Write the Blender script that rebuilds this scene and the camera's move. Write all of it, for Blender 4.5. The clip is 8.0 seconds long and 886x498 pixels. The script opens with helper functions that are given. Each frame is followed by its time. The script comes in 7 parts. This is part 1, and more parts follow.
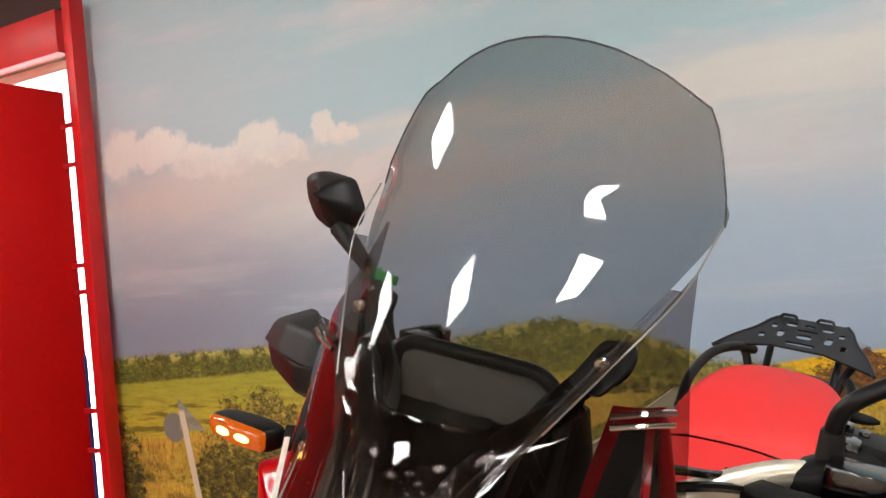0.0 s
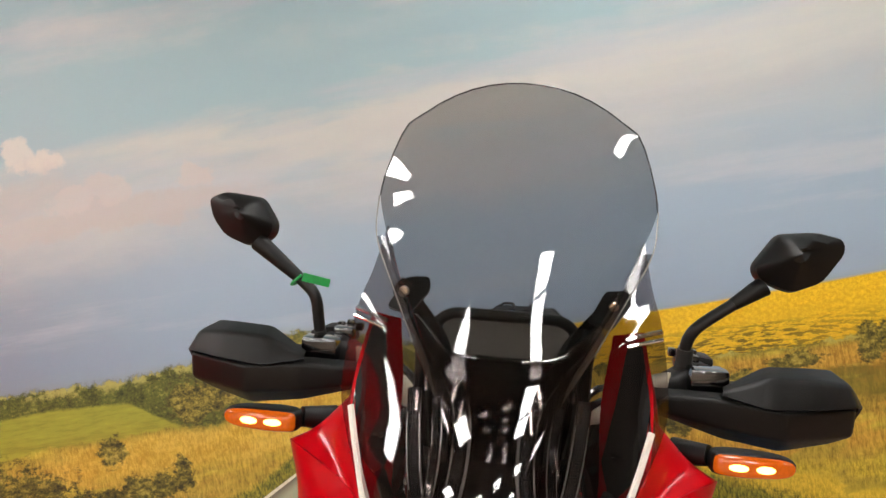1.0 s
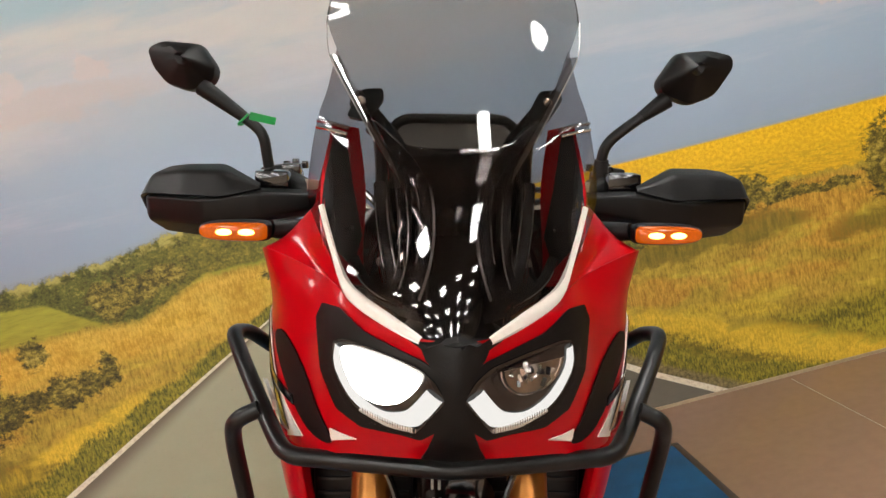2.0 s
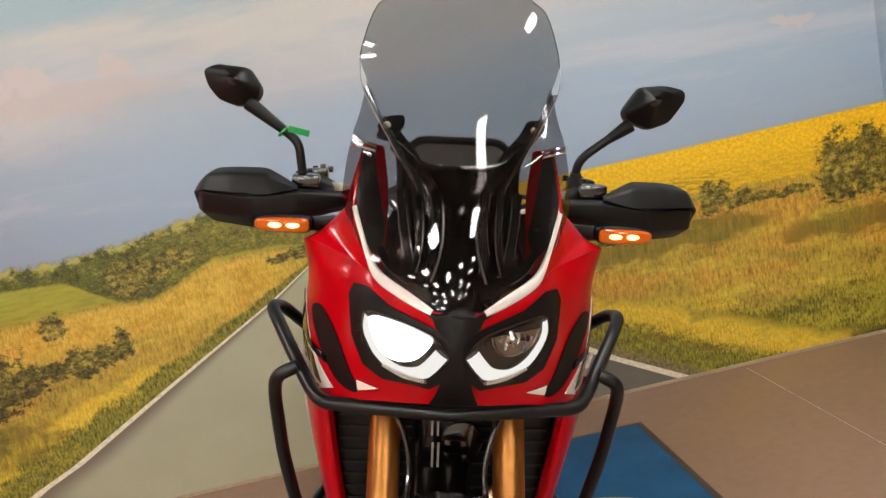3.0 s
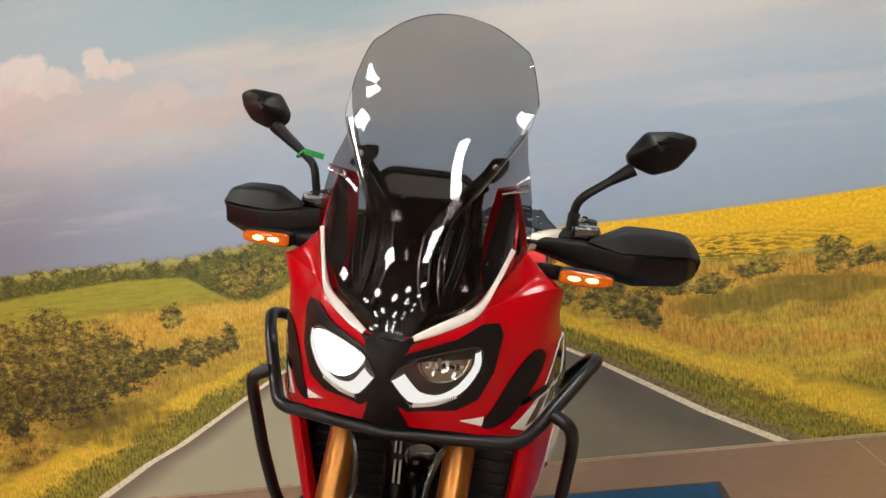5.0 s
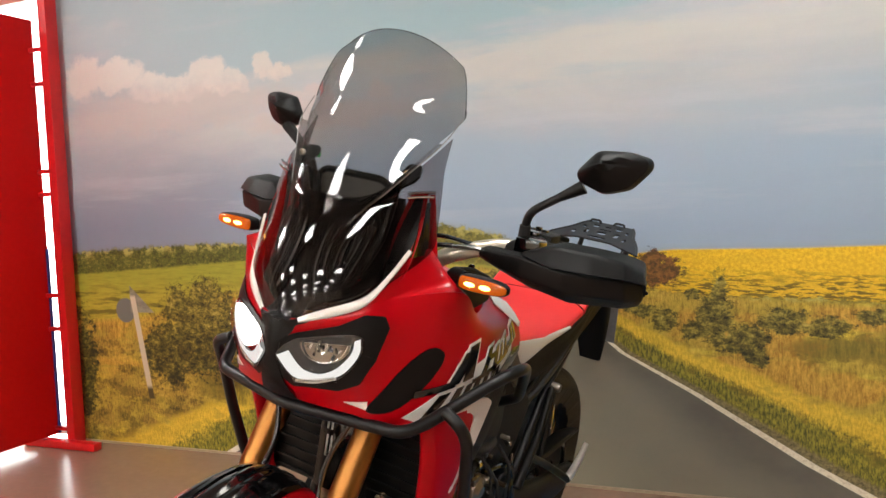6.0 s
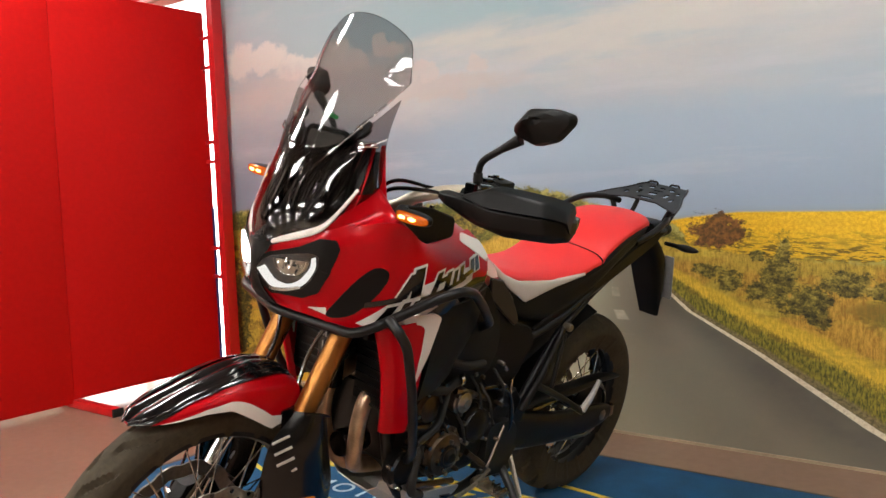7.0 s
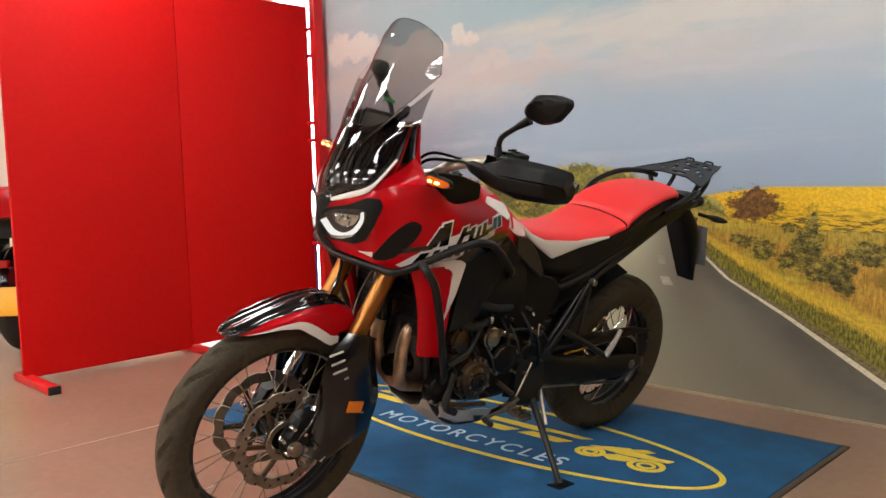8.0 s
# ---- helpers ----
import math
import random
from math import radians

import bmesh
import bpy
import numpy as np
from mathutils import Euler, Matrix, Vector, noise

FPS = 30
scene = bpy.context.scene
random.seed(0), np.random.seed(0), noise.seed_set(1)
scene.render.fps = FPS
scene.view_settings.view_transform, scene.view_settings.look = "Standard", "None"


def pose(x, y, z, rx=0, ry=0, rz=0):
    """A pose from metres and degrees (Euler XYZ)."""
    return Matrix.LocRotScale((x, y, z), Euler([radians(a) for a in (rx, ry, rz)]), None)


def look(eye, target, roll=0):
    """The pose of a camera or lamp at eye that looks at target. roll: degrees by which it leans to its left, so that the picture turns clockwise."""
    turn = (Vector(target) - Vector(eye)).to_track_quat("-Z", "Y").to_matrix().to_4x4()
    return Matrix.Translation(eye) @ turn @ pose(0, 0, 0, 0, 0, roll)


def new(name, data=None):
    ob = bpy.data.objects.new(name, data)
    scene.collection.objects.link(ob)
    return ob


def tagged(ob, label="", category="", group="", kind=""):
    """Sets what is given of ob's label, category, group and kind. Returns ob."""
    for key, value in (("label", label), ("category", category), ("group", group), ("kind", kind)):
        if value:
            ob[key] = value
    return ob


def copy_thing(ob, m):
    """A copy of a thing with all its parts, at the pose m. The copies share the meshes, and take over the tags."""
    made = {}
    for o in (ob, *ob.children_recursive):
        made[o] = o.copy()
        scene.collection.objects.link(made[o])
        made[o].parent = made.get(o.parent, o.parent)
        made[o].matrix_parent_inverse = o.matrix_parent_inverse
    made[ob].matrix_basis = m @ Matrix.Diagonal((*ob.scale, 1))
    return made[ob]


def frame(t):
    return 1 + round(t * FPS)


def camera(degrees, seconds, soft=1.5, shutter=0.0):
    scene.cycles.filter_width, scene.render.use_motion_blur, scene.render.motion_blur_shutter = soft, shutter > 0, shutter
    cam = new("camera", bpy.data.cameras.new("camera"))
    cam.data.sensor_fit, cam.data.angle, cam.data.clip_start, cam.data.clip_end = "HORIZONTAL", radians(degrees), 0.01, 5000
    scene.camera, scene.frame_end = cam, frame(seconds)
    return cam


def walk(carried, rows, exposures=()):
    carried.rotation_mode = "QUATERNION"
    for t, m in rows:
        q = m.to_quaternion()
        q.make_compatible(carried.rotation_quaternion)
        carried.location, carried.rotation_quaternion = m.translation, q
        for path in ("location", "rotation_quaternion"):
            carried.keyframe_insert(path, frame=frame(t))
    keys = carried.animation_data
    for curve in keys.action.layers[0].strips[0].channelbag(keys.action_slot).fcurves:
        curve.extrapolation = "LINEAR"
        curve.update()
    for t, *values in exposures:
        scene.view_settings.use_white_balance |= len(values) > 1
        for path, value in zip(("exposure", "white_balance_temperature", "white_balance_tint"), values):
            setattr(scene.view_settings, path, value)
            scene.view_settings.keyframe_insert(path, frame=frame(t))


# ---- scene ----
cam = camera(56.8, 8.0)
PATH = [
    (0, (0.311, 0.137, 1.331), (-0.637, 1.898, 1.359), -5.3),
    (0.5, (0.132, 0.033, 1.332), (-0.262, 1.994, 1.329), -8.0),
    (1, (-0.019, -0.171, 1.35), (-0.079, 1.828, 1.32), -9.5),
    (1.5, (-0.1, -0.274, 1.306), (0.011, 1.72, 1.188), -12.1),
    (2, (-0.122, -0.286, 1.243), (0.04, 1.687, 0.96), -12.8),
    (3.5, (-0.197, -0.712, 1.329), (0.016, 1.251, 1.014), -10.7),
    (4, (-0.174, -0.779, 1.344), (0.045, 1.186, 1.046), -11.3),
    (5.5, (0.437, -0.56, 1.202), (-0.091, 1.364, 1.065), -4.2),
    (6, (0.728, -0.571, 1.188), (-0.052, 1.268, 1.081), -2.6),
    (6.5, (1.038, -0.5, 1.126), (-0.019, 1.193, 0.997), -1.7),
    (7, (1.337, -0.609, 1.103), (0.131, 0.98, 0.962), -2.2),
    (7.5, (1.607, -0.754, 1.09), (0.311, 0.763, 0.95), -2.3),
    (8, (1.804, -0.82, 1.064), (0.395, 0.588, 0.887), -1.7),
]
walk(cam, [(t, look(eye, target, roll)) for t, eye, target, roll in PATH])

# ---- light ----
scene.view_settings.exposure = 0.0
LAMP = 39.0        # radiance of the ceiling panels
DAY = 7.0        # radiance of the daylight behind the shop window
world = bpy.data.worlds.new("world")
scene.world = world
world.use_nodes = True
world.node_tree.nodes["Background"].inputs[0].default_value = (0.6, 0.65, 0.7, 1)
world.node_tree.nodes["Background"].inputs[1].default_value = 0.15

# ---- tools ----
from mathutils.bvhtree import BVHTree


def lin(r, g, b, gain=1.0):
    """Linear colour from 0..255 values."""
    out = []
    for c in (r, g, b):
        c = c / 255
        out.append((c / 12.92 if c < 0.04045 else ((c + 0.055) / 1.055) ** 2.4) * gain)
    return (*out, 1)


def finish(name, bm, material, sharp=40):
    bmesh.ops.recalc_face_normals(bm, faces=bm.faces)
    me = bpy.data.meshes.new(name)
    bm.to_mesh(me)
    bm.free()
    for p in me.polygons:
        p.use_smooth = True
    me.set_sharp_from_angle(angle=radians(sharp))
    if material:
        me.materials.append(material)
    return me


def part(name, bm, material, parent, label="", sharp=40):
    ob = new(name, finish(name, bm, material, sharp))
    ob.parent = parent
    if label:
        ob["label"] = label
    return ob


def thing(name, m, label, category, group="", kind=""):
    ob = new(name)
    ob.empty_display_size = 0.1
    ob.matrix_world = m
    return tagged(ob, label, category, group, kind)


def solo(name, bm, material, label="", category="", group="", kind="", sharp=40):
    return tagged(new(name, finish(name, bm, material, sharp)), label, category, group, kind)


def spline(pts, n):
    """n points along a smooth curve through pts."""
    pts = [Vector(p) for p in pts]
    if len(pts) == 2:
        return [pts[0].lerp(pts[1], i / (n - 1)) for i in range(n)]
    out = []
    last = len(pts) - 1
    for i in range(n):
        s = i / (n - 1) * last
        k = min(int(s), last - 1)
        f = s - k
        p1, p2 = pts[k], pts[k + 1]
        p0 = pts[k - 1] if k else p1 * 2 - p2
        p3 = pts[k + 2] if k + 2 <= last else p2 * 2 - p1
        out.append(0.5 * (2 * p1 + (p2 - p0) * f + (2 * p0 - 5 * p1 + 4 * p2 - p3) * f * f
                          + (3 * p1 - p0 - 3 * p2 + p3) * f ** 3))
    return out


def grid(rows, wrap=False):
    """A sheet of quads through rows of points."""
    bm = bmesh.new()
    vs = [[bm.verts.new(p) for p in row] for row in rows]
    for a, b in zip(vs, vs[1:]):
        n = len(a)
        for i in range(n if wrap else n - 1):
            j = (i + 1) % n
            try:
                bm.faces.new((a[i], a[j], b[j], b[i]))
            except ValueError:
                pass
    return bm


def loft(secs, nu=16, nv=16, thick=0.0, wrap=False):
    """A smooth sheet through cross-sections, nv points along each and nu across them."""
    rows = [spline(s, nv) for s in secs]
    cols = [spline([r[i] for r in rows], nu) for i in range(nv)]
    bm = grid([[c[k] for c in cols] for k in range(nu)], wrap)
    if thick:
        bmesh.ops.recalc_face_normals(bm, faces=bm.faces)
        bmesh.ops.solidify(bm, geom=bm.faces[:], thickness=thick)
    return bm


def hull(secs, nu=16, nv=24):
    """A closed body through closed cross-sections, capped at both ends."""
    rows = []
    for s in secs:
        s = [Vector(p) for p in s]
        r = spline(s + [s[0]], nv + 1)[:-1]
        rows.append(r)
    cols = [spline([r[i] for r in rows], nu) for i in range(nv)]
    bm = grid([[c[k] for c in cols] for k in range(nu)], True)
    bm.verts.ensure_lookup_table()
    bm.faces.new([bm.verts[i] for i in range(nv)])
    bm.faces.new([bm.verts[(nu - 1) * nv + i] for i in reversed(range(nv))])
    return bm


def tube(pts, r, seg=10, n=0, caps=True, flat=1.0):
    """A pipe along pts; r is one radius or one for each point. n > 0 smooths the path."""
    pts = [Vector(p) for p in pts]
    rs = list(r) if isinstance(r, (list, tuple)) else [r] * len(pts)
    if n:
        rr = spline([(q, 0, 0) for q in rs], n)
        pts, rs = spline(pts, n), [q.x for q in rr]
    up = None
    rows = []
    for i, p in enumerate(pts):
        a = pts[max(i - 1, 0)]
        b = pts[min(i + 1, len(pts) - 1)]
        d = (b - a).normalized()
        if up is None:
            up = d.orthogonal().normalized()
        up = (up - d * up.dot(d)).normalized()
        side = d.cross(up)
        rows.append([p + (up * math.cos(q) * flat + side * math.sin(q)) * rs[i]
                     for q in (2 * math.pi * k / seg for k in range(seg))])
    bm = grid(rows, True)
    if caps:
        bm.verts.ensure_lookup_table()
        bm.faces.new([bm.verts[i] for i in range(seg)])
        bm.faces.new([bm.verts[(len(pts) - 1) * seg + i] for i in reversed(range(seg))])
    return bm


def lathe(profile, centre, seg=48, axis="x", start=0.0, turn=360.0):
    """A body of revolution: profile holds (radius, place along the axis)."""
    cx, cy, cz = centre
    full = turn >= 360
    rows = []
    for k in range(seg if full else seg + 1):
        q = radians(start + turn * k / seg)
        c, s = math.cos(q), math.sin(q)
        row = []
        for r, a in profile:
            if axis == "x":
                row.append((cx + a, cy + r * c, cz + r * s))
            elif axis == "y":
                row.append((cx + r * c, cy + a, cz + r * s))
            else:
                row.append((cx + r * c, cy + r * s, cz + a))
        rows.append(row)
    if full:
        rows.append(rows[0])
    bm = grid(rows)
    bmesh.ops.remove_doubles(bm, verts=bm.verts, dist=1e-5)
    return bm


def box(centre, size, bevel=0.0, turn=(0, 0, 0), seg=2):
    bm = bmesh.new()
    bmesh.ops.create_cube(bm, size=1)
    bmesh.ops.scale(bm, vec=size, verts=bm.verts)
    if bevel:
        bmesh.ops.bevel(bm, geom=bm.edges[:], offset=bevel, segments=seg, affect="EDGES", profile=0.6)
    bmesh.ops.transform(bm, matrix=pose(*centre, *turn), verts=bm.verts)
    return bm


def prism(outline, depth, m=None, bevel=0.0):
    """A plate: an outline in its own x, y, extruded by depth along z, then moved by m."""
    bm = bmesh.new()
    f = bm.faces.new([bm.verts.new((x, y, 0)) for x, y in outline])
    ext = bmesh.ops.extrude_face_region(bm, geom=[f])
    bmesh.ops.translate(bm, vec=(0, 0, depth), verts=[v for v in ext["geom"] if isinstance(v, bmesh.types.BMVert)])
    if bevel:
        bmesh.ops.recalc_face_normals(bm, faces=bm.faces)
        bmesh.ops.bevel(bm, geom=bm.edges[:], offset=bevel, segments=1, affect="EDGES")
    if m is not None:
        bmesh.ops.transform(bm, matrix=m, verts=bm.verts)
    return bm


def side_plate(yz, x, depth, bevel=0.0):
    """A plate in the plane across x, from an outline in y and z."""
    return prism(yz, depth, Matrix(((0, 0, 1, x), (1, 0, 0, 0), (0, 1, 0, 0), (0, 0, 0, 1))), bevel)


def flip(bm):
    """The mirror image across x = 0."""
    out = bm.copy()
    bmesh.ops.scale(out, vec=(-1, 1, 1), verts=out.verts)
    bmesh.ops.reverse_faces(out, faces=out.faces)
    return out


def join(*bms):
    out = bmesh.new()
    for b in bms:
        me = bpy.data.meshes.new("tmp")
        b.to_mesh(me)
        out.from_mesh(me)
        bpy.data.meshes.remove(me)
        b.free()
    return out


def decal(outline, tree, axis="x", sign=1, lift=0.002, thick=0.0015, cuts=4):
    """A thin panel that lies on a curved surface: the outline (in y, z or x, z) is dropped on it along the axis."""
    bm = bmesh.new()
    bm.faces.new([bm.verts.new((a, b, 0)) for a, b in outline])
    bmesh.ops.triangulate(bm, faces=bm.faces)
    for _ in range(cuts):
        long = [e for e in bm.edges if e.calc_length() > 0.018]
        if not long:
            break
        bmesh.ops.subdivide_edges(bm, edges=long, cuts=1)
        bmesh.ops.triangulate(bm, faces=bm.faces)
    out = {}
    for v in bm.verts:
        a, b, _ = v.co
        if axis == "x":
            start, way = Vector((2 * sign, a, b)), Vector((-sign, 0, 0))
        else:
            start, way = Vector((a, -4, b)), Vector((0, 1, 0))
        hit, normal, _, _ = tree.ray_cast(start, way)
        if hit is None:
            near = tree.find_nearest(Vector((0.22 * sign, a, b)) if axis == "x" else Vector((a, -1.3, b)))
            hit, normal = near[0], near[1]
        if normal.dot(way) > 0:
            normal = -normal
        v.co = hit + normal * lift
        out[v] = normal
    bmesh.ops.recalc_face_normals(bm, faces=bm.faces)
    if sum(f.normal.dot(out[f.verts[0]]) for f in bm.faces) < 0:
        bmesh.ops.reverse_faces(bm, faces=bm.faces)
    if thick:
        foot = {}
        for e in [e for e in bm.edges if len(e.link_faces) == 1]:
            for v in e.verts:
                if v not in foot:
                    foot[v] = bm.verts.new(v.co - out[v] * thick)
            a, b = e.verts
            bm.faces.new((a, b, foot[b], foot[a]))
        bmesh.ops.recalc_face_normals(bm, faces=bm.faces)
    return bm


def strip(outer, inner, tree, lift, thick=0.002, n=40, m=5):
    """A band between two lines in x, z, laid on a surface that faces -y."""
    a, b = (spline([Vector((x, 0, z)) for x, z in line], n) for line in (outer, inner))
    rows = []
    for p, q in zip(a, b):
        row = []
        for k in range(m):
            c = p.lerp(q, k / (m - 1))
            hit, normal, _, _ = tree.ray_cast(Vector((c.x, -4, c.z)), Vector((0, 1, 0)))
            if normal.y > 0:
                normal = -normal
            row.append(hit + normal * (lift if 0 < k < m - 1 else lift - thick))
        rows.append(row)
    return grid(rows)


def fillet(pts, rad, n=5):
    """A line through pts whose corners are rounded over the length rad."""
    pts = [Vector(p) for p in pts]
    out = [pts[0]]
    for a, b, c in zip(pts, pts[1:], pts[2:]):
        p = b + (a - b).normalized() * min(rad, (a - b).length * .45)
        q = b + (c - b).normalized() * min(rad, (c - b).length * .45)
        for k in range(n + 1):
            f = k / n
            out.append(p * (1 - f) ** 2 + b * 2 * f * (1 - f) + q * f * f)
    return out + [pts[-1]]


def round_outline(pts, rad, n=4):
    """A closed 2D outline with rounded corners."""
    pts = [Vector((*p, 0)) for p in pts]
    k = len(pts)
    out = []
    for i in range(k):
        a, b, c = pts[i - 1], pts[i], pts[(i + 1) % k]
        p = b + (a - b).normalized() * min(rad, (a - b).length * .45)
        q = b + (c - b).normalized() * min(rad, (c - b).length * .45)
        for j in range(n + 1):
            f = j / n
            v = p * (1 - f) ** 2 + b * 2 * f * (1 - f) + q * f * f
            out.append((v.x, v.y))
    return out


def smooth_outline(pts, n=6):
    """A closed rounded outline through 2D points."""
    pts = [Vector((*p, 0)) for p in pts]
    k = len(pts)
    out = []
    for i in range(k):
        p0, p1, p2, p3 = pts[i - 1], pts[i], pts[(i + 1) % k], pts[(i + 2) % k]
        for j in range(n):
            f = j / n
            q = 0.5 * (2 * p1 + (p2 - p0) * f + (2 * p0 - 5 * p1 + 4 * p2 - p3) * f * f
                       + (3 * p1 - p0 - 3 * p2 + p3) * f ** 3)
            out.append((q.x, q.y))
    return out


# ---- materials ----
class Term:
    """A shader value that takes part in sums and products."""

    def __init__(self, tree, sock):
        self.tree, self.sock = tree, sock

    def op(self, kind, *others):
        node = self.tree.nodes.new("ShaderNodeMath")
        node.operation = kind
        for slot, value in zip(node.inputs, (self, *others)):
            if isinstance(value, Term):
                self.tree.links.new(value.sock, slot)
            else:
                slot.default_value = value
        return Term(self.tree, node.outputs[0])

    def __add__(self, o): return self.op("ADD", o)
    def __radd__(self, o): return self.op("ADD", o)
    def __sub__(self, o): return self.op("SUBTRACT", o)
    def __rsub__(self, o): return (self * -1) + o
    def __mul__(self, o): return self.op("MULTIPLY", o)
    def __rmul__(self, o): return self.op("MULTIPLY", o)
    def __truediv__(self, o): return self.op("DIVIDE", o)
    def low(self, o): return self.op("MINIMUM", o)
    def high(self, o): return self.op("MAXIMUM", o)
    def mag(self): return self.op("ABSOLUTE")

    def step(self, a, b):
        """0 where the value is a, 1 where it is b, smooth between."""
        node = self.tree.nodes.new("ShaderNodeMapRange")
        node.interpolation_type = "SMOOTHSTEP"
        flip_it = a > b
        lo, hi = (b, a) if flip_it else (a, b)
        self.tree.links.new(self.sock, node.inputs["Value"])
        node.inputs["From Min"].default_value, node.inputs["From Max"].default_value = lo, hi
        node.inputs["To Min"].default_value, node.inputs["To Max"].default_value = (1, 0) if flip_it else (0, 1)
        return Term(self.tree, node.outputs["Result"])

    def curve(self, pts, lo, hi, top):
        """A curve through (value, result) points; results lie between -top and top."""
        node = self.tree.nodes.new("ShaderNodeFloatCurve")
        line = node.mapping.curves[0]
        node.mapping.use_clip = False
        pts = [((a - lo) / (hi - lo), 0.5 + b / (2 * top)) for a, b in pts]
        while len(line.points) < len(pts):
            line.points.new(0.5, 0.5)
        for p, (a, b) in zip(line.points, sorted(pts)):
            p.location = (a, b)
            p.handle_type = "VECTOR"
        node.mapping.update()
        self.tree.links.new(((self - lo) / (hi - lo)).sock, node.inputs["Value"])
        return (Term(self.tree, node.outputs[0]) - 0.5) * (2 * top)


def colour_mix(tree, mask, a, b):
    """Colour a where the mask is 0, b where it is 1."""
    node = tree.nodes.new("ShaderNodeMix")
    node.data_type = "RGBA"
    for slot, value in ((node.inputs[0], mask), (node.inputs[6], a), (node.inputs[7], b)):
        if isinstance(value, Term):
            tree.links.new(value.sock, slot)
        elif isinstance(value, bpy.types.NodeSocket):
            tree.links.new(value, slot)
        else:
            slot.default_value = value
    return node.outputs[2]


def noise_term(tree, vector, scale, detail=3.0, rough=0.55, distort=0.0):
    node = tree.nodes.new("ShaderNodeTexNoise")
    node.inputs["Scale"].default_value = scale
    node.inputs["Detail"].default_value = detail
    node.inputs["Roughness"].default_value = rough
    node.inputs["Distortion"].default_value = distort
    if vector is not None:
        tree.links.new(vector, node.inputs["Vector"])
    return Term(tree, node.outputs[0])


def paint(name, colour, rough=0.4, metal=0.0, vary=0.12, grain=60.0, bump=0.0, blotch=4.0, coat=0.0, rough_vary=0.08,
          emit=None, strength=0.0, spec=0.5):
    """A surface with colour drift at two scales, uneven gloss and a fine relief."""
    mat = bpy.data.materials.new(name)
    mat.use_nodes = True
    tree = mat.node_tree
    b = tree.nodes["Principled BSDF"]
    spot = tree.nodes.new("ShaderNodeTexCoord").outputs["Object"]
    fine, broad = noise_term(tree, spot, grain, 4), noise_term(tree, spot, blotch, 3)
    mix = (fine * 0.5 + broad * 0.5).step(0.3, 0.7)
    dark = tuple(c * (1 - vary) for c in colour[:3]) + (1,)
    light = tuple(min(c * (1 + vary), 1) for c in colour[:3]) + (1,)
    tree.links.new(colour_mix(tree, mix, dark, light), b.inputs["Base Color"])
    tree.links.new((broad * (2 * rough_vary) + (rough - rough_vary)).sock, b.inputs["Roughness"])
    b.inputs["Metallic"].default_value = metal
    b.inputs["Coat Weight"].default_value = coat
    b.inputs["Specular IOR Level"].default_value = spec
    b.inputs["Coat Roughness"].default_value = 0.03
    if emit:
        b.inputs["Emission Color"].default_value = emit
        b.inputs["Emission Strength"].default_value = strength
    if bump:
        node = tree.nodes.new("ShaderNodeBump")
        node.inputs["Strength"].default_value = bump
        node.inputs["Distance"].default_value = 0.002
        tree.links.new(fine.sock, node.inputs["Height"])
        tree.links.new(node.outputs[0], b.inputs["Normal"])
    return mat


def clear_sheet(name, tint, gloss=0.04, cloud=0.02):
    """Thin tinted plastic: see-through, with mirror gloss by its angle."""
    mat = bpy.data.materials.new(name)
    mat.use_nodes = True
    tree = mat.node_tree
    tree.nodes.remove(tree.nodes["Principled BSDF"])
    out = tree.nodes["Material Output"]
    see = tree.nodes.new("ShaderNodeBsdfTransparent")
    see.inputs[0].default_value = (*tint, 1)
    shine = tree.nodes.new("ShaderNodeBsdfGlossy")
    shine.inputs["Roughness"].default_value = cloud
    edge = tree.nodes.new("ShaderNodeLayerWeight")
    edge.inputs["Blend"].default_value = 0.5
    gain = Term(tree, edge.outputs["Facing"]).op("POWER", 4.5) * 0.75 + gloss
    mix = tree.nodes.new("ShaderNodeMixShader")
    tree.links.new(gain.sock, mix.inputs[0])
    tree.links.new(see.outputs[0], mix.inputs[1])
    tree.links.new(shine.outputs[0], mix.inputs[2])
    tree.links.new(mix.outputs[0], out.inputs["Surface"])
    return mat


def glow(name, colour, strength):
    mat = bpy.data.materials.new(name)
    mat.use_nodes = True
    tree = mat.node_tree
    tree.nodes.remove(tree.nodes["Principled BSDF"])
    e = tree.nodes.new("ShaderNodeEmission")
    e.inputs[0].default_value, e.inputs[1].default_value = colour, strength
    tree.links.new(e.outputs[0], tree.nodes["Material Output"].inputs["Surface"])
    return mat


RED = paint("red_lacquer", lin(176, 0, 14), 0.3, vary=0.03, grain=300, coat=0.22, rough_vary=0.02, spec=0.15)
WHITE = paint("white_lacquer", lin(222, 214, 205), 0.3, vary=0.04, grain=200, coat=0.6)
GLOSS = paint("black_lacquer", lin(8, 7, 8), 0.14, vary=0.1, coat=0.8)
PLASTIC = paint("black_plastic", lin(11, 9, 8), 0.46, vary=0.15, grain=500, bump=0.2, spec=0.25)
SATIN = paint("black_satin_steel", lin(11, 10, 10), 0.36, vary=0.2, grain=200, bump=0.08, spec=0.4)
DARK = paint("dark_cast_metal", lin(15, 13, 12), 0.42, metal=0.5, vary=0.25, grain=120, bump=0.2)
BRONZE = paint("engine_cover_metal", lin(94, 78, 60), 0.34, metal=0.8, vary=0.3, grain=60, bump=0.15)
RUBBER = paint("tyre_rubber", lin(28, 26, 24), 0.7, vary=0.25, grain=90, bump=0.3)
ALU = paint("brushed_aluminium", lin(200, 196, 188), 0.38, metal=0.45, vary=0.1, grain=150, bump=0.1)
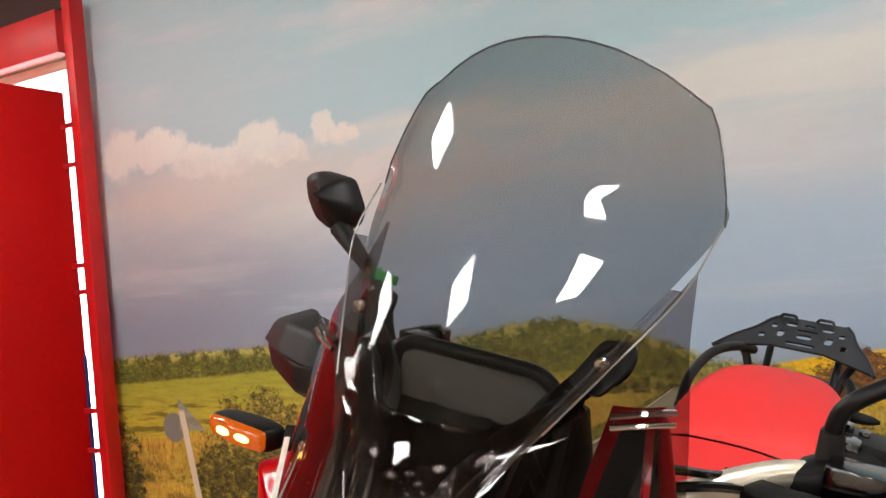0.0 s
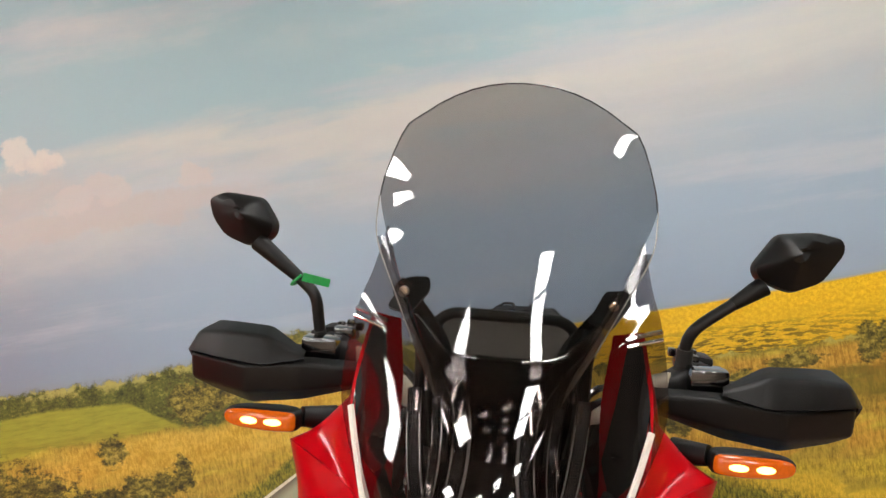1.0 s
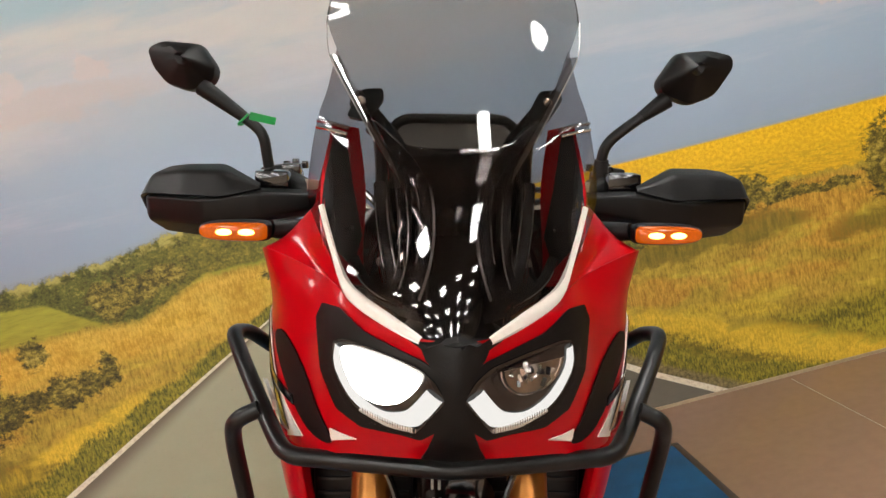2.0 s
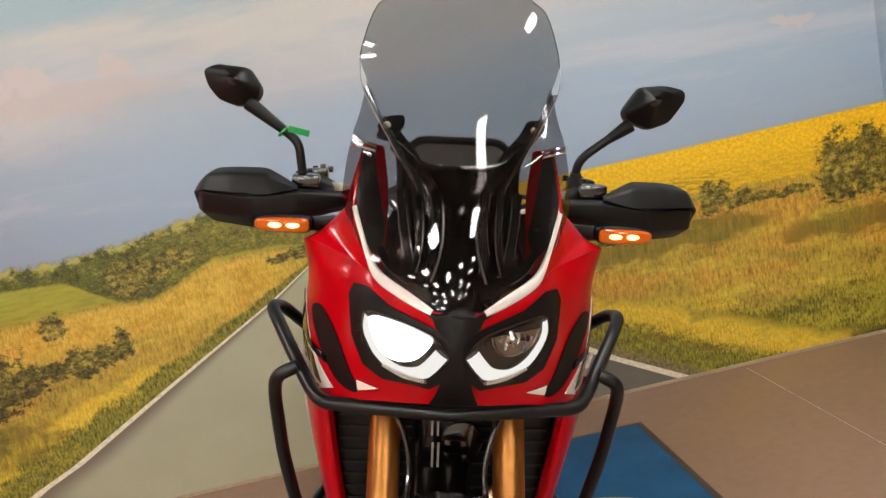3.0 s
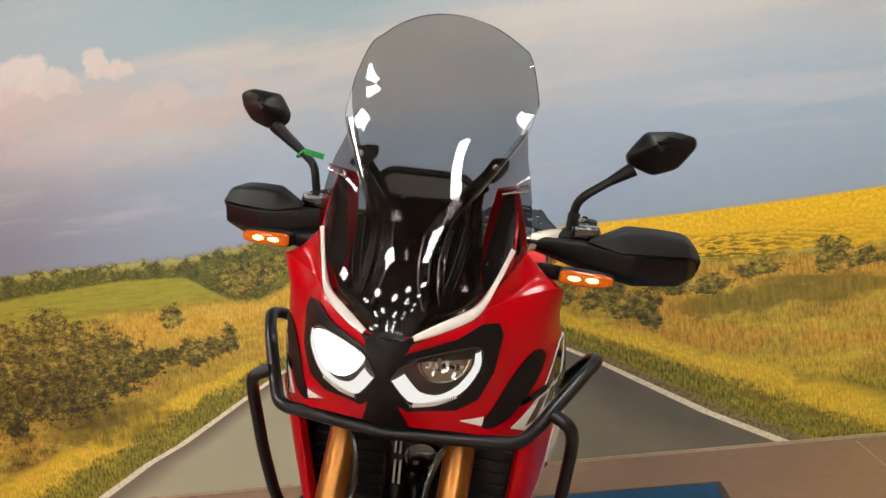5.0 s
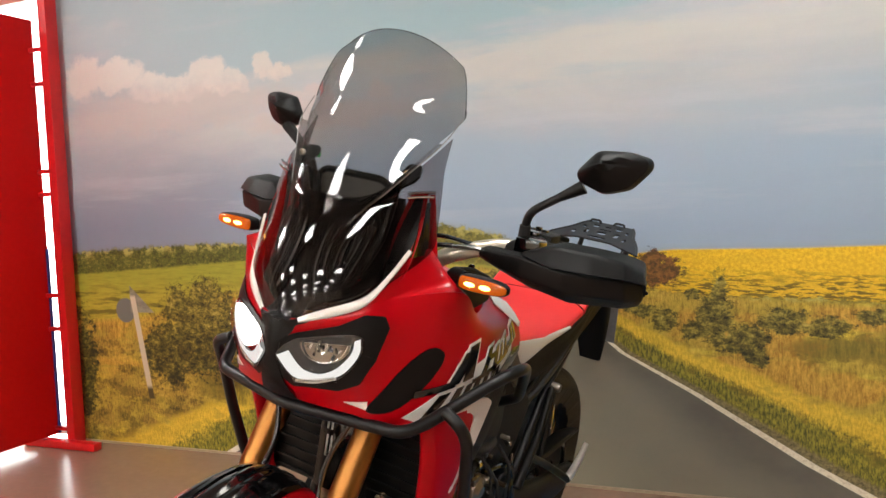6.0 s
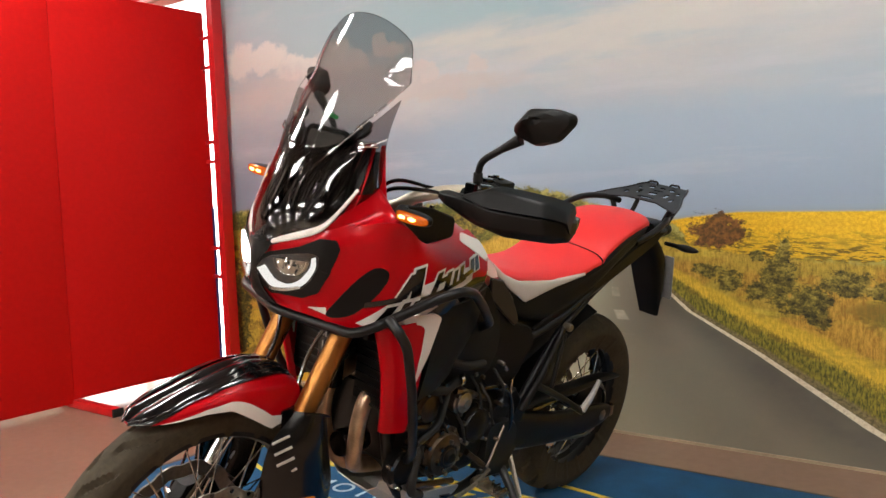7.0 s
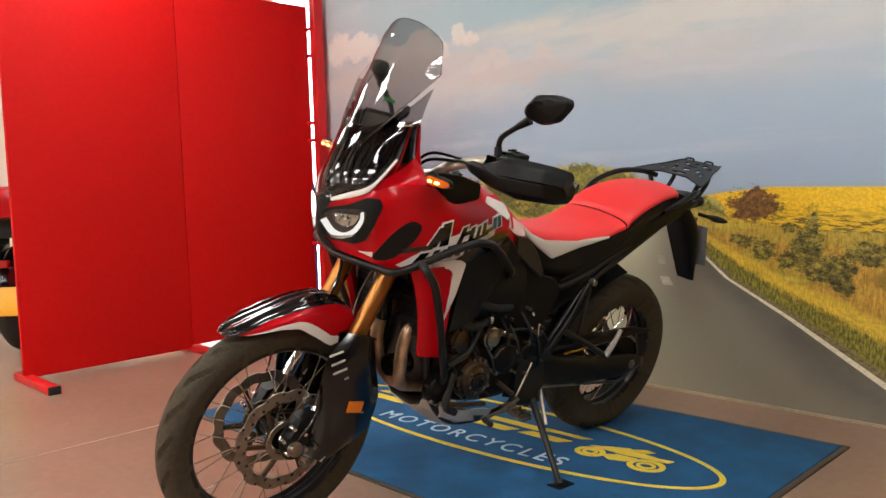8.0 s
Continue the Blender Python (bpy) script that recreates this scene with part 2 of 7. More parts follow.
STEEL = paint("worn_steel", lin(150, 140, 126), 0.28, metal=1.0, vary=0.2, grain=100)
CHROME = paint("bright_steel", lin(215, 212, 206), 0.14, metal=1.0, vary=0.08)
GOLD = paint("gold_anodised", lin(158, 104, 50), 0.3, metal=0.85, vary=0.12, grain=40)
HEADER = paint("heated_exhaust_steel", lin(206, 172, 138), 0.3, metal=0.7, vary=0.35, grain=25)
SEATRED = paint("red_seat_vinyl", lin(232, 44, 44), 0.5, vary=0.05, grain=700, bump=0.3)
SEATBLACK = paint("black_seat_vinyl", lin(14, 13, 12), 0.55, vary=0.15, grain=500, bump=0.3, spec=0.3)
CHAMPAGNE = paint("champagne_aluminium", lin(206, 196, 176), 0.32, metal=0.6, vary=0.08)
AMBER = paint("amber_lens", lin(150, 58, 8), 0.12, vary=0.35, grain=220, emit=lin(255, 126, 20), strength=0.30)
AMBERHOT = glow("amber_lamp", lin(255, 186, 90), 9.0)
LAMPHOT = glow("headlamp_beam", (1.0, 0.95, 0.86, 1), 14.0)
DRL = glow("daytime_lamp", (1.0, 0.97, 0.92, 1), 0.95)
REFLECTOR = paint("amber_reflector", lin(220, 120, 20), 0.2, vary=0.2, grain=400)
SCREEN = clear_sheet("smoked_screen", (0.69, 0.70, 0.70), 0.042, 0.0)
SCREENLOW = clear_sheet("smoked_lower_screen", (0.64, 0.62, 0.62), 0.042, 0.0)
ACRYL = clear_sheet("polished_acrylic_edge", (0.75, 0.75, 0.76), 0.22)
LENS = clear_sheet("clear_lens", (0.95, 0.95, 0.95), 0.015)
MIRROR = paint("mirror_glass", (0.9, 0.9, 0.9, 1), 0.02, metal=1.0, vary=0.0, rough_vary=0.0)
GREEN = paint("green_tape", lin(20, 150, 70), 0.5)
SLICK = paint("slick_black_moulding", lin(9, 8, 8), 0.22, vary=0.15, grain=120, coat=0.3, rough_vary=0.06, spec=0.4)
DISC = paint("brake_disc_steel", lin(140, 130, 118), 0.34, metal=0.95, vary=0.25, grain=90)
CARRIER = paint("dark_bronze_carrier", lin(78, 62, 46), 0.4, metal=0.7, vary=0.25)
TYRE = paint("dusty_tyre_rubber", lin(66, 57, 43), 0.75, vary=0.25, grain=90, bump=0.3, spec=0.3)

# ---- setting ----
WALL_Y, CORNER_X, CEIL = 2.70, 2.12, 3.2


def mural_material():
    """A printed landscape: sky, hedge, fields, a road between verges. UV is in metres along and up the wall."""
    mat = bpy.data.materials.new("printed_landscape")
    mat.use_nodes = True
    tree = mat.node_tree
    b = tree.nodes["Principled BSDF"]
    b.inputs["Roughness"].default_value = 0.55
    uv = tree.nodes.new("ShaderNodeUVMap").outputs[0]
    sep = tree.nodes.new("ShaderNodeSeparateXYZ")
    tree.links.new(uv, sep.inputs[0])
    u, v = Term(tree, sep.outputs[0]), Term(tree, sep.outputs[1])

    def vec(a, c):
        node = tree.nodes.new("ShaderNodeCombineXYZ")
        tree.links.new(a.sock, node.inputs[0])
        tree.links.new(c.sock, node.inputs[1])
        return node.outputs[0]

    def mix(mask, a, c):
        return colour_mix(tree, mask, a, c)

    def cells(scale, su=1.0, sv=1.0):
        node = tree.nodes.new("ShaderNodeTexVoronoi")
        node.inputs["Scale"].default_value = scale
        wob = noise_term(tree, vec(u, v), 40, 3, 0.6)
        tree.links.new(vec(u * su + (wob - 0.5) * 0.03, v * sv + (wob - 0.5) * 0.02), node.inputs["Vector"])
        return Term(tree, node.outputs["Distance"])

    def ellipses(spots, pu, pv):
        out = None
        for cu, cv, ru, rv in spots:
            q = ((pu - cu) / ru).op("POWER", 2) + ((pv - cv) / rv).op("POWER", 2)
            out = q if out is None else out.low(q)
        return out

    def nz(scale, detail=4.0, rough=0.6, su=1.0, sv=1.0, distort=0.0):
        return noise_term(tree, vec(u * su, v * sv), scale, detail, rough, distort)

    # sky
    wob = nz(1.3, 6, 0.6, 0.6, 1.5)
    h = v + (wob - 0.5) * 0.4
    sky = mix(h.step(0.9, 1.35), lin(144, 156, 175), lin(154, 167, 184))
    sky = mix(h.step(1.3, 1.7), sky, lin(170, 177, 184))
    sky = mix(h.step(1.7, 2.0), sky, lin(158, 180, 188))
    sky = mix(h.step(2.1, 2.8), sky, lin(140, 172, 184))
    sky = mix(u.step(-0.7, -2.4) * v.step(1.8, 1.15) * 0.9, sky, lin(126, 127, 140))
    band = nz(1.0, 7, 0.58, 0.5, 2.0, 0.5)
    edge = (nz(5.0, 5, 0.62, 0.8, 1.8) - 0.5) * 0.14
    layer = (v + edge - u * 0.03 + (band - 0.5) * 0.9)
    pink = layer.step(1.40, 1.66) * layer.step(1.98, 1.82)
    sky = mix(pink * 0.85, sky, mix(layer.step(1.5, 1.85), lin(176, 174, 178), lin(200, 193, 187)))
    streak = nz(1.7, 6, 0.62, 0.3, 2.4).step(0.5, 0.66) * v.step(1.0, 1.3) * 0.6
    sky = mix(streak, sky, lin(186, 184, 190))
    blue = nz(1.2, 6, 0.6, 0.4, 1.9, 0.3).step(0.52, 0.66) * v.step(1.2, 1.5) * v.step(2.3, 2.0) * 0.55
    sky = mix(blue, sky, lin(150, 172, 184))
    high = nz(1.1, 6, 0.6, 0.5, 1.6).step(0.52, 0.68) * v.step(2.0, 2.3) * 0.8
    sky = mix(high, sky, lin(204, 196, 194))
    puff_noise = nz(9.0, 6, 0.65)
    pu, pv = u + (nz(5.5, 6, 0.62) - 0.5) * 0.22, v + (nz(6.5, 6, 0.62, 1.0, 1.1) - 0.5) * 0.18
    heaps = ellipses(((-1.87, 1.87, .12, .085), (-2.02, 1.82, .14, .09), (-1.72, 1.82, .10, .06), (-1.53, 1.88, .06, .065), (-1.44, 1.84, .07, .055), (-2.42, 1.92, .16, .09),
                      (-2.66, 1.93, .14, .12), (-2.2, 1.84, .16, .08), (-1.24, 1.71, .10, .055), (-1.38, 1.69, .09, .04), (-.93, 1.715, .055, .045), (1.75, 1.42, .10, .03)), pu, pv)
    veil = ellipses(((-2.1, 1.72, .75, .10), (-1.2, 1.62, .5, .06)), pu, pv)
    # pinker grey towards the left end, with the shading there painted in
    sky = mix(u.step(-0.9, -2.5) * v.step(1.1, 1.4) * 0.45, sky, lin(158, 148, 150))
    sky = mix(veil.step(1.5, 0.3) * 0.55, sky, lin(190, 172, 166))
    puff = (heaps + (puff_noise - 0.5) * 0.9).step(1.25, 0.55)
    lit = (puff_noise + (pv - 1.82) * 3.0).step(0.25, 0.75)
    sky = mix(puff * 0.65, sky, mix(lit, lin(198, 182, 178), lin(220, 202, 190)))

    # right-hand crop field
    speck = nz(70, 4, 0.7)
    patch = nz(6, 4, 0.6, 0.6, 2.0)
    tilt = noise_term(tree, vec(u * 0.55 + v * 0.9, v * 2.6), 30, 3, 0.65)
    crop = mix(speck.step(0.35, 0.68), lin(214, 164, 14), lin(240, 196, 38))
    crop = mix(patch.step(0.45, 0.7) * 0.45, crop, lin(208, 164, 30))
    crop = mix(v.step(0.93, 0.82) * 0.35, crop, lin(196, 158, 40))
    rows_mask = (v + (patch - 0.5) * 0.16).step(0.90, 0.83) * (v + (patch - 0.5) * 0.16).step(0.70, 0.76)
    crop = mix(tilt.step(0.49, 0.55) * rows_mask * (u.step(1.5, 0.9) * 0.75 + 0.2), crop, lin(104, 84, 18))
    crop = mix(nz(14, 4, 0.7, 0.5, 2.0).step(0.58, 0.66) * v.step(0.90, 0.82) * u.step(0.2, 0.5) * 0.4, crop, lin(150, 130, 36))
    ytop = u.curve([(-3, .90), (-.1, .925), (.1, .957), (.3, .976), (.76, .972), (1.2, .978), (2.07, 1.0), (4.4, 1.04)], -3, 4.4, 2)
    pic = mix((v - ytop).step(0.005, -0.005), sky, crop)

    # left hedge and wood
    leaf, leaf2, leaf3 = nz(46, 5, 0.75), nz(15, 4, 0.65), nz(5, 3, 0.6)
    ragged = (nz(24, 5, 0.75) - 0.5) * 0.08
    small = cells(70, 0.8, 1.25)
    fine = nz(120, 4, 0.75)
    tone = leaf * 0.42 + fine * 0.22 + leaf2 * 0.24 + leaf3 * 0.06 + (0.8 - small) * 0.08
    foliage = mix(tone.step(0.36, 0.54), lin(42, 46, 16), lin(92, 94, 34))
    foliage = mix(tone.step(0.50, 0.64), foliage, lin(150, 144, 70))
    wood = mix(tone.step(0.36, 0.54), lin(56, 56, 18), lin(116, 110, 40))
    wood = mix(tone.step(0.50, 0.64), wood, lin(170, 148, 62))
    htop = u.curve([(-3, 1.00), (-2.68, 1.03), (-1.95, 1.05), (-1.3, 1.035), (-1.04, 1.055), (-.85, 1.09), (-.7, 1.11),
                    (-.42, 1.06), (-.2, .96), (-.05, .945), (.05, .93), (.12, .80), (4.4, .70)], -3, 4.4, 2)
    pic = mix((v - htop + ragged).step(0.010, -0.010), pic, mix(u.step(-1.1, -0.7), foliage, wood))
    # pale tree tops along the hedge
    crest = (v - htop + ragged).step(-0.045, -0.012) * (v - htop + ragged).step(0.004, -0.006) * leaf2.step(0.46, 0.58)
    pic = mix(crest * 0.8, pic, lin(182, 170, 96))

    # left green field
    streaks = nz(34, 5, 0.7, 0.3, 1.8)
    furrow = nz(12, 4, 0.6, 0.25, 2.2)
    meadow = mix(v.step(0.70, 0.93), lin(178, 158, 52), lin(152, 148, 52))
    meadow = mix(streaks.step(0.46, 0.66) * 0.45, meadow, lin(118, 116, 36))
    meadow = mix(furrow.step(0.48, 0.60) * 0.8 * v.step(0.87, 0.80), meadow, lin(82, 74, 24))
    meadow = mix(streaks.step(0.46, 0.34) * 0.35, meadow, lin(176, 172, 56))
    hbot = u.curve([(-3, .90), (-2.7, .91), (-1.6, .968), (-1.3, .95), (-1.2, .88), (-1.06, .80), (-.9, .85), (-.74, .93), (-.5, .93),
                    (-.3, .89), (.1, .86), (4.4, .8)], -3, 4.4, 2)
    pic = mix((v - hbot + ragged * 0.3).step(0.008, -0.008) * u.step(0.10, -0.05), pic, meadow)

    # grass at both sides
    blade = nz(75, 5, 0.78, 1.5, 0.45)
    stalk = nz(26, 4, 0.7, 2.2, 0.35)
    clump = nz(8, 5, 0.68, 0.9, 1.6)
    wide_tone = nz(2.6, 4, 0.6, 0.7, 1.8)
    hay = mix((blade * 0.6 + stalk * 0.4).step(0.38, 0.54), lin(132, 110, 38), lin(180, 152, 58))
    hay = mix((blade * 0.6 + stalk * 0.4).step(0.54, 0.70), hay, lin(220, 190, 92))
    hay = mix(clump.step(0.52, 0.66) * 0.5, hay, mix(blade.step(0.4, 0.62), lin(100, 90, 28), lin(172, 150, 52)))
    hay = mix(wide_tone.step(0.50, 0.38) * 0.55, hay, mix(blade.step(0.4, 0.62), lin(150, 116, 38), lin(208, 170, 78)))
    hay = mix(wide_tone.step(0.54, 0.66) * 0.6, hay, mix(blade.step(0.38, 0.62), lin(170, 142, 32), lin(228, 196, 66)))
    hay = mix(stalk.step(0.60, 0.70) * clump.step(0.42, 0.52) * 0.7, hay, lin(52, 48, 16))
    hay = mix(nz(3.6, 5, 0.65, 0.8, 1.7).step(0.50, 0.62) * 0.5, hay, mix(blade.step(0.4, 0.6), lin(96, 80, 26), lin(158, 128, 46)))
    hay = mix(nz(4.4, 4, 0.6, 0.6, 2.2).step(0.56, 0.66) * 0.5, hay, mix(stalk.step(0.4, 0.6), lin(196, 172, 54), lin(224, 200, 84)))
    gtop = u.curve([(-3, .66), (-2.7, .665), (-2.3, .70), (-1.64, .835), (-1.38, .83), (-1.2, .84), (-1.0, .82), (-.75, .92), (-.5, .92), (-.3, .88),
                    (.0, .87), (.12, .83), (.5, .79), (.9, .77), (1.25, .765), (1.8, .765), (2.2, .72), (4.4, .70)], -3, 4.4, 2)
    pic = mix((v - gtop + ragged * 0.7 + (blade - 0.5) * 0.04).step(0.010, -0.010), pic, hay)

    # verges and road
    ul = v.curve([(-.1, -2.08), (0, -1.9), (.161, -1.612), (.231, -1.452), (.451, -1.05), (.712, -.561), (.831, -.371), (.9, -.27)], -.1, .9, 3)
    ur = v.curve([(-.1, 1.29), (0, 1.113), (.162, .80), (.409, .393), (.565, .106), (.709, -.063), (.75, -.10), (.9, -.26)], -.1, .9, 3)
    away = (v * -1.12 + 1.0).high(0.02)
    below = v.step(0.88, 0.86)
    turf = mix(blade.step(0.38, 0.62), lin(70, 70, 20), lin(150, 138, 46))
    turf = mix(clump.step(0.50, 0.62) * 0.6, turf, mix(blade.step(0.4, 0.6), lin(96, 96, 26), lin(176, 156, 54)))
    straw = mix((blade * 0.6 + clump * 0.4).step(0.36, 0.62), lin(178, 146, 36), lin(232, 194, 66))
    straw = mix(clump.step(0.54, 0.66) * 0.5, straw, lin(138, 118, 36))
    fuzz = (clump - 0.5) * 0.55 + (blade - 0.5) * 0.32
    dl = (ul - u) / away + fuzz
    outl, outr = (ul - u).step(-0.03, 0.0), (u - ur).step(-0.03, 0.0)
    
    dr = (u - ur) / away + fuzz
    

    ochre = nz(3.2, 5, 0.65, 0.7, 2.0, 0.4).step(0.42, 0.56) * v.step(0.33, 0.42) * v.step(0.82, 0.74)
    pic = mix(ochre * (v - gtop).step(0.0, -0.03) * (u.step(-1.6, -1.3) * u.step(-0.1, -0.3) * -0.5 + 0.85), pic, mix((blade * 0.55 + stalk * 0.45).step(0.40, 0.60), lin(152, 108, 32), lin(208, 160, 68)))
    brown = nz(4.0, 5, 0.7, 1.0, 1.4, 0.5).step(0.48, 0.58) * u.step(-1.75, -2.2) * v.step(0.62, 0.5)
    pic = mix(brown * 0.7, pic, mix((blade * 0.5 + clump * 0.5).step(0.40, 0.60), lin(70, 54, 20), lin(164, 126, 58)))

    # low grass along the floor on the right, darker patches in the tall grass
    low_green = (v + (clump - 0.5) * 0.12 + (blade - 0.5) * 0.05).step(0.30, 0.20) * u.step(0.9, 1.15)
    pic = mix(low_green * 0.9, pic, mix((blade * 0.6 + clump * 0.4).step(0.40, 0.60), lin(62, 62, 16), lin(166, 152, 48)))
    pic = mix(v.step(0.045, 0.01) * u.step(1.12, 1.2) * 0.8, pic, lin(46, 40, 16))
    pic = mix(nz(6.5, 5, 0.68, 0.9, 1.5).step(0.49, 0.60) * u.step(-1.45, -1.75) * v.step(0.66, 0.58) * 0.75, pic, mix((blade * 0.5 + clump * 0.5).step(0.42, 0.60), lin(52, 44, 14), lin(150, 120, 46)))
    gold = u.step(-1.75, -1.45) * u.step(-0.35, -0.6) * (v - gtop).step(0.0, -0.03) * (v + (clump - 0.5) * 0.1).step(0.66, 0.72)
    pic = mix(gold * 0.65, pic, mix((blade * 0.5 + clump * 0.5).step(0.40, 0.60), lin(188, 140, 36), lin(228, 188, 84)))
    pic = mix(dl.step(0.80, 0.64) * v.step(0.60, 0.50) * outl * 0.9, pic, straw)
    pic = mix(dl.step(0.46, 0.28) * below * outl, pic, turf)
    pic = mix(dr.step(0.88, 0.70) * below * outr * 0.9, pic, straw)
    pic = mix(dr.step(0.48, 0.30) * below * outr, pic, turf)
    pic = mix(dr.step(0.52, 0.44) * dr.step(0.30, 0.40) * clump.step(0.46, 0.58) * below * outr * 0.7, pic, lin(50, 50, 14))
    stone = mix(speck.step(0.35, 0.65), lin(88, 78, 54), lin(140, 124, 88))
    pic = mix(((u - ur) / away + (blade - 0.5) * 0.1).step(0.12, 0.06) * (u - ur).step(-0.01, 0.0) * below, pic, stone)
    gloom = ellipses(((1.25, .62, .30, .06), (2.0, .53, .40, .06), (.95, .60, .25, .05), (-1.75, .36, .30, .10)), u + (clump - 0.5) * 0.3, v + (clump - 0.5) * 0.15)
    pic = mix(gloom.step(1.4, 0.5) * (blade * 0.5 + stalk * 0.5).step(0.36, 0.56) * 0.75, pic, lin(74, 68, 18))

    # bushes
    bush_noise = nz(22, 6, 0.78)
    sway = (nz(11, 5, 0.7) - 0.5) * 0.12
    bushes = ellipses(((-1.94, .60, .30, .19), (-1.70, .61, .17, .13), (-1.96, .78, .11, .08), (-2.14, .73, .07, .10), (-2.20, .50, .15, .15), (-1.39, .785, .045, .045),
                       (-1.98, .47, .20, .07), (-1.56, .60, .10, .06), (-1.31, .63, .065, .055), (-1.15, .67, .030, .06), (-2.8, .42, .10, .27), (.215, .895, .105, .065),
                       (.45, .70, .065, .10), (.47, .80, .030, .08), (.56, .63, .08, .05), (.60, .57, .05, .05), (.38, .66, .045, .04), (.17, .74, .06, .03), (.27, .70, .05, .035), (.37, .80, .03, .025),
                       (.70, .70, .09, .045), (.82, .68, .10, .035), (1.02, .72, .09, .03),
                       (1.31, .755, .06, .065), (1.42, .72, .09, .03), (1.60, .71, .14, .020), (1.88, .76, .09, .14), (2.03, .77, .11, .13), (2.2, .72, .14, .17),
                       (-.40, .875, .13, .020), (-1.09, .915, .07, .075), (-.99, .93, .10, .055), (-.86, .96, .07, .035), (-1.43, .615, .07, .035), (-1.22, .64, .05, .04), (3.2, .7, .4, .12)), u + sway, v + sway * 0.7)
    twig = nz(34, 4, 0.72, 1.0, 1.4, 0.15)
    tone_b = leaf * 0.20 + fine * 0.16 + leaf2 * 0.26 + twig * 0.38 + v.step(0.45, 0.80) * 0.05 - 0.02
    shrub = mix(tone_b.step(0.43, 0.51), lin(26, 25, 8), lin(84, 76, 26))
    shrub = mix(tone_b.step(0.50, 0.58), shrub, lin(148, 130, 56))
    shrub = mix(tone_b.step(0.57, 0.64), shrub, lin(190, 168, 92))
    russet = mix(leaf.step(0.4, 0.65), lin(70, 42, 22), lin(140, 88, 42))
    shrub = mix(u.step(0.05, 0.1) * u.step(0.36, 0.30) * v.step(0.80, 0.84), shrub, russet)
    thick = bushes + (bush_noise - 0.5) * 2.6 + (leaf2 - 0.5) * 2.2 + (twig - 0.5) * 1.8
    pic = mix(thick.step(2.1, 1.2) * twig.step(0.50, 0.42) * 0.6, pic, lin(62, 54, 18))
    pic = mix(thick.step(1.35, 0.85) * 0.95, pic, shrub)
    # warm print of the ground
    ground = tree.nodes.new("ShaderNodeVectorMath")
    ground.operation = "MULTIPLY"
    ground.inputs[1].default_value = (1.01, 0.96, 0.86)
    tree.links.new(pic, ground.inputs[0])
    pic = mix((v - ytop.high(htop)).step(0.03, 0.0), pic, ground.outputs[0])

    # road, its edge lines
    across = (u - ul) / (ur - ul)
    dust = nz(5, 5, 0.65, 0.6, 1.0)
    tar = mix(across.step(0.35, 0.75), lin(168, 161, 134), lin(120, 112, 97))
    tar = mix(across.step(0.80, 0.95), tar, lin(94, 87, 78))
    tar = mix(across.step(0.10, 0.02), tar, lin(112, 98, 84))
    tar = mix((dust - 0.35) * 0.7, tar, lin(142, 130, 106))
    tar = mix(speck.step(0.6, 0.75) * 0.2, tar, lin(90, 76, 64))
    dash = (across - 0.645).mag().step(0.030, 0.018) * v.step(0.44, 0.47) * v.step(0.72, 0.69) * (v.op("MULTIPLY", 62.0).op("SINE")).step(0.1, 0.5) * dust.step(0.35, 0.6)
    tar = mix(dash * 0.55, tar, lin(206, 192, 168))
    on = ((u - ul).step(-0.004, 0.004)) * ((ur - u).step(-0.004, 0.004)) * below
    pic = mix(on, pic, tar)
    wide = away * 0.058 + 0.004
    chalk = mix(speck.step(0.3, 0.6), lin(196, 180, 158), lin(226, 212, 192))
    nearl = ((u - ul) / wide)
    nearr = ((ur - u) / wide)
    pic = mix(nearl.step(-0.08, 0.05) * nearl.step(0.95, 0.8) * below, pic, chalk)
    pic = mix(nearr.step(-0.08, 0.05) * nearr.step(0.95, 0.8) * below, pic, chalk)

    # road sign seen from behind
    post = ((u + 2.335 + (v - 0.25) * 0.165).mag()).step(0.020, 0.014) * v.step(0.25, 0.26) * v.step(0.80, 0.78)
    disc = (((u + 2.475).op("POWER", 2) + (v - 0.715).op("POWER", 2)).op("SQRT")).step(0.068, 0.060)
    plate = ((v - 0.845 + (u + 2.44).mag() * 0.92).step(0.004, -0.004)) * v.step(0.700, 0.708) * u.step(-2.445, -2.435)
    pic = mix(disc, pic, lin(112, 108, 100))
    pic = mix(plate, pic, mix(clump.step(0.4, 0.6), lin(122, 114, 100), lin(146, 136, 120)))
    pic = mix(post, pic, mix(v.step(0.33, 0.30), lin(196, 176, 152), lin(70, 56, 30)))

    bright = tree.nodes.new("ShaderNodeVectorMath")
    bright.operation = "MULTIPLY"
    bright.inputs[1].default_value = (1.12, 1.19, 1.20)
    tree.links.new(pic, bright.inputs[0])
    tree.links.new(bright.outputs[0], b.inputs["Base Color"])
    return mat


MURAL = mural_material()
WALLPAINT = paint("cream_wall_paint", lin(206, 190, 172), 0.6, vary=0.05, grain=80, bump=0.05)
DARKWALL = paint("dark_unseen_wall", lin(96, 84, 74), 0.6, vary=0.05, grain=80, bump=0.05)
CEILPAINT = paint("grey_ceiling_tile", lin(128, 124, 118), 0.7, vary=0.06, grain=150, bump=0.1)
FLOORING = paint("vinyl_floor", lin(146, 118, 100), 0.24, vary=0.06, grain=25, blotch=1.2, bump=0.02, rough_vary=0.06)
REDBOARD = paint("red_board", lin(209, 12, 10), 0.62, vary=0.05, grain=40, blotch=0.8, bump=0.05, spec=0.2)
REDSTEEL = paint("red_painted_steel", lin(206, 22, 26), 0.4, vary=0.06, grain=50)
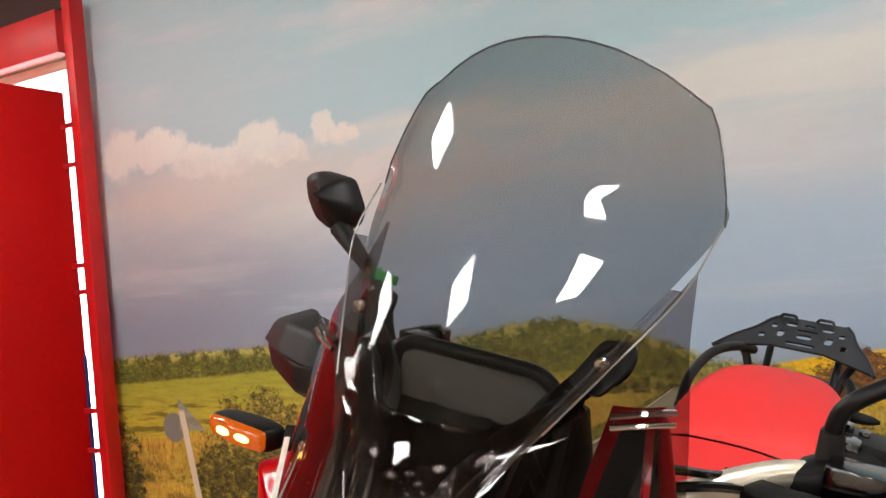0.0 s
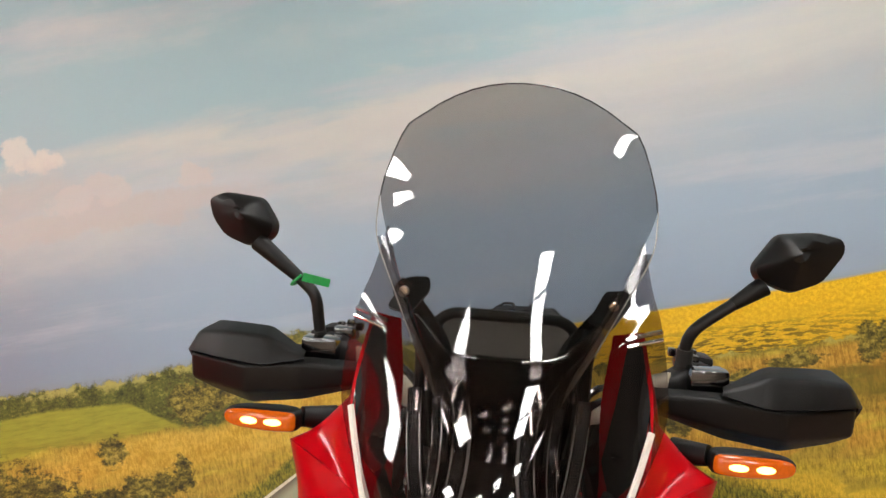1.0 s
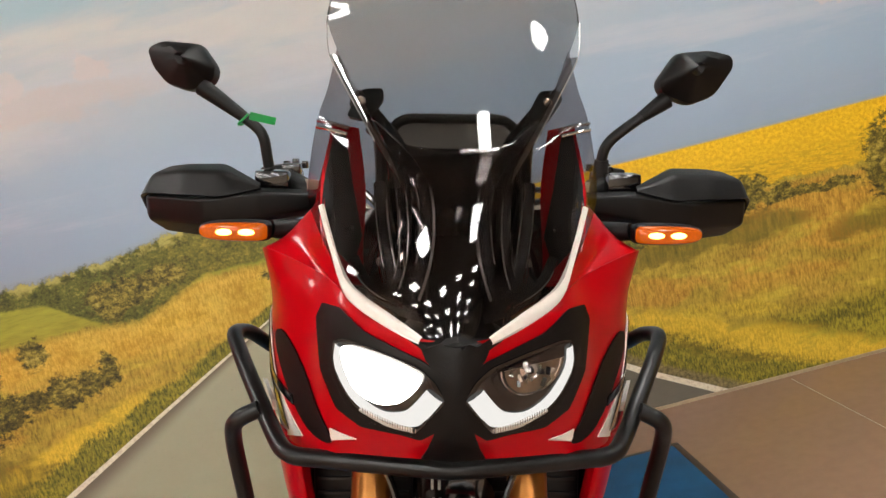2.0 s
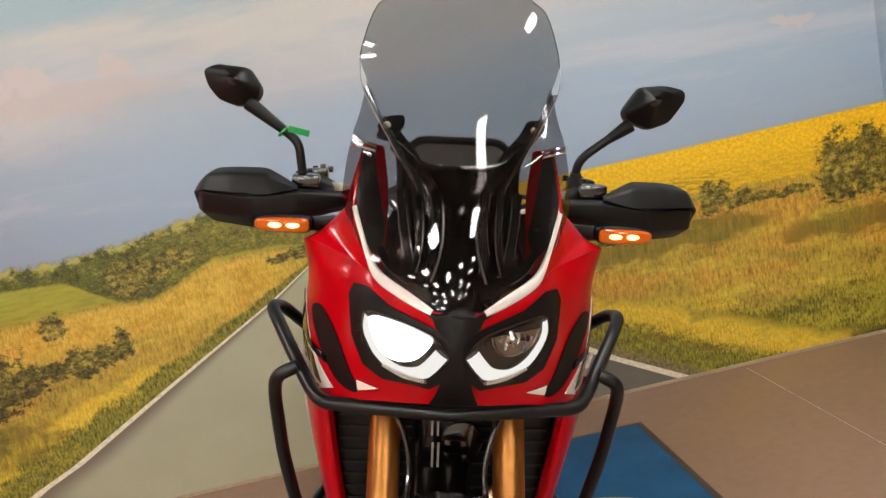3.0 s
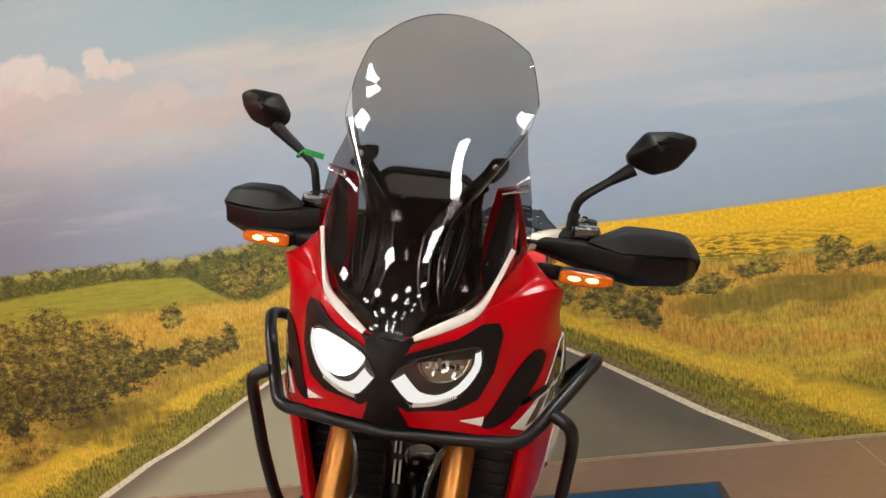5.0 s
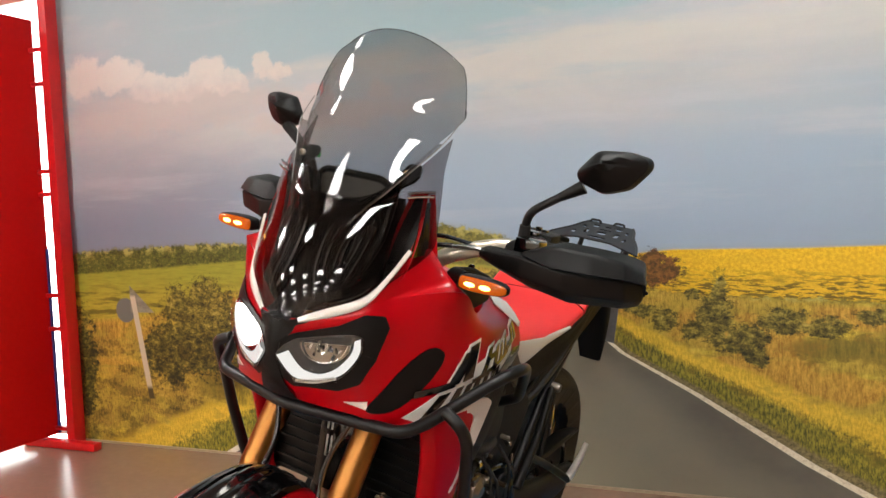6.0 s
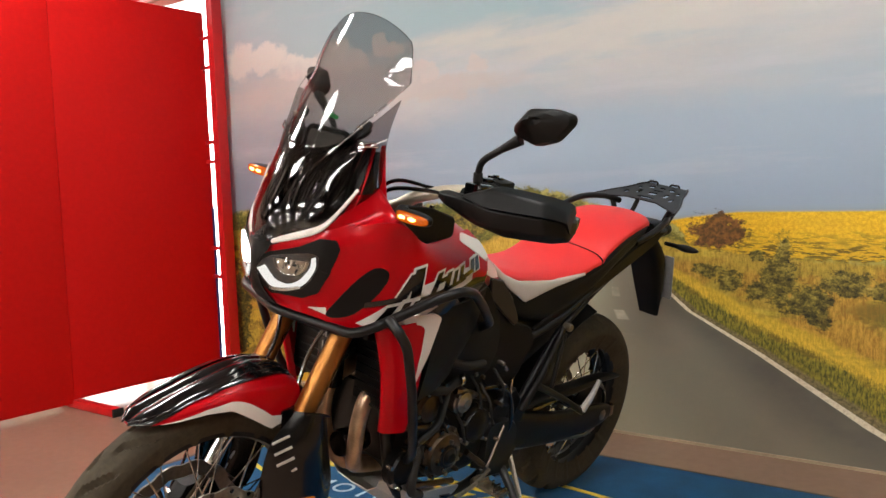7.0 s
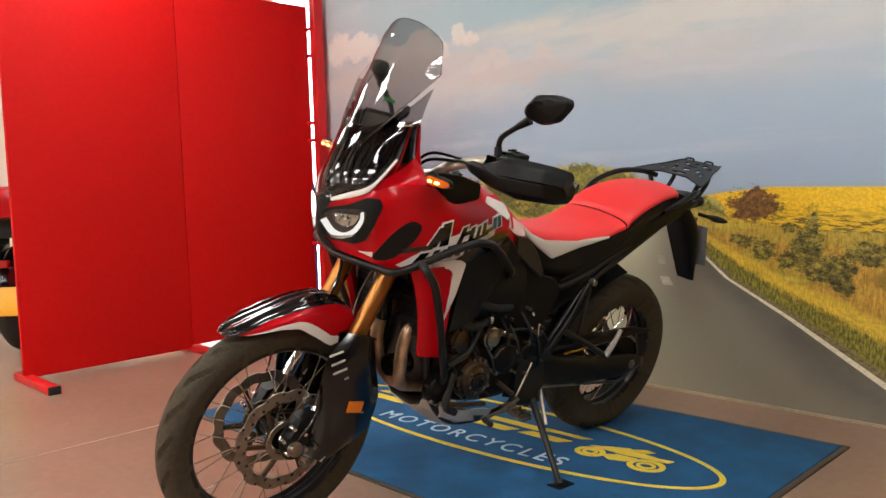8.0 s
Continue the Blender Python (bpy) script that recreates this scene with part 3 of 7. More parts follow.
BLUEPILE = paint("blue_mat_pile", lin(18, 80, 122), 0.95, vary=0.3, grain=400, blotch=6, bump=0.8)
YELLOWPILE = paint("yellow_mat_pile", lin(226, 196, 66), 0.95, vary=0.15, grain=400, bump=0.8)
PALEPILE = paint("pale_blue_mat_pile", lin(186, 204, 218), 0.95, vary=0.12, grain=400, bump=0.8)
EDGING = paint("brown_rubber_edging", lin(70, 58, 48), 0.7, vary=0.2)
PANEL = glow("ceiling_panel_light", (1.0, 0.985, 0.94, 1), LAMP)
DAYLIGHT = glow("daylight", (1.0, 0.98, 0.96, 1), DAY)


def sheet(name, corners, uvs, material, label, category):
    """One flat print on a wall, with its metres as UV."""
    bm = bmesh.new()
    layer = bm.loops.layers.uv.new("UVMap")
    f = bm.faces.new([bm.verts.new(c) for c in corners])
    for loop, q in zip(f.loops, uvs):
        loop[layer].uv = q
    me = bpy.data.meshes.new(name)
    bm.to_mesh(me)
    bm.free()
    me.materials.append(material)
    return tagged(new(name, me), label, category, kind="structure")


X0, X1, Y0 = -8.0, 6.0, -11.0
solo("floor", box(((X0 + X1) / 2, (Y0 + WALL_Y) / 2, -0.05), (X1 - X0, WALL_Y - Y0, 0.1)), FLOORING, "smooth grey-brown vinyl showroom floor", "floor", kind="structure")
solo("ceiling", box(((X0 + X1) / 2, (Y0 + WALL_Y) / 2, CEIL + 0.06), (X1 - X0, WALL_Y - Y0, 0.1)), CEILPAINT, "plain grey showroom ceiling", "ceiling", kind="structure")
for x0, x1, z0 in ((-2.955, CORNER_X + 0.1, 0), (X0, -4.95, 0), (-4.95, -2.955, 2.46)):
    solo("wall_north", box(((x0 + x1) / 2, WALL_Y + 0.08, (z0 + CEIL) / 2), (x1 - x0, 0.15, CEIL - z0)), WALLPAINT, "painted wall that carries the landscape print", "wall", kind="structure")
solo("wall_east", box((CORNER_X + 0.085, WALL_Y - 0.85, CEIL / 2), (0.15, 1.7, CEIL)), WALLPAINT, "short return wall that carries the landscape print", "wall", kind="structure")
# unseen wall, made dark so little light bounces onto the motorcycle's left side
solo("wall_far_east", box((X1 + 0.05, (Y0 + WALL_Y) / 2, CEIL / 2), (0.1, WALL_Y - Y0, CEIL)), DARKWALL, "unseen far wall, added dark to cut bounce light", "wall", kind="structure")
solo("wall_north_east", box(((CORNER_X + X1) / 2 + 0.2, WALL_Y + 0.1, CEIL / 2), (X1 - CORNER_X, 0.1, CEIL)), WALLPAINT, "plain cream painted wall", "wall", kind="structure")
solo("wall_south", box(((X0 + X1) / 2, Y0 - 0.05, CEIL / 2), (X1 - X0, 0.1, CEIL)), WALLPAINT, "plain cream painted wall", "wall", kind="structure")
sheet("mural", [(-2.950, WALL_Y, 0.0), (CORNER_X + 0.009, WALL_Y, 0.0), (CORNER_X + 0.009, WALL_Y, CEIL), (-2.950, WALL_Y, CEIL)],
      [(-2.950, 0), (CORNER_X, 0), (CORNER_X, CEIL), (-2.950, CEIL)], MURAL, "printed wall mural of a country road between fields", "mural")
sheet("mural", [(CORNER_X + 0.006, WALL_Y, 0.0), (CORNER_X + 0.006, WALL_Y - 1.68, 0.0), (CORNER_X + 0.006, WALL_Y - 1.68, CEIL), (CORNER_X + 0.006, WALL_Y, CEIL)],
      [(CORNER_X, 0), (CORNER_X + 1.68, 0), (CORNER_X + 1.68, CEIL), (CORNER_X, CEIL)], MURAL, "printed wall mural of meadow and sky", "mural")

# west wall; the shop window continues the printed wall behind the red screens
WX, WIN0, WIN1 = -6.2, -4.95, -2.955
solo("wall_west", box((WX - 0.1, (Y0 + WALL_Y) / 2, CEIL / 2), (0.2, WALL_Y - Y0, CEIL)), WALLPAINT, "plain cream painted wall", "wall", kind="structure")
win = tagged(thing("window_1", pose((WIN0 + WIN1) / 2, WALL_Y + 0.08, 0), "tall shop window with a white frame", "window"), kind="structure")
half = (WIN1 - WIN0) / 2
for xx in (-half + 0.02, 0):
    part("window_frame", box((xx, 0, 1.225), (0.04, 0.06, 2.45), 0.004), WHITE, win)
for zz in (0.03, 2.43):
    part("window_frame", box((0.015, 0, zz), (2 * half - 0.05, 0.055, 0.05), 0.004), WHITE, win)
for xx in (-half / 2, half / 2):
    pane = part("pane", box((xx, 0, 1.225), (half - 0.045, 0.008, 2.34)), LENS, win)
    pane.visible_shadow = False
solo("backdrop", box(((WIN0 + WIN1) / 2, WALL_Y + 0.5, 1.6), (3.2, 0.02, 3.6)), DAYLIGHT, "bright overcast daylight outside the shop window", "daylight", kind="structure")

TOPSHEET = paint("dark_brown_sheet", lin(58, 22, 20), 0.6, vary=0.15, grain=40)
solo("window_header", box(((WIN0 + WIN1) / 2 + 0.01, WALL_Y - 0.035, 2.545), (WIN1 - WIN0 + 0.02, 0.06, 0.20), 0.006), REDSTEEL, "red steel beam over the shop window", "beam", kind="structure")
# dark brown sheet covering the wall above the header
solo("window_fascia", box(((WIN0 + WIN1) / 2 + 0.01, WALL_Y - 0.015, 2.925), (WIN1 - WIN0 + 0.02, 0.02, 0.54)), TOPSHEET, "dark brown sheet on the wall above the shop window", "wall", kind="structure")

# ceiling lights
first = thing("ceiling_light", pose(0, 0, CEIL), "square white ceiling panel light, switched on", "ceiling light", "ceiling lights")
part("diffuser", box((0, 0, -0.012), (0.56, 0.56, 0.012), 0.003), PANEL, first)
for a, c, sx, sy in ((0, .29, .6, .02), (0, -.29, .6, .02), (.29, 0, .02, .56), (-.29, 0, .02, .56)):
    part("light_frame", box((a, c, -0.012), (sx, sy, 0.02), 0.002), WHITE, first)
spots = [(x, y) for y in (-4.4, -6.1, -7.8, -9.5) for x in (-4.6, -2.9, -1.2, .5, 2.2)]
# panel at (.95, 1.15) is added to brighten the mural; (-4.4, .6) is added too
spots += [(-4.6, -2.5), (-2.9, -2.7), (-1.4, -1.45), (1.65, -1.85), (1.65, -2.46), (3.6, .2), (-2.3, 1.05), (.95, 1.15), (-4.4, .6)]
first.matrix_world = pose(*spots[0], CEIL)
for x, y in spots[1:]:
    copy_thing(first, pose(x, y, CEIL))


# ---- red screens ----
SCREEN_X = -2.965
for y0, y1, last in ((1.665, 2.66, True), (0.66, 1.668, False)):
    scr = thing("partition_screen", pose(SCREEN_X, (y0 + y1) / 2, 0), "tall red free-standing partition board on flat red feet", "partition", "red partitions")
    half = (y1 - y0) / 2
    part("board", box((0, 0, 1.155 if last else 1.145), (0.03, 2 * half - 0.006, 2.22 if last else 2.24), 0.004), REDBOARD, scr)
    part("foot", box((0.14, -half + 0.02, 0.022), (0.52, 0.06, 0.04), 0.006), REDSTEEL, scr)
    part("rubber_foot", box((0.406, -half + 0.02, 0.022), (0.012, 0.062, 0.042), 0.002), RUBBER, scr)
    if last:
        part("post", box((0.165, half - 0.035, 1.33), (0.055, 0.075, 2.66), 0.006), REDSTEEL, scr)
        part("foot", box((0.13, half - 0.10, 0.022), (0.50, 0.055, 0.04), 0.006), REDSTEEL, scr)
        part("blue_edge", box((0.021, half - 0.012, 0.55), (0.010, 0.012, 1.0)), paint("blue_tape", lin(40, 50, 130), .5), scr, "blue tape edge")
        for zz in (0.08, 0.62, 0.80, 1.34, 1.46, 1.92, 2.10):
            part("clip", box((0.075, half - 0.03, zz), (0.13, 0.012, 0.022), 0.002), REDSTEEL, scr)

# ---- mat ----
mat_thing = thing("floor_mat", pose(-0.457, 1.665, 0), "blue rubber-edged floor mat with a yellow oval and lettering", "floor mat")
part("mat_sheet", box((0, 0, 0.004), (2.36, 1.37, 0.008), 0.002), BLUEPILE, mat_thing)
for cx, cy, sx, sy in ((0, .695, 2.41, .02), (0, -.695, 2.41, .02), (1.193, 0, .024, 1.37), (-1.193, 0, .024, 1.37)):
    part("edging", box((cx, cy, 0.003), (sx, sy, 0.006), 0.002), EDGING, mat_thing)


def ring_band(cx, cy, rx, ry, w, z, n=96):
    rows = []
    for k in range(n + 1):
        c, s = math.cos(2 * math.pi * k / n), math.sin(2 * math.pi * k / n)
        rows.append([(cx + (rx - a) * c, cy + (ry - a) * s, z + h) for a, h in ((w, -0.002), (w, 0), (0, 0), (0, -0.002))])
    bm = grid(rows, True)
    bmesh.ops.remove_doubles(bm, verts=bm.verts, dist=1e-6)
    return bm


part("oval_band", ring_band(0, 0.035, 1.03, 0.30, 0.022, 0.0105), YELLOWPILE, mat_thing, "yellow oval line")


def lettering(text, size, spacing, depth, m, material, name, parent):
    cu = bpy.data.curves.new(name, "FONT")
    cu.body, cu.size, cu.align_x, cu.space_character, cu.extrude = text, size, "CENTER", spacing, depth
    tmp = bpy.data.objects.new("tmp", cu)
    scene.collection.objects.link(tmp)
    dg = bpy.context.evaluated_depsgraph_get()
    me = bpy.data.meshes.new_from_object(tmp.evaluated_get(dg))
    bpy.data.objects.remove(tmp)
    me.materials.clear()
    me.materials.append(material)
    ob = new(name, me)
    ob.parent = parent
    ob.matrix_local = m
    return ob


lettering("MOTORCYCLES", 0.118, 1.28, 0.001, pose(0.0, -0.168, 0.0095), PALEPILE, "lettering", mat_thing)


def slab(x, y, sx, sy, skew=0.0):
    o = [(x - sx / 2 - skew, y - sy / 2), (x + sx / 2 - skew, y - sy / 2), (x + sx / 2 + skew, y + sy / 2), (x - sx / 2 + skew, y + sy / 2)]
    return prism(o, 0.002, pose(0, 0, 0.0085))


for x, y, sx, sy, sk in ((-.66, .05, .26, .052, .02), (-.62, .13, .34, .040, .02), (-.30, .09, .20, .050, .03), (-.36, .02, .14, .040, .02), (-.02, .045, .24, .050, .02), (.06, .125, .34, .042, .02),
                         (.26, .06, .20, .046, .02), (.30, .14, .22, .026, .02)):
    part("logo_bar", slab(x, y, sx, sy, sk), YELLOWPILE, mat_thing, "plain yellow bar")
for x, r in ((.50, .062), (.74, .072)):
    part("logo_ring", ring_band(x, .03, r, r * .82, .022, 0.0105, 32), YELLOWPILE, mat_thing, "yellow ring")
    part("logo_ring", ring_band(x, .03, r * .52, r * .42, .014, 0.0105, 24), YELLOWPILE, mat_thing, "yellow ring")
for o in ([(.46, .085), (.54, .125), (.60, .150), (.66, .130), (.74, .118), (.80, .126), (.79, .098), (.70, .088), (.60, .075), (.54, .08)],
          [(.55, .03), (.60, .065), (.68, .07), (.66, .02), (.60, .0)], [(.62, .150), (.66, .172), (.70, .165), (.67, .135)]):
    part("logo_shape", prism(o, 0.002, pose(0, 0, 0.0095)), YELLOWPILE, mat_thing, "plain yellow motif")

# faint welds between the floor sheets
WELD = paint("pale_floor_weld", lin(176, 160, 142), 0.5, vary=0.2, grain=200)
for x0, y0, x1, y1 in ((1.34, 2.66, 1.34, 1.70), (1.34, 1.66, 2.0, 1.64), (1.34, 1.62, 1.33, 0.2), (-1.62, 0.92, -1.62, -2.0)):
    solo("floor_weld", tube([(x0, y0, 0.0005), (x1, y1, 0.0005)], 0.0015, 4), WELD, "thin pale weld line in the vinyl floor", "floor", kind="structure")
solo("mural_trim", box((-0.4, WALL_Y - 0.004, 0.006), (5.03, 0.006, 0.012)), paint("cream_edge_strip", lin(170, 150, 124), .6, vary=.15), "thin pale edge strip under the mural", "trim", kind="structure")

# ---- motorcycle ----
# In its own frame x points to the rider's left, y to the rear, z up; the origin is under the rear wheel.
bike = thing("motorcycle", Matrix.Translation((-0.1695, 1.9414, 0.0035)) @ pose(0, 0, 0, 0, 0, -5.5) @ pose(0, 0, 0, 0, 13.3, 0),
             "red, white and black adventure motorcycle leaning on its side stand", "motorcycle")
FA, RA = Vector((0, -1.46, 0.345)), Vector((0, 0.055, 0.333))      # wheel axles


def mid(pts):
    """A half outline completed by its mirror image across x = 0."""
    return [(x, z) for x, z in pts] + [(-x, z) for x, z in reversed(pts) if x > 1e-4]


def pair(name, bm, material, parent=None, label=""):
    """A part and its mirror image."""
    other = flip(bm)
    a = part(name, bm, material, parent or bike, label)
    b = part(name, other, material, parent or bike, label)
    return a, b


# wheels
def tyre_mesh(c, R, w, seg, depth, knob):
    """A tyre with slanted grooves pressed into its tread."""
    prof = []
    n = 28
    rim = R - w * 0.78
    for k in range(n + 1):
        q = math.pi * (k / n) - math.pi / 2
        a = math.sin(q) * w / 2
        r = R - w * 0.42 + math.cos(q) * w * 0.42
        prof.append((r, a))
    prof = [(rim, -w * 0.36)] + prof + [(rim, w * 0.36)]
    rows = []
    for k in range(seg + 1):
        q = 2 * math.pi * k / seg
        row = []
        for r, a in prof:
            s = a / (w / 2)
            ph = ((k % seg) / seg * knob + 0.9 * abs(s) ** 1.6 + (0.5 if s > 0 else 0)) % 1.0
            dent = max(0.0, 1 - abs(ph - 0.5) / 0.13) ** 0.5
            dent = max(dent, max(0.0, 1 - abs(ph - 0.62) / 0.16) ** 0.6 * max(0.0, 1 - abs(abs(s) - 0.30) / 0.10))
            cut = depth * dent * min(1, max(0, (abs(s) - 0.12) / 0.1)) * min(1, max(0, (0.90 - abs(s)) / 0.15))
            row.append((c.x + a, c.y + (r - cut) * math.cos(q), c.z + (r - cut) * math.sin(q)))
        rows.append(row)
    bm = grid(rows)
    bmesh.ops.remove_doubles(bm, verts=bm.verts, dist=1e-5)
    return bm


def wheel(c, R, w, rim_r, knob, hub_w, rim_mat):
    name = "front_wheel" if c.y < -1 else "rear_wheel"
    root = part(name, lathe([(0.03, -hub_w), (0.036, -hub_w), (0.036, -hub_w * .6), (0.026, -hub_w * .5), (0.026, hub_w * .5), (0.036, hub_w * .6),
                             (0.036, hub_w), (0.012, hub_w), (0.012, -hub_w), (0.03, -hub_w)], c, 32), DARK, bike, "spoked wheel with a dark rim")
    part("tyre", tyre_mesh(c, R, w, 640, 0.013, knob), TYRE, root, "black road-and-trail tyre", 28)
    hw = w * 0.36
    part("rim", lathe([(rim_r + .012, -hw), (rim_r - .004, -hw), (rim_r - .010, -hw * .7), (rim_r - .004, -hw * .3), (rim_r - .012, 0), (rim_r - .004, hw * .3),
                       (rim_r - .010, hw * .7), (rim_r - .004, hw), (rim_r + .012, hw), (rim_r + .012, -hw)], c, 72), rim_mat, root, "dark metal rim")
    for k in range(32):
        q = 2 * math.pi * k / 32
        side = 1 if k % 2 else -1
        lead = 0.45 if (k // 2) % 2 else -0.45
        a = Vector((c.x + side * hub_w * 0.8, c.y + 0.034 * math.cos(q + lead * 2), c.z + 0.034 * math.sin(q + lead * 2)))
        b = Vector((c.x + side * hw * 0.25, c.y + (rim_r - .006) * math.cos(q), c.z + (rim_r - .006) * math.sin(q)))
        part("spoke", tube([a, b], 0.0019, 6), CHROME, root)
    return root


def brake_disc(c, x, r_out, r_in, waves, root, holes=36):
    """A wavy drilled disc with its carrier."""
    n = waves * 8
    rows = []
    for k in range(n + 1):
        q = 2 * math.pi * k / n
        ro = r_out - 0.007 * (0.5 + 0.5 * math.cos(waves * q)) ** 2
        ri = r_in + 0.005 * (0.5 + 0.5 * math.cos(waves * q + math.pi)) ** 2
        rows.append([(x + a, c.y + r * math.cos(q), c.z + r * math.sin(q)) for r, a in ((ri, -.0025), (ro, -.0025), (ro, .0025), (ri, .0025))])
    bm = grid(rows, True)
    bmesh.ops.remove_doubles(bm, verts=bm.verts, dist=1e-5)
    disc = part("brake_disc", bm, DISC, root, "drilled wave-edged steel brake disc")
    s = 1 if x > 0 else -1
    for k in range(holes):
        q = 2 * math.pi * (k + .5) / holes
        r = (r_in + r_out) / 2 + (0.009 if k % 2 else -0.009)
        part("disc_hole", lathe([(0.0, s * .0030), (0.0058, s * .0030), (0.0058, s * .0022), (0, s * .0022)], (x, c.y + r * math.cos(q), c.z + r * math.sin(q)), 8), GLOSS, disc)
    for k in range(6):
        q = 2 * math.pi * k / 6
        p = [(x - s * .004, c.y + r * math.cos(q + d), c.z + r * math.sin(q + d)) for r, d in ((.05, .25), (r_in + .004, 0))]
        part("carrier_arm", tube(p, 0.008, 6), CARRIER, disc)
    part("carrier_ring", lathe([(.044, -.003), (.060, -.003), (.060, .003), (.044, .003), (.044, -.003)], (x - s * .004, c.y, c.z), 36), CARRIER, disc)
    return disc


fw = wheel(FA, 0.345, 0.098, 0.262, 20, 0.062, SATIN)
brake_disc(FA, 0.072, 0.155, 0.118, 12, fw)
brake_disc(FA, -0.072, 0.155, 0.118, 12, fw)
part("axle", lathe([(0, -.12), (.014, -.12), (.014, .12), (0, .12)], FA, 20), STEEL, fw)
part("abs_ring", lathe([(.045, .078), (.062, .078), (.062, .081), (.045, .081), (.045, .078)], FA, 40), STEEL, fw)
rw = wheel(RA, 0.333, 0.150, 0.228, 20, 0.07, SATIN)
brake_disc(RA, -0.075, 0.125, 0.09, 10, rw, 20)
part("sprocket", lathe([(.03, .07), (.1, .07), (.1, .076), (.03, .076), (.03, .07)], RA, 60), DARK, rw)
part("axle", lathe([(0, -.13), (.013, -.13), (.013, .13), (0, .13)], RA, 20), STEEL, rw)
part("axle_nut", lathe([(0, .13), (.02, .13), (.02, .145), (.012, .148), (0, .148)], RA, 6), STEEL, rw)

# fork


def on_fork(x, z, off=0.0):
    y = -1.179 - (0.815 - z) * 0.516
    return Vector((x, y - off, z))


for s in (1, -1):
    leg = part("fork_leg", tube([on_fork(.103 * s, 1.02), on_fork(.103 * s, .645)], 0.0265, 20), GOLD, bike, "gold anodised fork tube")
    part("fork_collar", lathe([(.0, -.018), (.030, -.018), (.031, .0), (.030, .018), (0, .018)], on_fork(.103 * s, .64), 24, "z"), GLOSS, leg)
    part("fork_slider", tube([on_fork(.103 * s, .645), on_fork(.103 * s, .37)], 0.0215, 16), CHROME, leg)
    part("axle_lug", hull([[(.103 * s + a, y, z) for a, y, z in ((-.022, -1.39, .44), (.022, -1.39, .44), (.024, -1.44, .43), (-.022, -1.44, .43))],
                           [(.103 * s + a, y, z) for a, y, z in ((-.024, -1.41, .36), (.024, -1.41, .36), (.026, -1.48, .36), (-.024, -1.48, .36))],
                           [(.103 * s + a, y, z) for a, y, z in ((-.022, -1.43, .31), (.022, -1.43, .31), (.022, -1.475, .31), (-.022, -1.475, .31))]], 8, 12), DARK, leg)
    guard = loft([[(.122 * s, -1.305, .668), (.146 * s, -1.280, .668), (.150 * s, -1.25, .655), (.138 * s, -1.225, .645)],
                  [(.122 * s, -1.368, .600), (.158 * s, -1.325, .585), (.163 * s, -1.262, .575), (.140 * s, -1.212, .565)],
                  [(.126 * s, -1.392, .500), (.163 * s, -1.345, .480), (.166 * s, -1.258, .465), (.138 * s, -1.190, .450)],
                  [(.120 * s, -1.402, .400), (.158 * s, -1.365, .375), (.160 * s, -1.290, .360), (.136 * s, -1.225, .350)],
                  [(.112 * s, -1.415, .310), (.138 * s, -1.395, .298), (.140 * s, -1.355, .288), (.128 * s, -1.320, .288)]], 24, 16, 0.004)
    g = part("fork_guard", guard, SLICK, leg, "gloss black fork guard")
    part("side_reflector", box((.168 * s, -1.292, .455), (.008, .052, .034), .002, (-12, 0, 0)), REFLECTOR, g, "amber reflector")
    part("brake_caliper", hull([[(.088 * s, -1.30, .40), (.128 * s, -1.30, .40), (.128 * s, -1.34, .43), (.088 * s, -1.34, .43)],
                                [(.086 * s, -1.31, .33), (.132 * s, -1.31, .33), (.132 * s, -1.37, .35), (.086 * s, -1.37, .35)],
                                [(.088 * s, -1.35, .27), (.126 * s, -1.35, .27), (.126 * s, -1.385, .29), (.088 * s, -1.385, .29)]], 10, 16), DARK, leg)
    for k in range(4):
        a = Vector(((.136 + .004 * k) * s, -1.372 + .006 * k, .612 - .026 * k))
        part("guard_louvre", tube([a, a + Vector((.016 * s, .034, .018))], .0032, 8), ALU, g)
    part("axle_cap", lathe([(0, .150 * s), (.012, .150 * s), (.020, .146 * s), (.022, .138 * s), (.022, .120 * s), (0, .120 * s)], FA, 24), STEEL, leg)
    for k in range(5):
        q = 2 * math.pi * k / 5 + .4
        part("axle_bolt", lathe([(0, .134 * s), (.0055, .134 * s), (.0065, .130 * s), (.0065, .11 * s), (0, .11 * s)], (0, FA.y + .036 * math.cos(q), FA.z + .040 * math.sin(q) + .02), 10), CHROME, leg)
    part("wheel_sensor_lead", tube([(.142 * s, -1.40, .52), (.150 * s, -1.41, .45), (.146 * s, -1.44, .40), (.132 * s, -1.455, .37)], .0035, 8, 20), GLOSS, leg)
    for k in range(4):
        part("caliper_bolt", lathe([(0, .146), (.007, .146), (.008, .142), (.008, .12), (0, .12)] if s == 1 else [(0, -.146), (.007, -.146), (.008, -.142), (.008, -.12), (0, -.12)],
                                   (0, -1.43 + .03 * (k % 2), .29 + .05 * (k // 2)), 10), STEEL, g)
for s in (1, -1):
    # row of short pale strips along the guard's lower rear edge
    for k in range(6):
        a = Vector(((.140 + .004 * k) * s, -1.375 + .021 * k, .285 + .026 * k))
        part("guard_slot", tube([a, a + Vector((.002 * s, .012, .016))], .003, 6), ALU, bike)
    part("guard_edge", tube([(.150 * s, -1.30, .672), (.156 * s, -1.262, .664), (.150 * s, -1.228, .648)], .003, 8, 12), SLICK, bike)
part("lower_clamp", box((0, -1.135, .90), (.27, .07, .045), .012, (-27, 0, 0)), SATIN, bike)
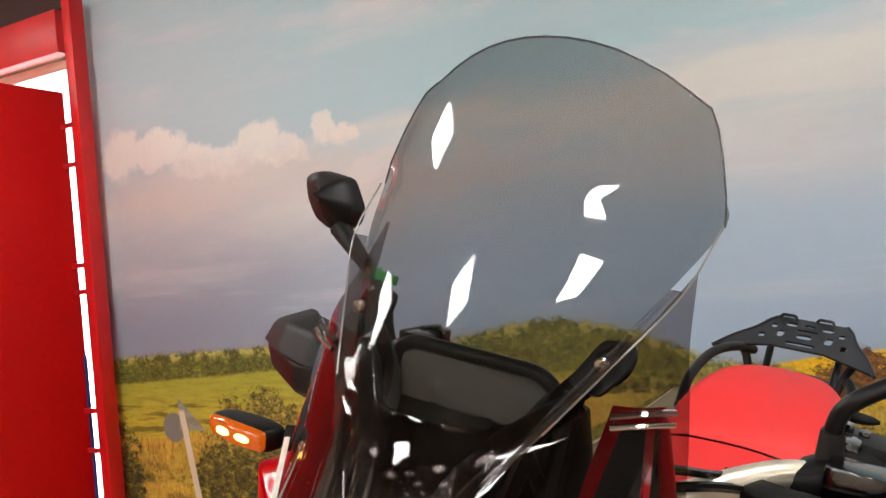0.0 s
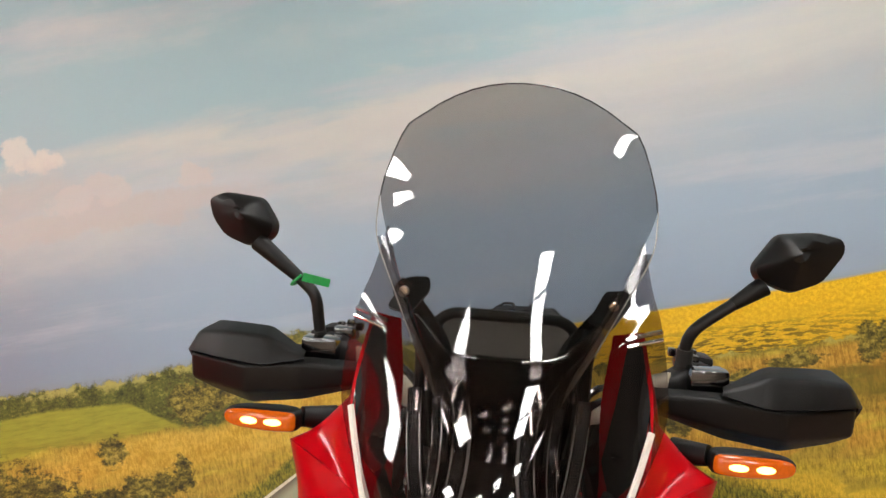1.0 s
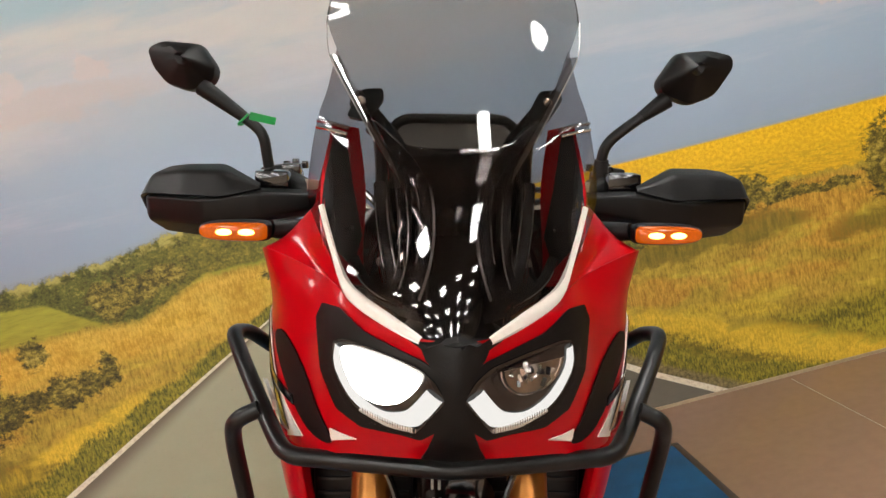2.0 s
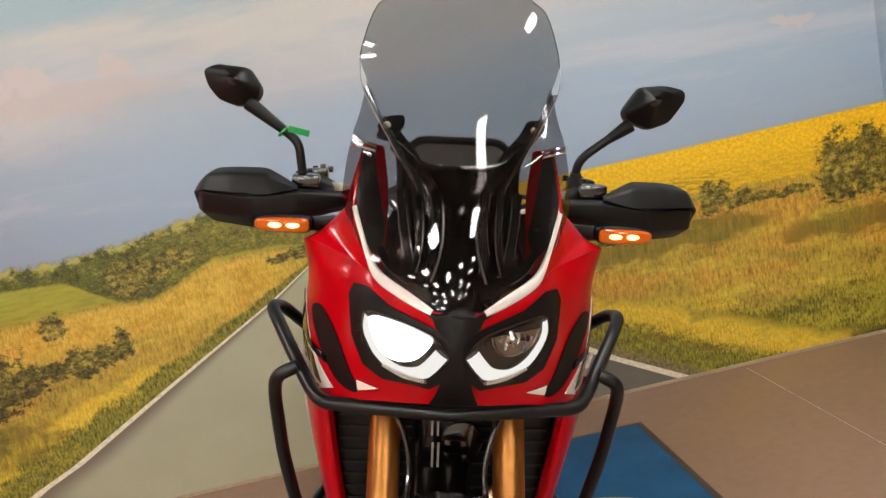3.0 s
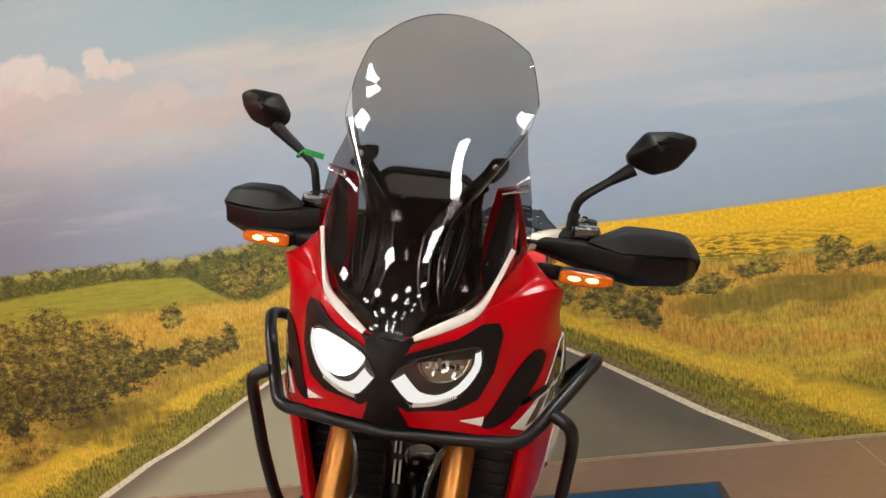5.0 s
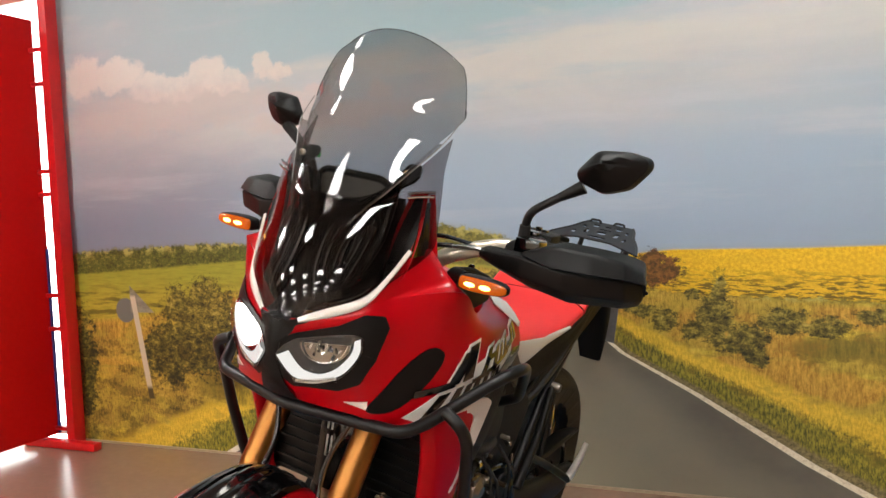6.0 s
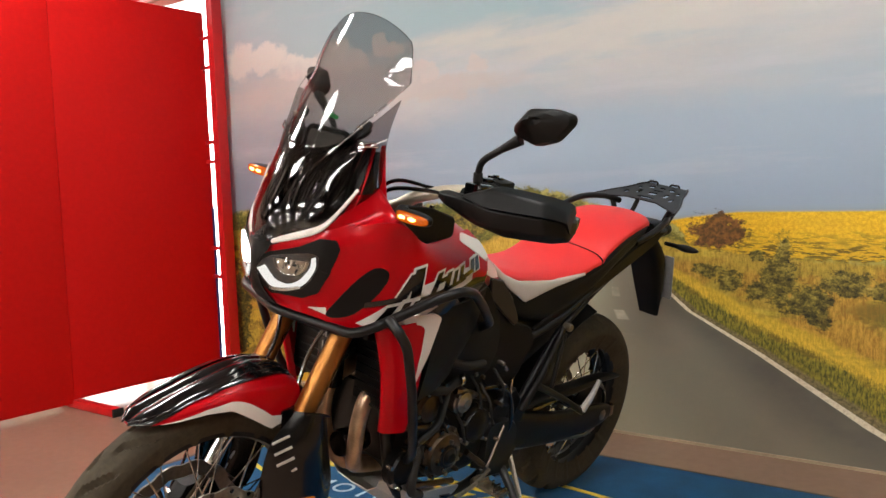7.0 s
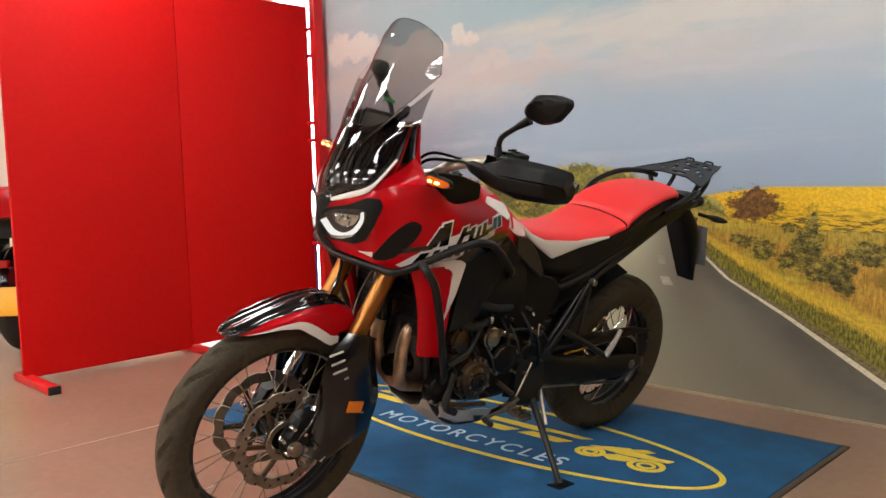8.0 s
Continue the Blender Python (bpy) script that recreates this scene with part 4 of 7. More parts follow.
part("brake_hose", tube([(.10, -1.20, .88), (.06, -1.24, .75), (.10, -1.30, .6), (.13, -1.30, .45), (.12, -1.33, .38)], .005, 8, 24), GLOSS, bike)
part("brake_hose", tube([(-.10, -1.20, .88), (-.06, -1.24, .76), (-.10, -1.30, .6), (-.13, -1.30, .45), (-.12, -1.33, .38)], .005, 8, 24), GLOSS, bike)

# front mudguard: sections along the tyre, each a curve from the crown down to its lower edge
FENDER = [(-1.640, .006, .674, .671), (-1.615, .040, .688, .675), (-1.560, .066, .708, .684), (-1.500, .082, .727, .694), (-1.450, .090, .741, .692),
          (-1.400, .095, .753, .662), (-1.350, .096, .757, .628), (-1.300, .092, .748, .640), (-1.262, .080, .722, .668)]
ARC = [(0, 0), (.40, .04), (.70, .14), (.88, .30), (.97, .52), (1.0, .78), (1.0, 1.0)]


def fender_at(y, a):
    """A point of the mudguard: y along it, a from -1 (right lower edge) over 0 (crown) to 1."""
    ys = [f[0] for f in FENDER]
    w, top, low = (float(np.interp(y, ys, [f[k] for f in FENDER])) for k in (1, 2, 3))
    fx, fz = (float(np.interp(abs(a), [k / 6 for k in range(7)], [q[j] for q in ARC])) for j in (0, 1))
    return Vector((math.copysign(w * fx, a), y, top - (top - low) * fz))


def fender_patch(rows, lift=.0025, n=9, thick=.001, ribs=0):
    """A panel on the mudguard; each row holds y and its two ends across; ribs run along it."""
    ends = spline([Vector(r) for r in rows], 26)
    out = []
    for y, a0, a1 in ends:
        line = []
        for k in range(n):
            a = a0 + (a1 - a0) * k / (n - 1)
            p = fender_at(y, a)
            u = fender_at(y, min(a + .04, 1)) - fender_at(y, max(a - .04, -1))
            v = fender_at(min(y + .01, -1.262), a) - fender_at(max(y - .01, -1.64), a)
            nrm = u.cross(v).normalized()
            if nrm.dot(p - Vector((0, FA.y, FA.z + .15))) < 0:
                nrm = -nrm
            line.append(p + nrm * (lift + .0042 * abs(math.sin(math.pi * ribs * k / (n - 1)))))
        out.append(line)
    bm = grid(out)
    bmesh.ops.recalc_face_normals(bm, faces=bm.faces)
    bmesh.ops.solidify(bm, geom=bm.faces[:], thickness=thick)
    return bm


fender = part("front_mudguard", fender_patch([(f[0], -1, 1) for f in FENDER], 0, 41, .003), RED, bike, "red mudguard with a black crown and a white flash")
part("crown_panel", fender_patch([(-1.638, -.98, .98), (-1.615, -.98, .98), (-1.59, -.72, .72), (-1.54, -.44, .44), (-1.48, -.38, .38), (-1.40, -.34, .34), (-1.33, -.31, .31), (-1.28, -.31, .31)], .002, 49, .001, 4), GLOSS, fender, "gloss black crown")
for s in (1, -1):
    part("white_flash", fender_patch([(-1.59, .97 * s, 1.0 * s), (-1.53, .84 * s, 1.0 * s), (-1.47, .74 * s, 1.0 * s), (-1.43, .70 * s, .99 * s), (-1.39, .76 * s, 1.0 * s), (-1.34, .84 * s, 1.0 * s), (-1.315, .90 * s, 1.0 * s)], .0035), WHITE, fender, "white flash")
    part("crown_ridge", fender_patch([(-1.60, .34 * s, .44 * s), (-1.52, .22 * s, .29 * s), (-1.42, .18 * s, .24 * s), (-1.32, .15 * s, .20 * s)], .0055, 5), GLOSS, fender)
part("fender_stay", box((0, -1.30, .64), (.20, .05, .05), .012), GLOSS, bike)

# cowl: one shell round the nose and along the left side, and its mirror image
LEVELS = [
    [(0, -1.318, .895), (.06, -1.305, .892), (.12, -1.275, .885), (.168, -1.236, .872), (.216, -1.160, .862), (.246, -1.03, .872), (.232, -.86, .925)],
    [(0, -1.352, .935), (.06, -1.325, .935), (.125, -1.290, .935), (.170, -1.242, .930), (.228, -1.150, .925), (.256, -1.02, .940), (.236, -.84, .968)],
    [(0, -1.362, .995), (.06, -1.330, .995), (.140, -1.290, .995), (.173, -1.240, .995), (.230, -1.158, 1.0), (.250, -1.02, 1.0), (.212, -.82, 1.012)],
    [(0, -1.356, 1.035), (.05, -1.340, 1.042), (.125, -1.297, 1.055), (.165, -1.250, 1.055), (.228, -1.172, 1.060), (.240, -1.04, 1.036), (.180, -.82, 1.040)],
    [(0, -1.350, 1.047), (.037, -1.343, 1.043), (.122, -1.285, 1.080), (.162, -1.236, 1.098), (.242, -1.170, 1.118), (.222, -1.05, 1.060), (.146, -.83, 1.064)],
]
cowl_l = loft(LEVELS, 26, 40, 0.003)
shoulder_l = loft([
    [(.122, -1.285, 1.078), (.145, -1.250, 1.122), (.157, -1.220, 1.176)],
    [(.162, -1.236, 1.097), (.178, -1.204, 1.125), (.164, -1.195, 1.178)],
    [(.242, -1.170, 1.117), (.212, -1.162, 1.135), (.169, -1.174, 1.180)],
    [(.218, -1.085, 1.078), (.188, -1.125, 1.112), (.162, -1.152, 1.174)],
], 20, 18, 0.003)
SHOULDER = [[(.156, -1.222, 1.165), (.154, -1.206, 1.205), (.147, -1.184, 1.258)], [(.163, -1.200, 1.168), (.158, -1.190, 1.205), (.149, -1.174, 1.258)],
            [(.166, -1.180, 1.170), (.159, -1.174, 1.205), (.148, -1.165, 1.258)]]
shoulder_panel = loft([[(x + .004, y - .002, z) for x, y, z in r] for r in SHOULDER], 14, 14, .002)
tree_l = BVHTree.FromBMesh(cowl_l)
cowl = part("front_cowl", cowl_l.copy(), RED, bike, "glossy red front cowl")
cowl_r = part("front_cowl", flip(cowl_l), RED, bike, "glossy red front cowl")
sho_l, sho_r = pair("cowl_shoulder", shoulder_l, RED)
rim = tube([(.170, -1.160, 1.160), (.162, -1.162, 1.205), (.152, -1.157, 1.245), (.145, -1.152, 1.270)], [.009, .008, .007, .005], 10, 20)
part("shoulder_rim", rim.copy(), RED, sho_l, "red rear rim")
part("shoulder_rim", flip(rim), RED, sho_r, "red rear rim")
part("shoulder_panel", shoulder_panel.copy(), GLOSS, sho_l, "gloss black side panel")
part("shoulder_panel", flip(shoulder_panel), GLOSS, sho_r, "gloss black side panel")


def on_cowl(name, yz, material, label="", lift=.002, both=True, thick=.0015):
    part(name, decal(yz, tree_l, "x", 1, lift, thick), material, cowl, label)
    if both:
        bm = flip(decal(yz, tree_l, "x", 1, lift, thick))
        part(name, bm, material, cowl_r, label)


def on_nose(name, xz, material, label="", lift=.002, thick=.0015, root=None):
    part(name, decal(xz, tree_l, "y", 1, lift, thick), material, root or cowl, label)
    part(name, flip(decal(xz, tree_l, "y", 1, lift, thick)), material, cowl_r, label)


# headlamps
on_nose("headlamp_surround", round_outline([(.003, 1.000), (.034, 1.020), (.098, 1.044), (.130, 1.066), (.152, 1.066), (.160, 1.048), (.153, .99), (.135, .947), (.105, .930), (.060, .929), (.036, .926), (.012, .945), (.004, .975)], .003), PLASTIC,
        "matt black headlamp surround", .004)
part("nose_strip", decal([(-.036, .900), (.036, .900), (.028, .918), (.018, .945), (.010, .972), (.013, 1.0), (.030, 1.022), (.040, 1.046), (-.040, 1.046), (-.030, 1.022), (-.013, 1.0), (-.010, .972), (-.018, .945), (-.028, .918)],
                         BVHTree.FromBMesh(join(cowl_l.copy(), flip(cowl_l))), "y", 1, .006, .002), PLASTIC, bike, "matt black nose strip")
EYE_OUT = [(.007, .978), (.019, .998), (.038, 1.013), (.085, 1.027), (.121, 1.034), (.135, 1.030), (.137, 1.006), (.127, .978), (.108, .953), (.073, .939), (.041, .935), (.028, .951)]
eye = round_outline(EYE_OUT, .006)
RING_OUT = [(.010, .979), (.027, .956), (.043, .944), (.073, .945), (.105, .958), (.124, .981), (.133, 1.006), (.131, 1.028)]
RING_IN = [(.027, .990), (.042, .970), (.054, .960), (.076, .957), (.098, .968), (.114, .987), (.123, 1.006), (.124, 1.024)]
CHIN_OUT = [(.041, .9365), (.073, .9395), (.104, .952)]
CHIN_IN = [(.043, .9425), (.073, .9440), (.103, .956)]
BOWL = [(.038, .998), (.050, 1.009), (.088, 1.0215), (.117, 1.0235), (.116, 1.000), (.104, .979), (.080, .969), (.055, .976)]
rng = random.Random(3)
for s in (1, -1):
    def mk(outline, lift, thick):
        bm = decal(outline, tree_l, "y", 1, lift, thick)
        return bm if s == 1 else flip(bm)

    def band(a, b, lift, n=40):
        bm = strip(a, b, tree_l, lift, .002, n)
        return bm if s == 1 else flip(bm)
    lamp = part("headlamp", mk(eye, .006, .003), GLOSS, bike, "headlamp with a white daytime ring" if s == 1 else "headlamp switched on, dazzling white")
    part("daytime_ring", band(RING_OUT, RING_IN, .010), DRL, lamp, "glowing white ring")
    part("lamp_chin", band(CHIN_OUT, CHIN_IN, .0095), ALU, lamp, "ribbed pale chin strip")
    for k in range(22):
        f = k / 21
        x, z = .043 + .060 * f, .9395 + .0145 * f ** 1.5
        y = tree_l.ray_cast(Vector((x, -4, z)), Vector((0, 1, 0)))[0].y
        part("chin_rib", box((x * s, y - .011, z), (.0011, .002, .0055)), CHROME, lamp)
    if s == -1:
        part("lamp_bowl", mk(smooth_outline([(.080 + (x - .080) * 1.12, .991 + (z - .991) * 1.20 if z < .991 else z + .002) for x, z in BOWL], 6), .010, .002), LAMPHOT, lamp, "dazzling white beam")
    else:
        part("lamp_bowl", mk(smooth_outline(BOWL, 6), .0085, .002), GLOSS, lamp, "dark lamp bowl")
        # half round reflector with bright facets
        half_disc = [(.085 + .035 * math.cos(q), 1.012 + .034 * math.sin(q) + .10 * .035 * math.cos(q)) for q in (math.pi + math.pi * k / 16 for k in range(17))]
        part("reflector", mk(half_disc, .0095, .002), STEEL, lamp, "bright half-round reflector")
        rim = []
        for x, z in half_disc:
            y = tree_l.ray_cast(Vector((x, -4, z)), Vector((0, 1, 0)))[0].y
            rim.append((x, y - .0115, z))
        part("reflector_rim", tube(rim, .0012, 6), CHROME, lamp)
        for k in range(26):
            q, d = math.pi + math.pi * rng.uniform(.06, .94), rng.uniform(.15, .88)
            x, z = .085 + .035 * d * math.cos(q), 1.012 + .034 * d * math.sin(q)
            y = tree_l.ray_cast(Vector((x, -4, z)), Vector((0, 1, 0)))[0].y
            part("reflector_facet", box((x, y - .0125, z), (rng.uniform(.003, .006), .002, rng.uniform(.005, .011)), 0, (rng.uniform(-40, 20), rng.uniform(-30, 30), rng.uniform(-30, 30))),
                 (CHROME, GLOSS, STEEL)[k % 3], lamp)
    part("lamp_lens", mk(eye, .015, .0015), LENS, lamp, "clear lens")

# white trim along the edge of the screen
trim_rows = []
TRIM = [Vector(p) for p in ((.036, -1.345, 1.041), (.070, -1.325, 1.057), (.104, -1.300, 1.074), (.120, -1.284, 1.086), (.131, -1.268, 1.104), (.145, -1.245, 1.138), (.158, -1.222, 1.176))]
trim_path = spline(TRIM, 40)
for k, p in enumerate(trim_path):
    way = (trim_path[min(k + 1, 39)] - trim_path[max(k - 1, 0)]).normalized()
    out = Vector((.45, -.80, .35)).normalized()
    across = way.cross(out).normalized()
    w = .0042 + .0040 * math.sin(math.pi * min(k / 30, 1) ** .8) * (1 if k < 30 else 0) if k < 30 else .0042
    trim_rows.append([p + across * w + out * .004, p + across * w * .6 + out * .0065, p - across * w * .6 + out * .0065, p - across * w + out * .004])
pair("white_trim", grid(trim_rows), WHITE, None, "white edge trim")

# side graphics: white flash, vent, plain dark bars where lettering stands
on_cowl("side_flash", [(-1.215, .884), (-1.165, .925), (-1.12, .962), (-1.05, .980), (-.97, .994), (-.89, .998), (-.91, .962), (-1.0, .930), (-1.08, .882), (-1.17, .868)], WHITE, "white side flash")
on_cowl("side_vent", smooth_outline([(-1.197, 1.014), (-1.168, 1.002), (-1.182, .957), (-1.222, .905), (-1.258, .893), (-1.264, .911), (-1.236, .965)], 4), PLASTIC, "matt black air vent", .003, True, .002)
on_cowl("vent_tip", [(-1.268, .915), (-1.264, .898), (-1.290, .910)], WHITE, "white flash", .003)
part("side_shade", decal([(-1.075, .895), (-1.0, .932), (-.945, .955), (-.892, .970), (-.84, .966), (-.835, .945), (-.87, .926), (-1.0, .885)], tree_l, "x", 1, .0035, .001), GLOSS, cowl, "black lower panel")
part("side_shade", flip(decal([(-1.075, .895), (-1.0, .932), (-.945, .955), (-.892, .970), (-.84, .966), (-.835, .945), (-.87, .926), (-1.0, .885)], tree_l, "x", 1, .0035, .001)), GLOSS, cowl_r, "black lower panel")
# upper row of slanted bars, lower row beneath it
def slant(y0, z0, w, h, lean, rise):
    return [(y0, z0), (y0 + w, z0 + rise * w), (y0 + w + lean * h, z0 + rise * w + h), (y0 + lean * h, z0 + h)]


UPPER = [(-1.150, .938, .022, .062, .55), (-1.112, .945, .020, .066, .1), (-1.128, .962, .040, .012, .0), (-1.062, .947, .013, .050, .5), (-1.040, .972, .030, .010, .0), (-1.020, .958, .013, .036, .4),
         (-.990, .965, .011, .030, .4), (-.965, .970, .012, .032, .4), (-.945, .973, .024, .010, .0), (-.915, .980, .013, .030, .4), (-.890, .985, .012, .028, .3), (-1.085, .938, .150, .008, .0)]
LOWER = [(-1.205, .922, .075, .013, .0), (-1.185, .882, .018, .042, .6), (-1.135, .904, .013, .030, .4), (-1.110, .907, .012, .030, .4), (-1.086, .911, .012, .030, .4), (-1.058, .916, .012, .030, .4),
         (-1.030, .920, .012, .032, .4), (-1.006, .925, .011, .028, .3)]
UPPER = [(y0, z0, w * 1.3 if w < .025 else w, h, lean) for y0, z0, w, h, lean in UPPER]
LOWER = [(y0, z0, w * 1.3 if w < .025 else w, h, lean) for y0, z0, w, h, lean in LOWER]
for y0, z0, w, h, lean in UPPER[:-1]:
    on_cowl("lettering_edge", slant(y0 - .006, z0 - .004, w + .011, h + .008, lean, .22), WHITE, "", .003)
for y0, z0, w, h, lean in UPPER + LOWER:
    on_cowl("lettering_bar", slant(y0, z0, w, h, lean, .22), GLOSS, "", .0045)

# side shroud with white rear edge
shroud = loft([
    [(.196, -1.160, .880), (.205, -1.176, .876), (.226, -1.160, .874), (.250, -1.100, .886), (.260, -1.055, .892)],
    [(.190, -1.120, .780), (.199, -1.136, .776), (.222, -1.115, .772), (.240, -1.070, .775), (.245, -1.040, .780)],
    [(.178, -1.092, .680), (.188, -1.108, .676), (.208, -1.090, .670), (.221, -1.050, .665), (.225, -1.030, .665)],
    [(.164, -1.075, .590), (.174, -1.090, .585), (.190, -1.078, .582), (.202, -1.045, .580), (.206, -1.030, .580)],
], 24, 20, .003)
sh_l, sh_r = pair("side_shroud", shroud, RED, None, "red radiator shroud with a white edge")
edge_bm = side_plate(round_outline([(-1.128, .902), (-1.046, .908), (-1.028, .896), (-1.033, .805), (-1.050, .700), (-1.056, .700), (-1.054, .80), (-1.060, .868), (-1.076, .880), (-1.118, .882)], .008), .262, .006, 0)
for v in edge_bm.verts:
    v.co.x += (v.co.z - .90) * .19 + (v.co.y + 1.05) * .32
part("shroud_edge", edge_bm.copy(), WHITE, sh_l, "white edge panel")
part("shroud_edge", flip(edge_bm), WHITE, sh_r, "white edge panel")
for s in (1, -1):
    part("side_filler", side_plate(round_outline([(-1.0, .925), (-.93, .955), (-.86, .968), (-.79, .945), (-.74, .90), (-.70, .84), (-.78, .80), (-1.0, .85)], .015), .172 * s, .012 * s, .004), PLASTIC, bike, "black side panel")
    part("air_duct", loft([[(.255 * s, -1.03, .905), (.245 * s, -.90, .915), (.215 * s, -.80, .93)], [(.245 * s, -1.02, .78), (.225 * s, -.90, .78), (.19 * s, -.80, .80)], [(.215 * s, -1.01, .66), (.19 * s, -.92, .66), (.165 * s, -.84, .68)]], 12, 10, .004), PLASTIC, bike, "black side duct")

# radiators and what shows between the fork legs
for s in (1, -1):
    rad = part("radiator", box((.122 * s, -1.055, .745), (.145, .03, .25), .006), DARK, bike, "black radiator")
    for k in range(11):
        part("radiator_fin", box((.122 * s, -1.072, .630 + .0225 * k), (.132, .006, .004)), SATIN, rad)
part("radiator_fan", lathe([(.0, -1.085), (.03, -1.085), (.032, -1.075), (.058, -1.075), (.060, -1.088), (.064, -1.088), (.064, -1.07), (0, -1.07)], (.118, .02, .715), 32, "y"), GLOSS, bike)
horn = part("horn", lathe([(0, -.03), (.02, -.03), (.036, -.026), (.038, -.012), (.03, 0), (0, .004)], (.03, -1.10, .76), 28, "y"), GLOSS, bike, "round black horn")
part("steering_stem", tube([(0, -1.09, 1.02), (0, -1.15, .88)], .035, 20), SATIN, bike)
part("centre_frame", box((-.01, -1.10, .75), (.07, .04, .22), .012), SLICK, bike, "glossy black frame head")
for x, z, h in ((-.022, .80, .06), (-.012, .80, .06), (-.020, .735, .045), (-.010, .735, .045)):
    part("label_strip", box((x, -1.122, z), (.004, .003, h), .001), ALU, bike, "narrow pale label")
part("inner_panel", box((0, -1.12, .845), (.33, .06, .06), .02), PLASTIC, bike)
part("front_engine_plate", box((0, -.955, .66), (.24, .03, .36), .01), SATIN, bike)

# crash bars
BAR = [(.0, -1.298, .873), (.206, -1.238, .867), (.230, -1.196, .884), (.292, -1.085, .950), (.318, -1.025, .972), (.306, -.965, .958), (.276, -.885, .905), (.240, -.80, .838), (.165, -.745, .79)]
bar_pts = fillet(BAR[::-1] + [(-x, y, z) for x, y, z in BAR[1:]], .024)
crash = part("crash_bar", tube(bar_pts, .0115, 14), SATIN, bike, "black tubular crash bar")
for s in (1, -1):
    part("crash_bar_stay", tube(fillet([(.250 * s, -1.175, .905), (.284 * s, -1.178, .890), (.291 * s, -1.150, .852), (.282 * s, -1.105, .728), (.264 * s, -1.066, .618), (.232 * s, -1.02, .53), (.17 * s, -.97, .47), (.12 * s, -.94, .45)], .03), .0115, 12), SATIN, crash)
    part("crash_bar_stay", tube(fillet([(.252 * s, -1.035, .57), (.225 * s, -.93, .58), (.15 * s, -.82, .62)], .03), .0105, 12), SATIN, crash)

# screens
def screen_row(z, hw, yc, ye, n=13, bow=1.9):
    out = []
    for k in range(n):
        a = -1 + 2 * k / (n - 1)
        out.append((hw * a, yc + (ye - yc) * abs(a) ** bow, z))
    return out


UP = [(1.150, .022, -1.292, -1.291), (1.205, .050, -1.277, -1.270), (1.255, .082, -1.256, -1.238), (1.305, .112, -1.236, -1.200), (1.360, .143, -1.213, -1.158), (1.408, .164, -1.192, -1.113),
      (1.430, .161, -1.182, -1.110), (1.460, .153, -1.168, -1.104), (1.482, .1455, -1.157, -1.099), (1.498, .137, -1.148, -1.097), (1.507, .124, -1.143, -1.100)]
rows = [screen_row(*r) for r in UP]
top = []
for k, p in enumerate(rows[-1]):
    a = -1 + 2 * k / 12
    lift = .003 + .038 * (1 - abs(a) ** 2.2)
    top.append((p[0] * .965, p[1] + lift * .46, p[2] + lift))
rows.append(top)
upper = loft(rows, 48, 41, .003)
glass = part("windscreen", upper, SCREEN, bike, "tall smoked clear windscreen")
for s in (1, -1):
    flange = []
    for z, hw, yc, ye in UP[:5]:
        flange.append([(hw * s, ye - .001, z), ((hw + .006) * s, ye - .006, z + .001), ((hw + .012) * s, ye - .008, z + .001)])
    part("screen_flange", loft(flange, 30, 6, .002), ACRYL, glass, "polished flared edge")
EDGE = paint("screen_cut_edge", lin(54, 58, 60), 0.25, vary=0.1)
# pale metal for the highlight lines drawn along screen folds and rails
HILITE = paint("pale_highlight_line", lin(186, 186, 182), 0.16, metal=0.5, vary=0.25, grain=30)
outline = [Vector(r[-1]) for r in rows[5:-1]] + [Vector(p) for p in reversed(rows[-1])] + [Vector(r[0]) for r in reversed(rows[5:-1])]
part("screen_edge", tube(outline, .0009, 6), EDGE, glass, "thin dark cut edge")
for s in (1, -1):
    # the bright line on each fold is drawn in as a thin tube
    part("screen_fold", tube([((hw + .012 * (k < 3)) * s, ye - .006, z) for k, (z, hw, yc, ye) in enumerate(UP[2:6])], .0009, 6, 20), HILITE, glass, "pale line drawn as the highlight of the fold")
LOW = [(1.046, .036, -1.352, -1.346), (1.082, .118, -1.343, -1.292), (1.125, .149, -1.330, -1.250), (1.178, .180, -1.308, -1.188), (1.23, .179, -1.280, -1.178), (1.285, .170, -1.250, -1.166), (1.335, .160, -1.222, -1.142), (1.37, .151, -1.205, -1.122)]
low_rows = [screen_row(*r) for r in LOW]
cut = []
for x, y, z in low_rows[-1]:
    a = abs(x) / .150
    sag = .125 * (1 - a ** 3)
    cut.append((x, y - sag * .48, z - sag))
mid_rows = []
for row, f in ((low_rows[5], .35), (low_rows[6], .7)):
    mid_rows.append([(x, y - .125 * (1 - (abs(x) / .17) ** 3) * f * .48, z - .125 * (1 - (abs(x) / .17) ** 3) * f) for x, y, z in row])
lower = loft(low_rows[:5] + mid_rows + [cut], 30, 41, .003)
part("lower_windscreen", lower, SCREENLOW, bike, "dark smoked lower windscreen")
def behind_low(x, z):
    """The y of a point a little behind the lower screen."""
    zs = [r[0] for r in LOW]
    hw, yc, ye = (float(np.interp(z, zs, [r[k] for r in LOW])) for k in (1, 2, 3))
    return yc + (ye - yc) * min(abs(x) / hw, 1) ** 1.9 + .014


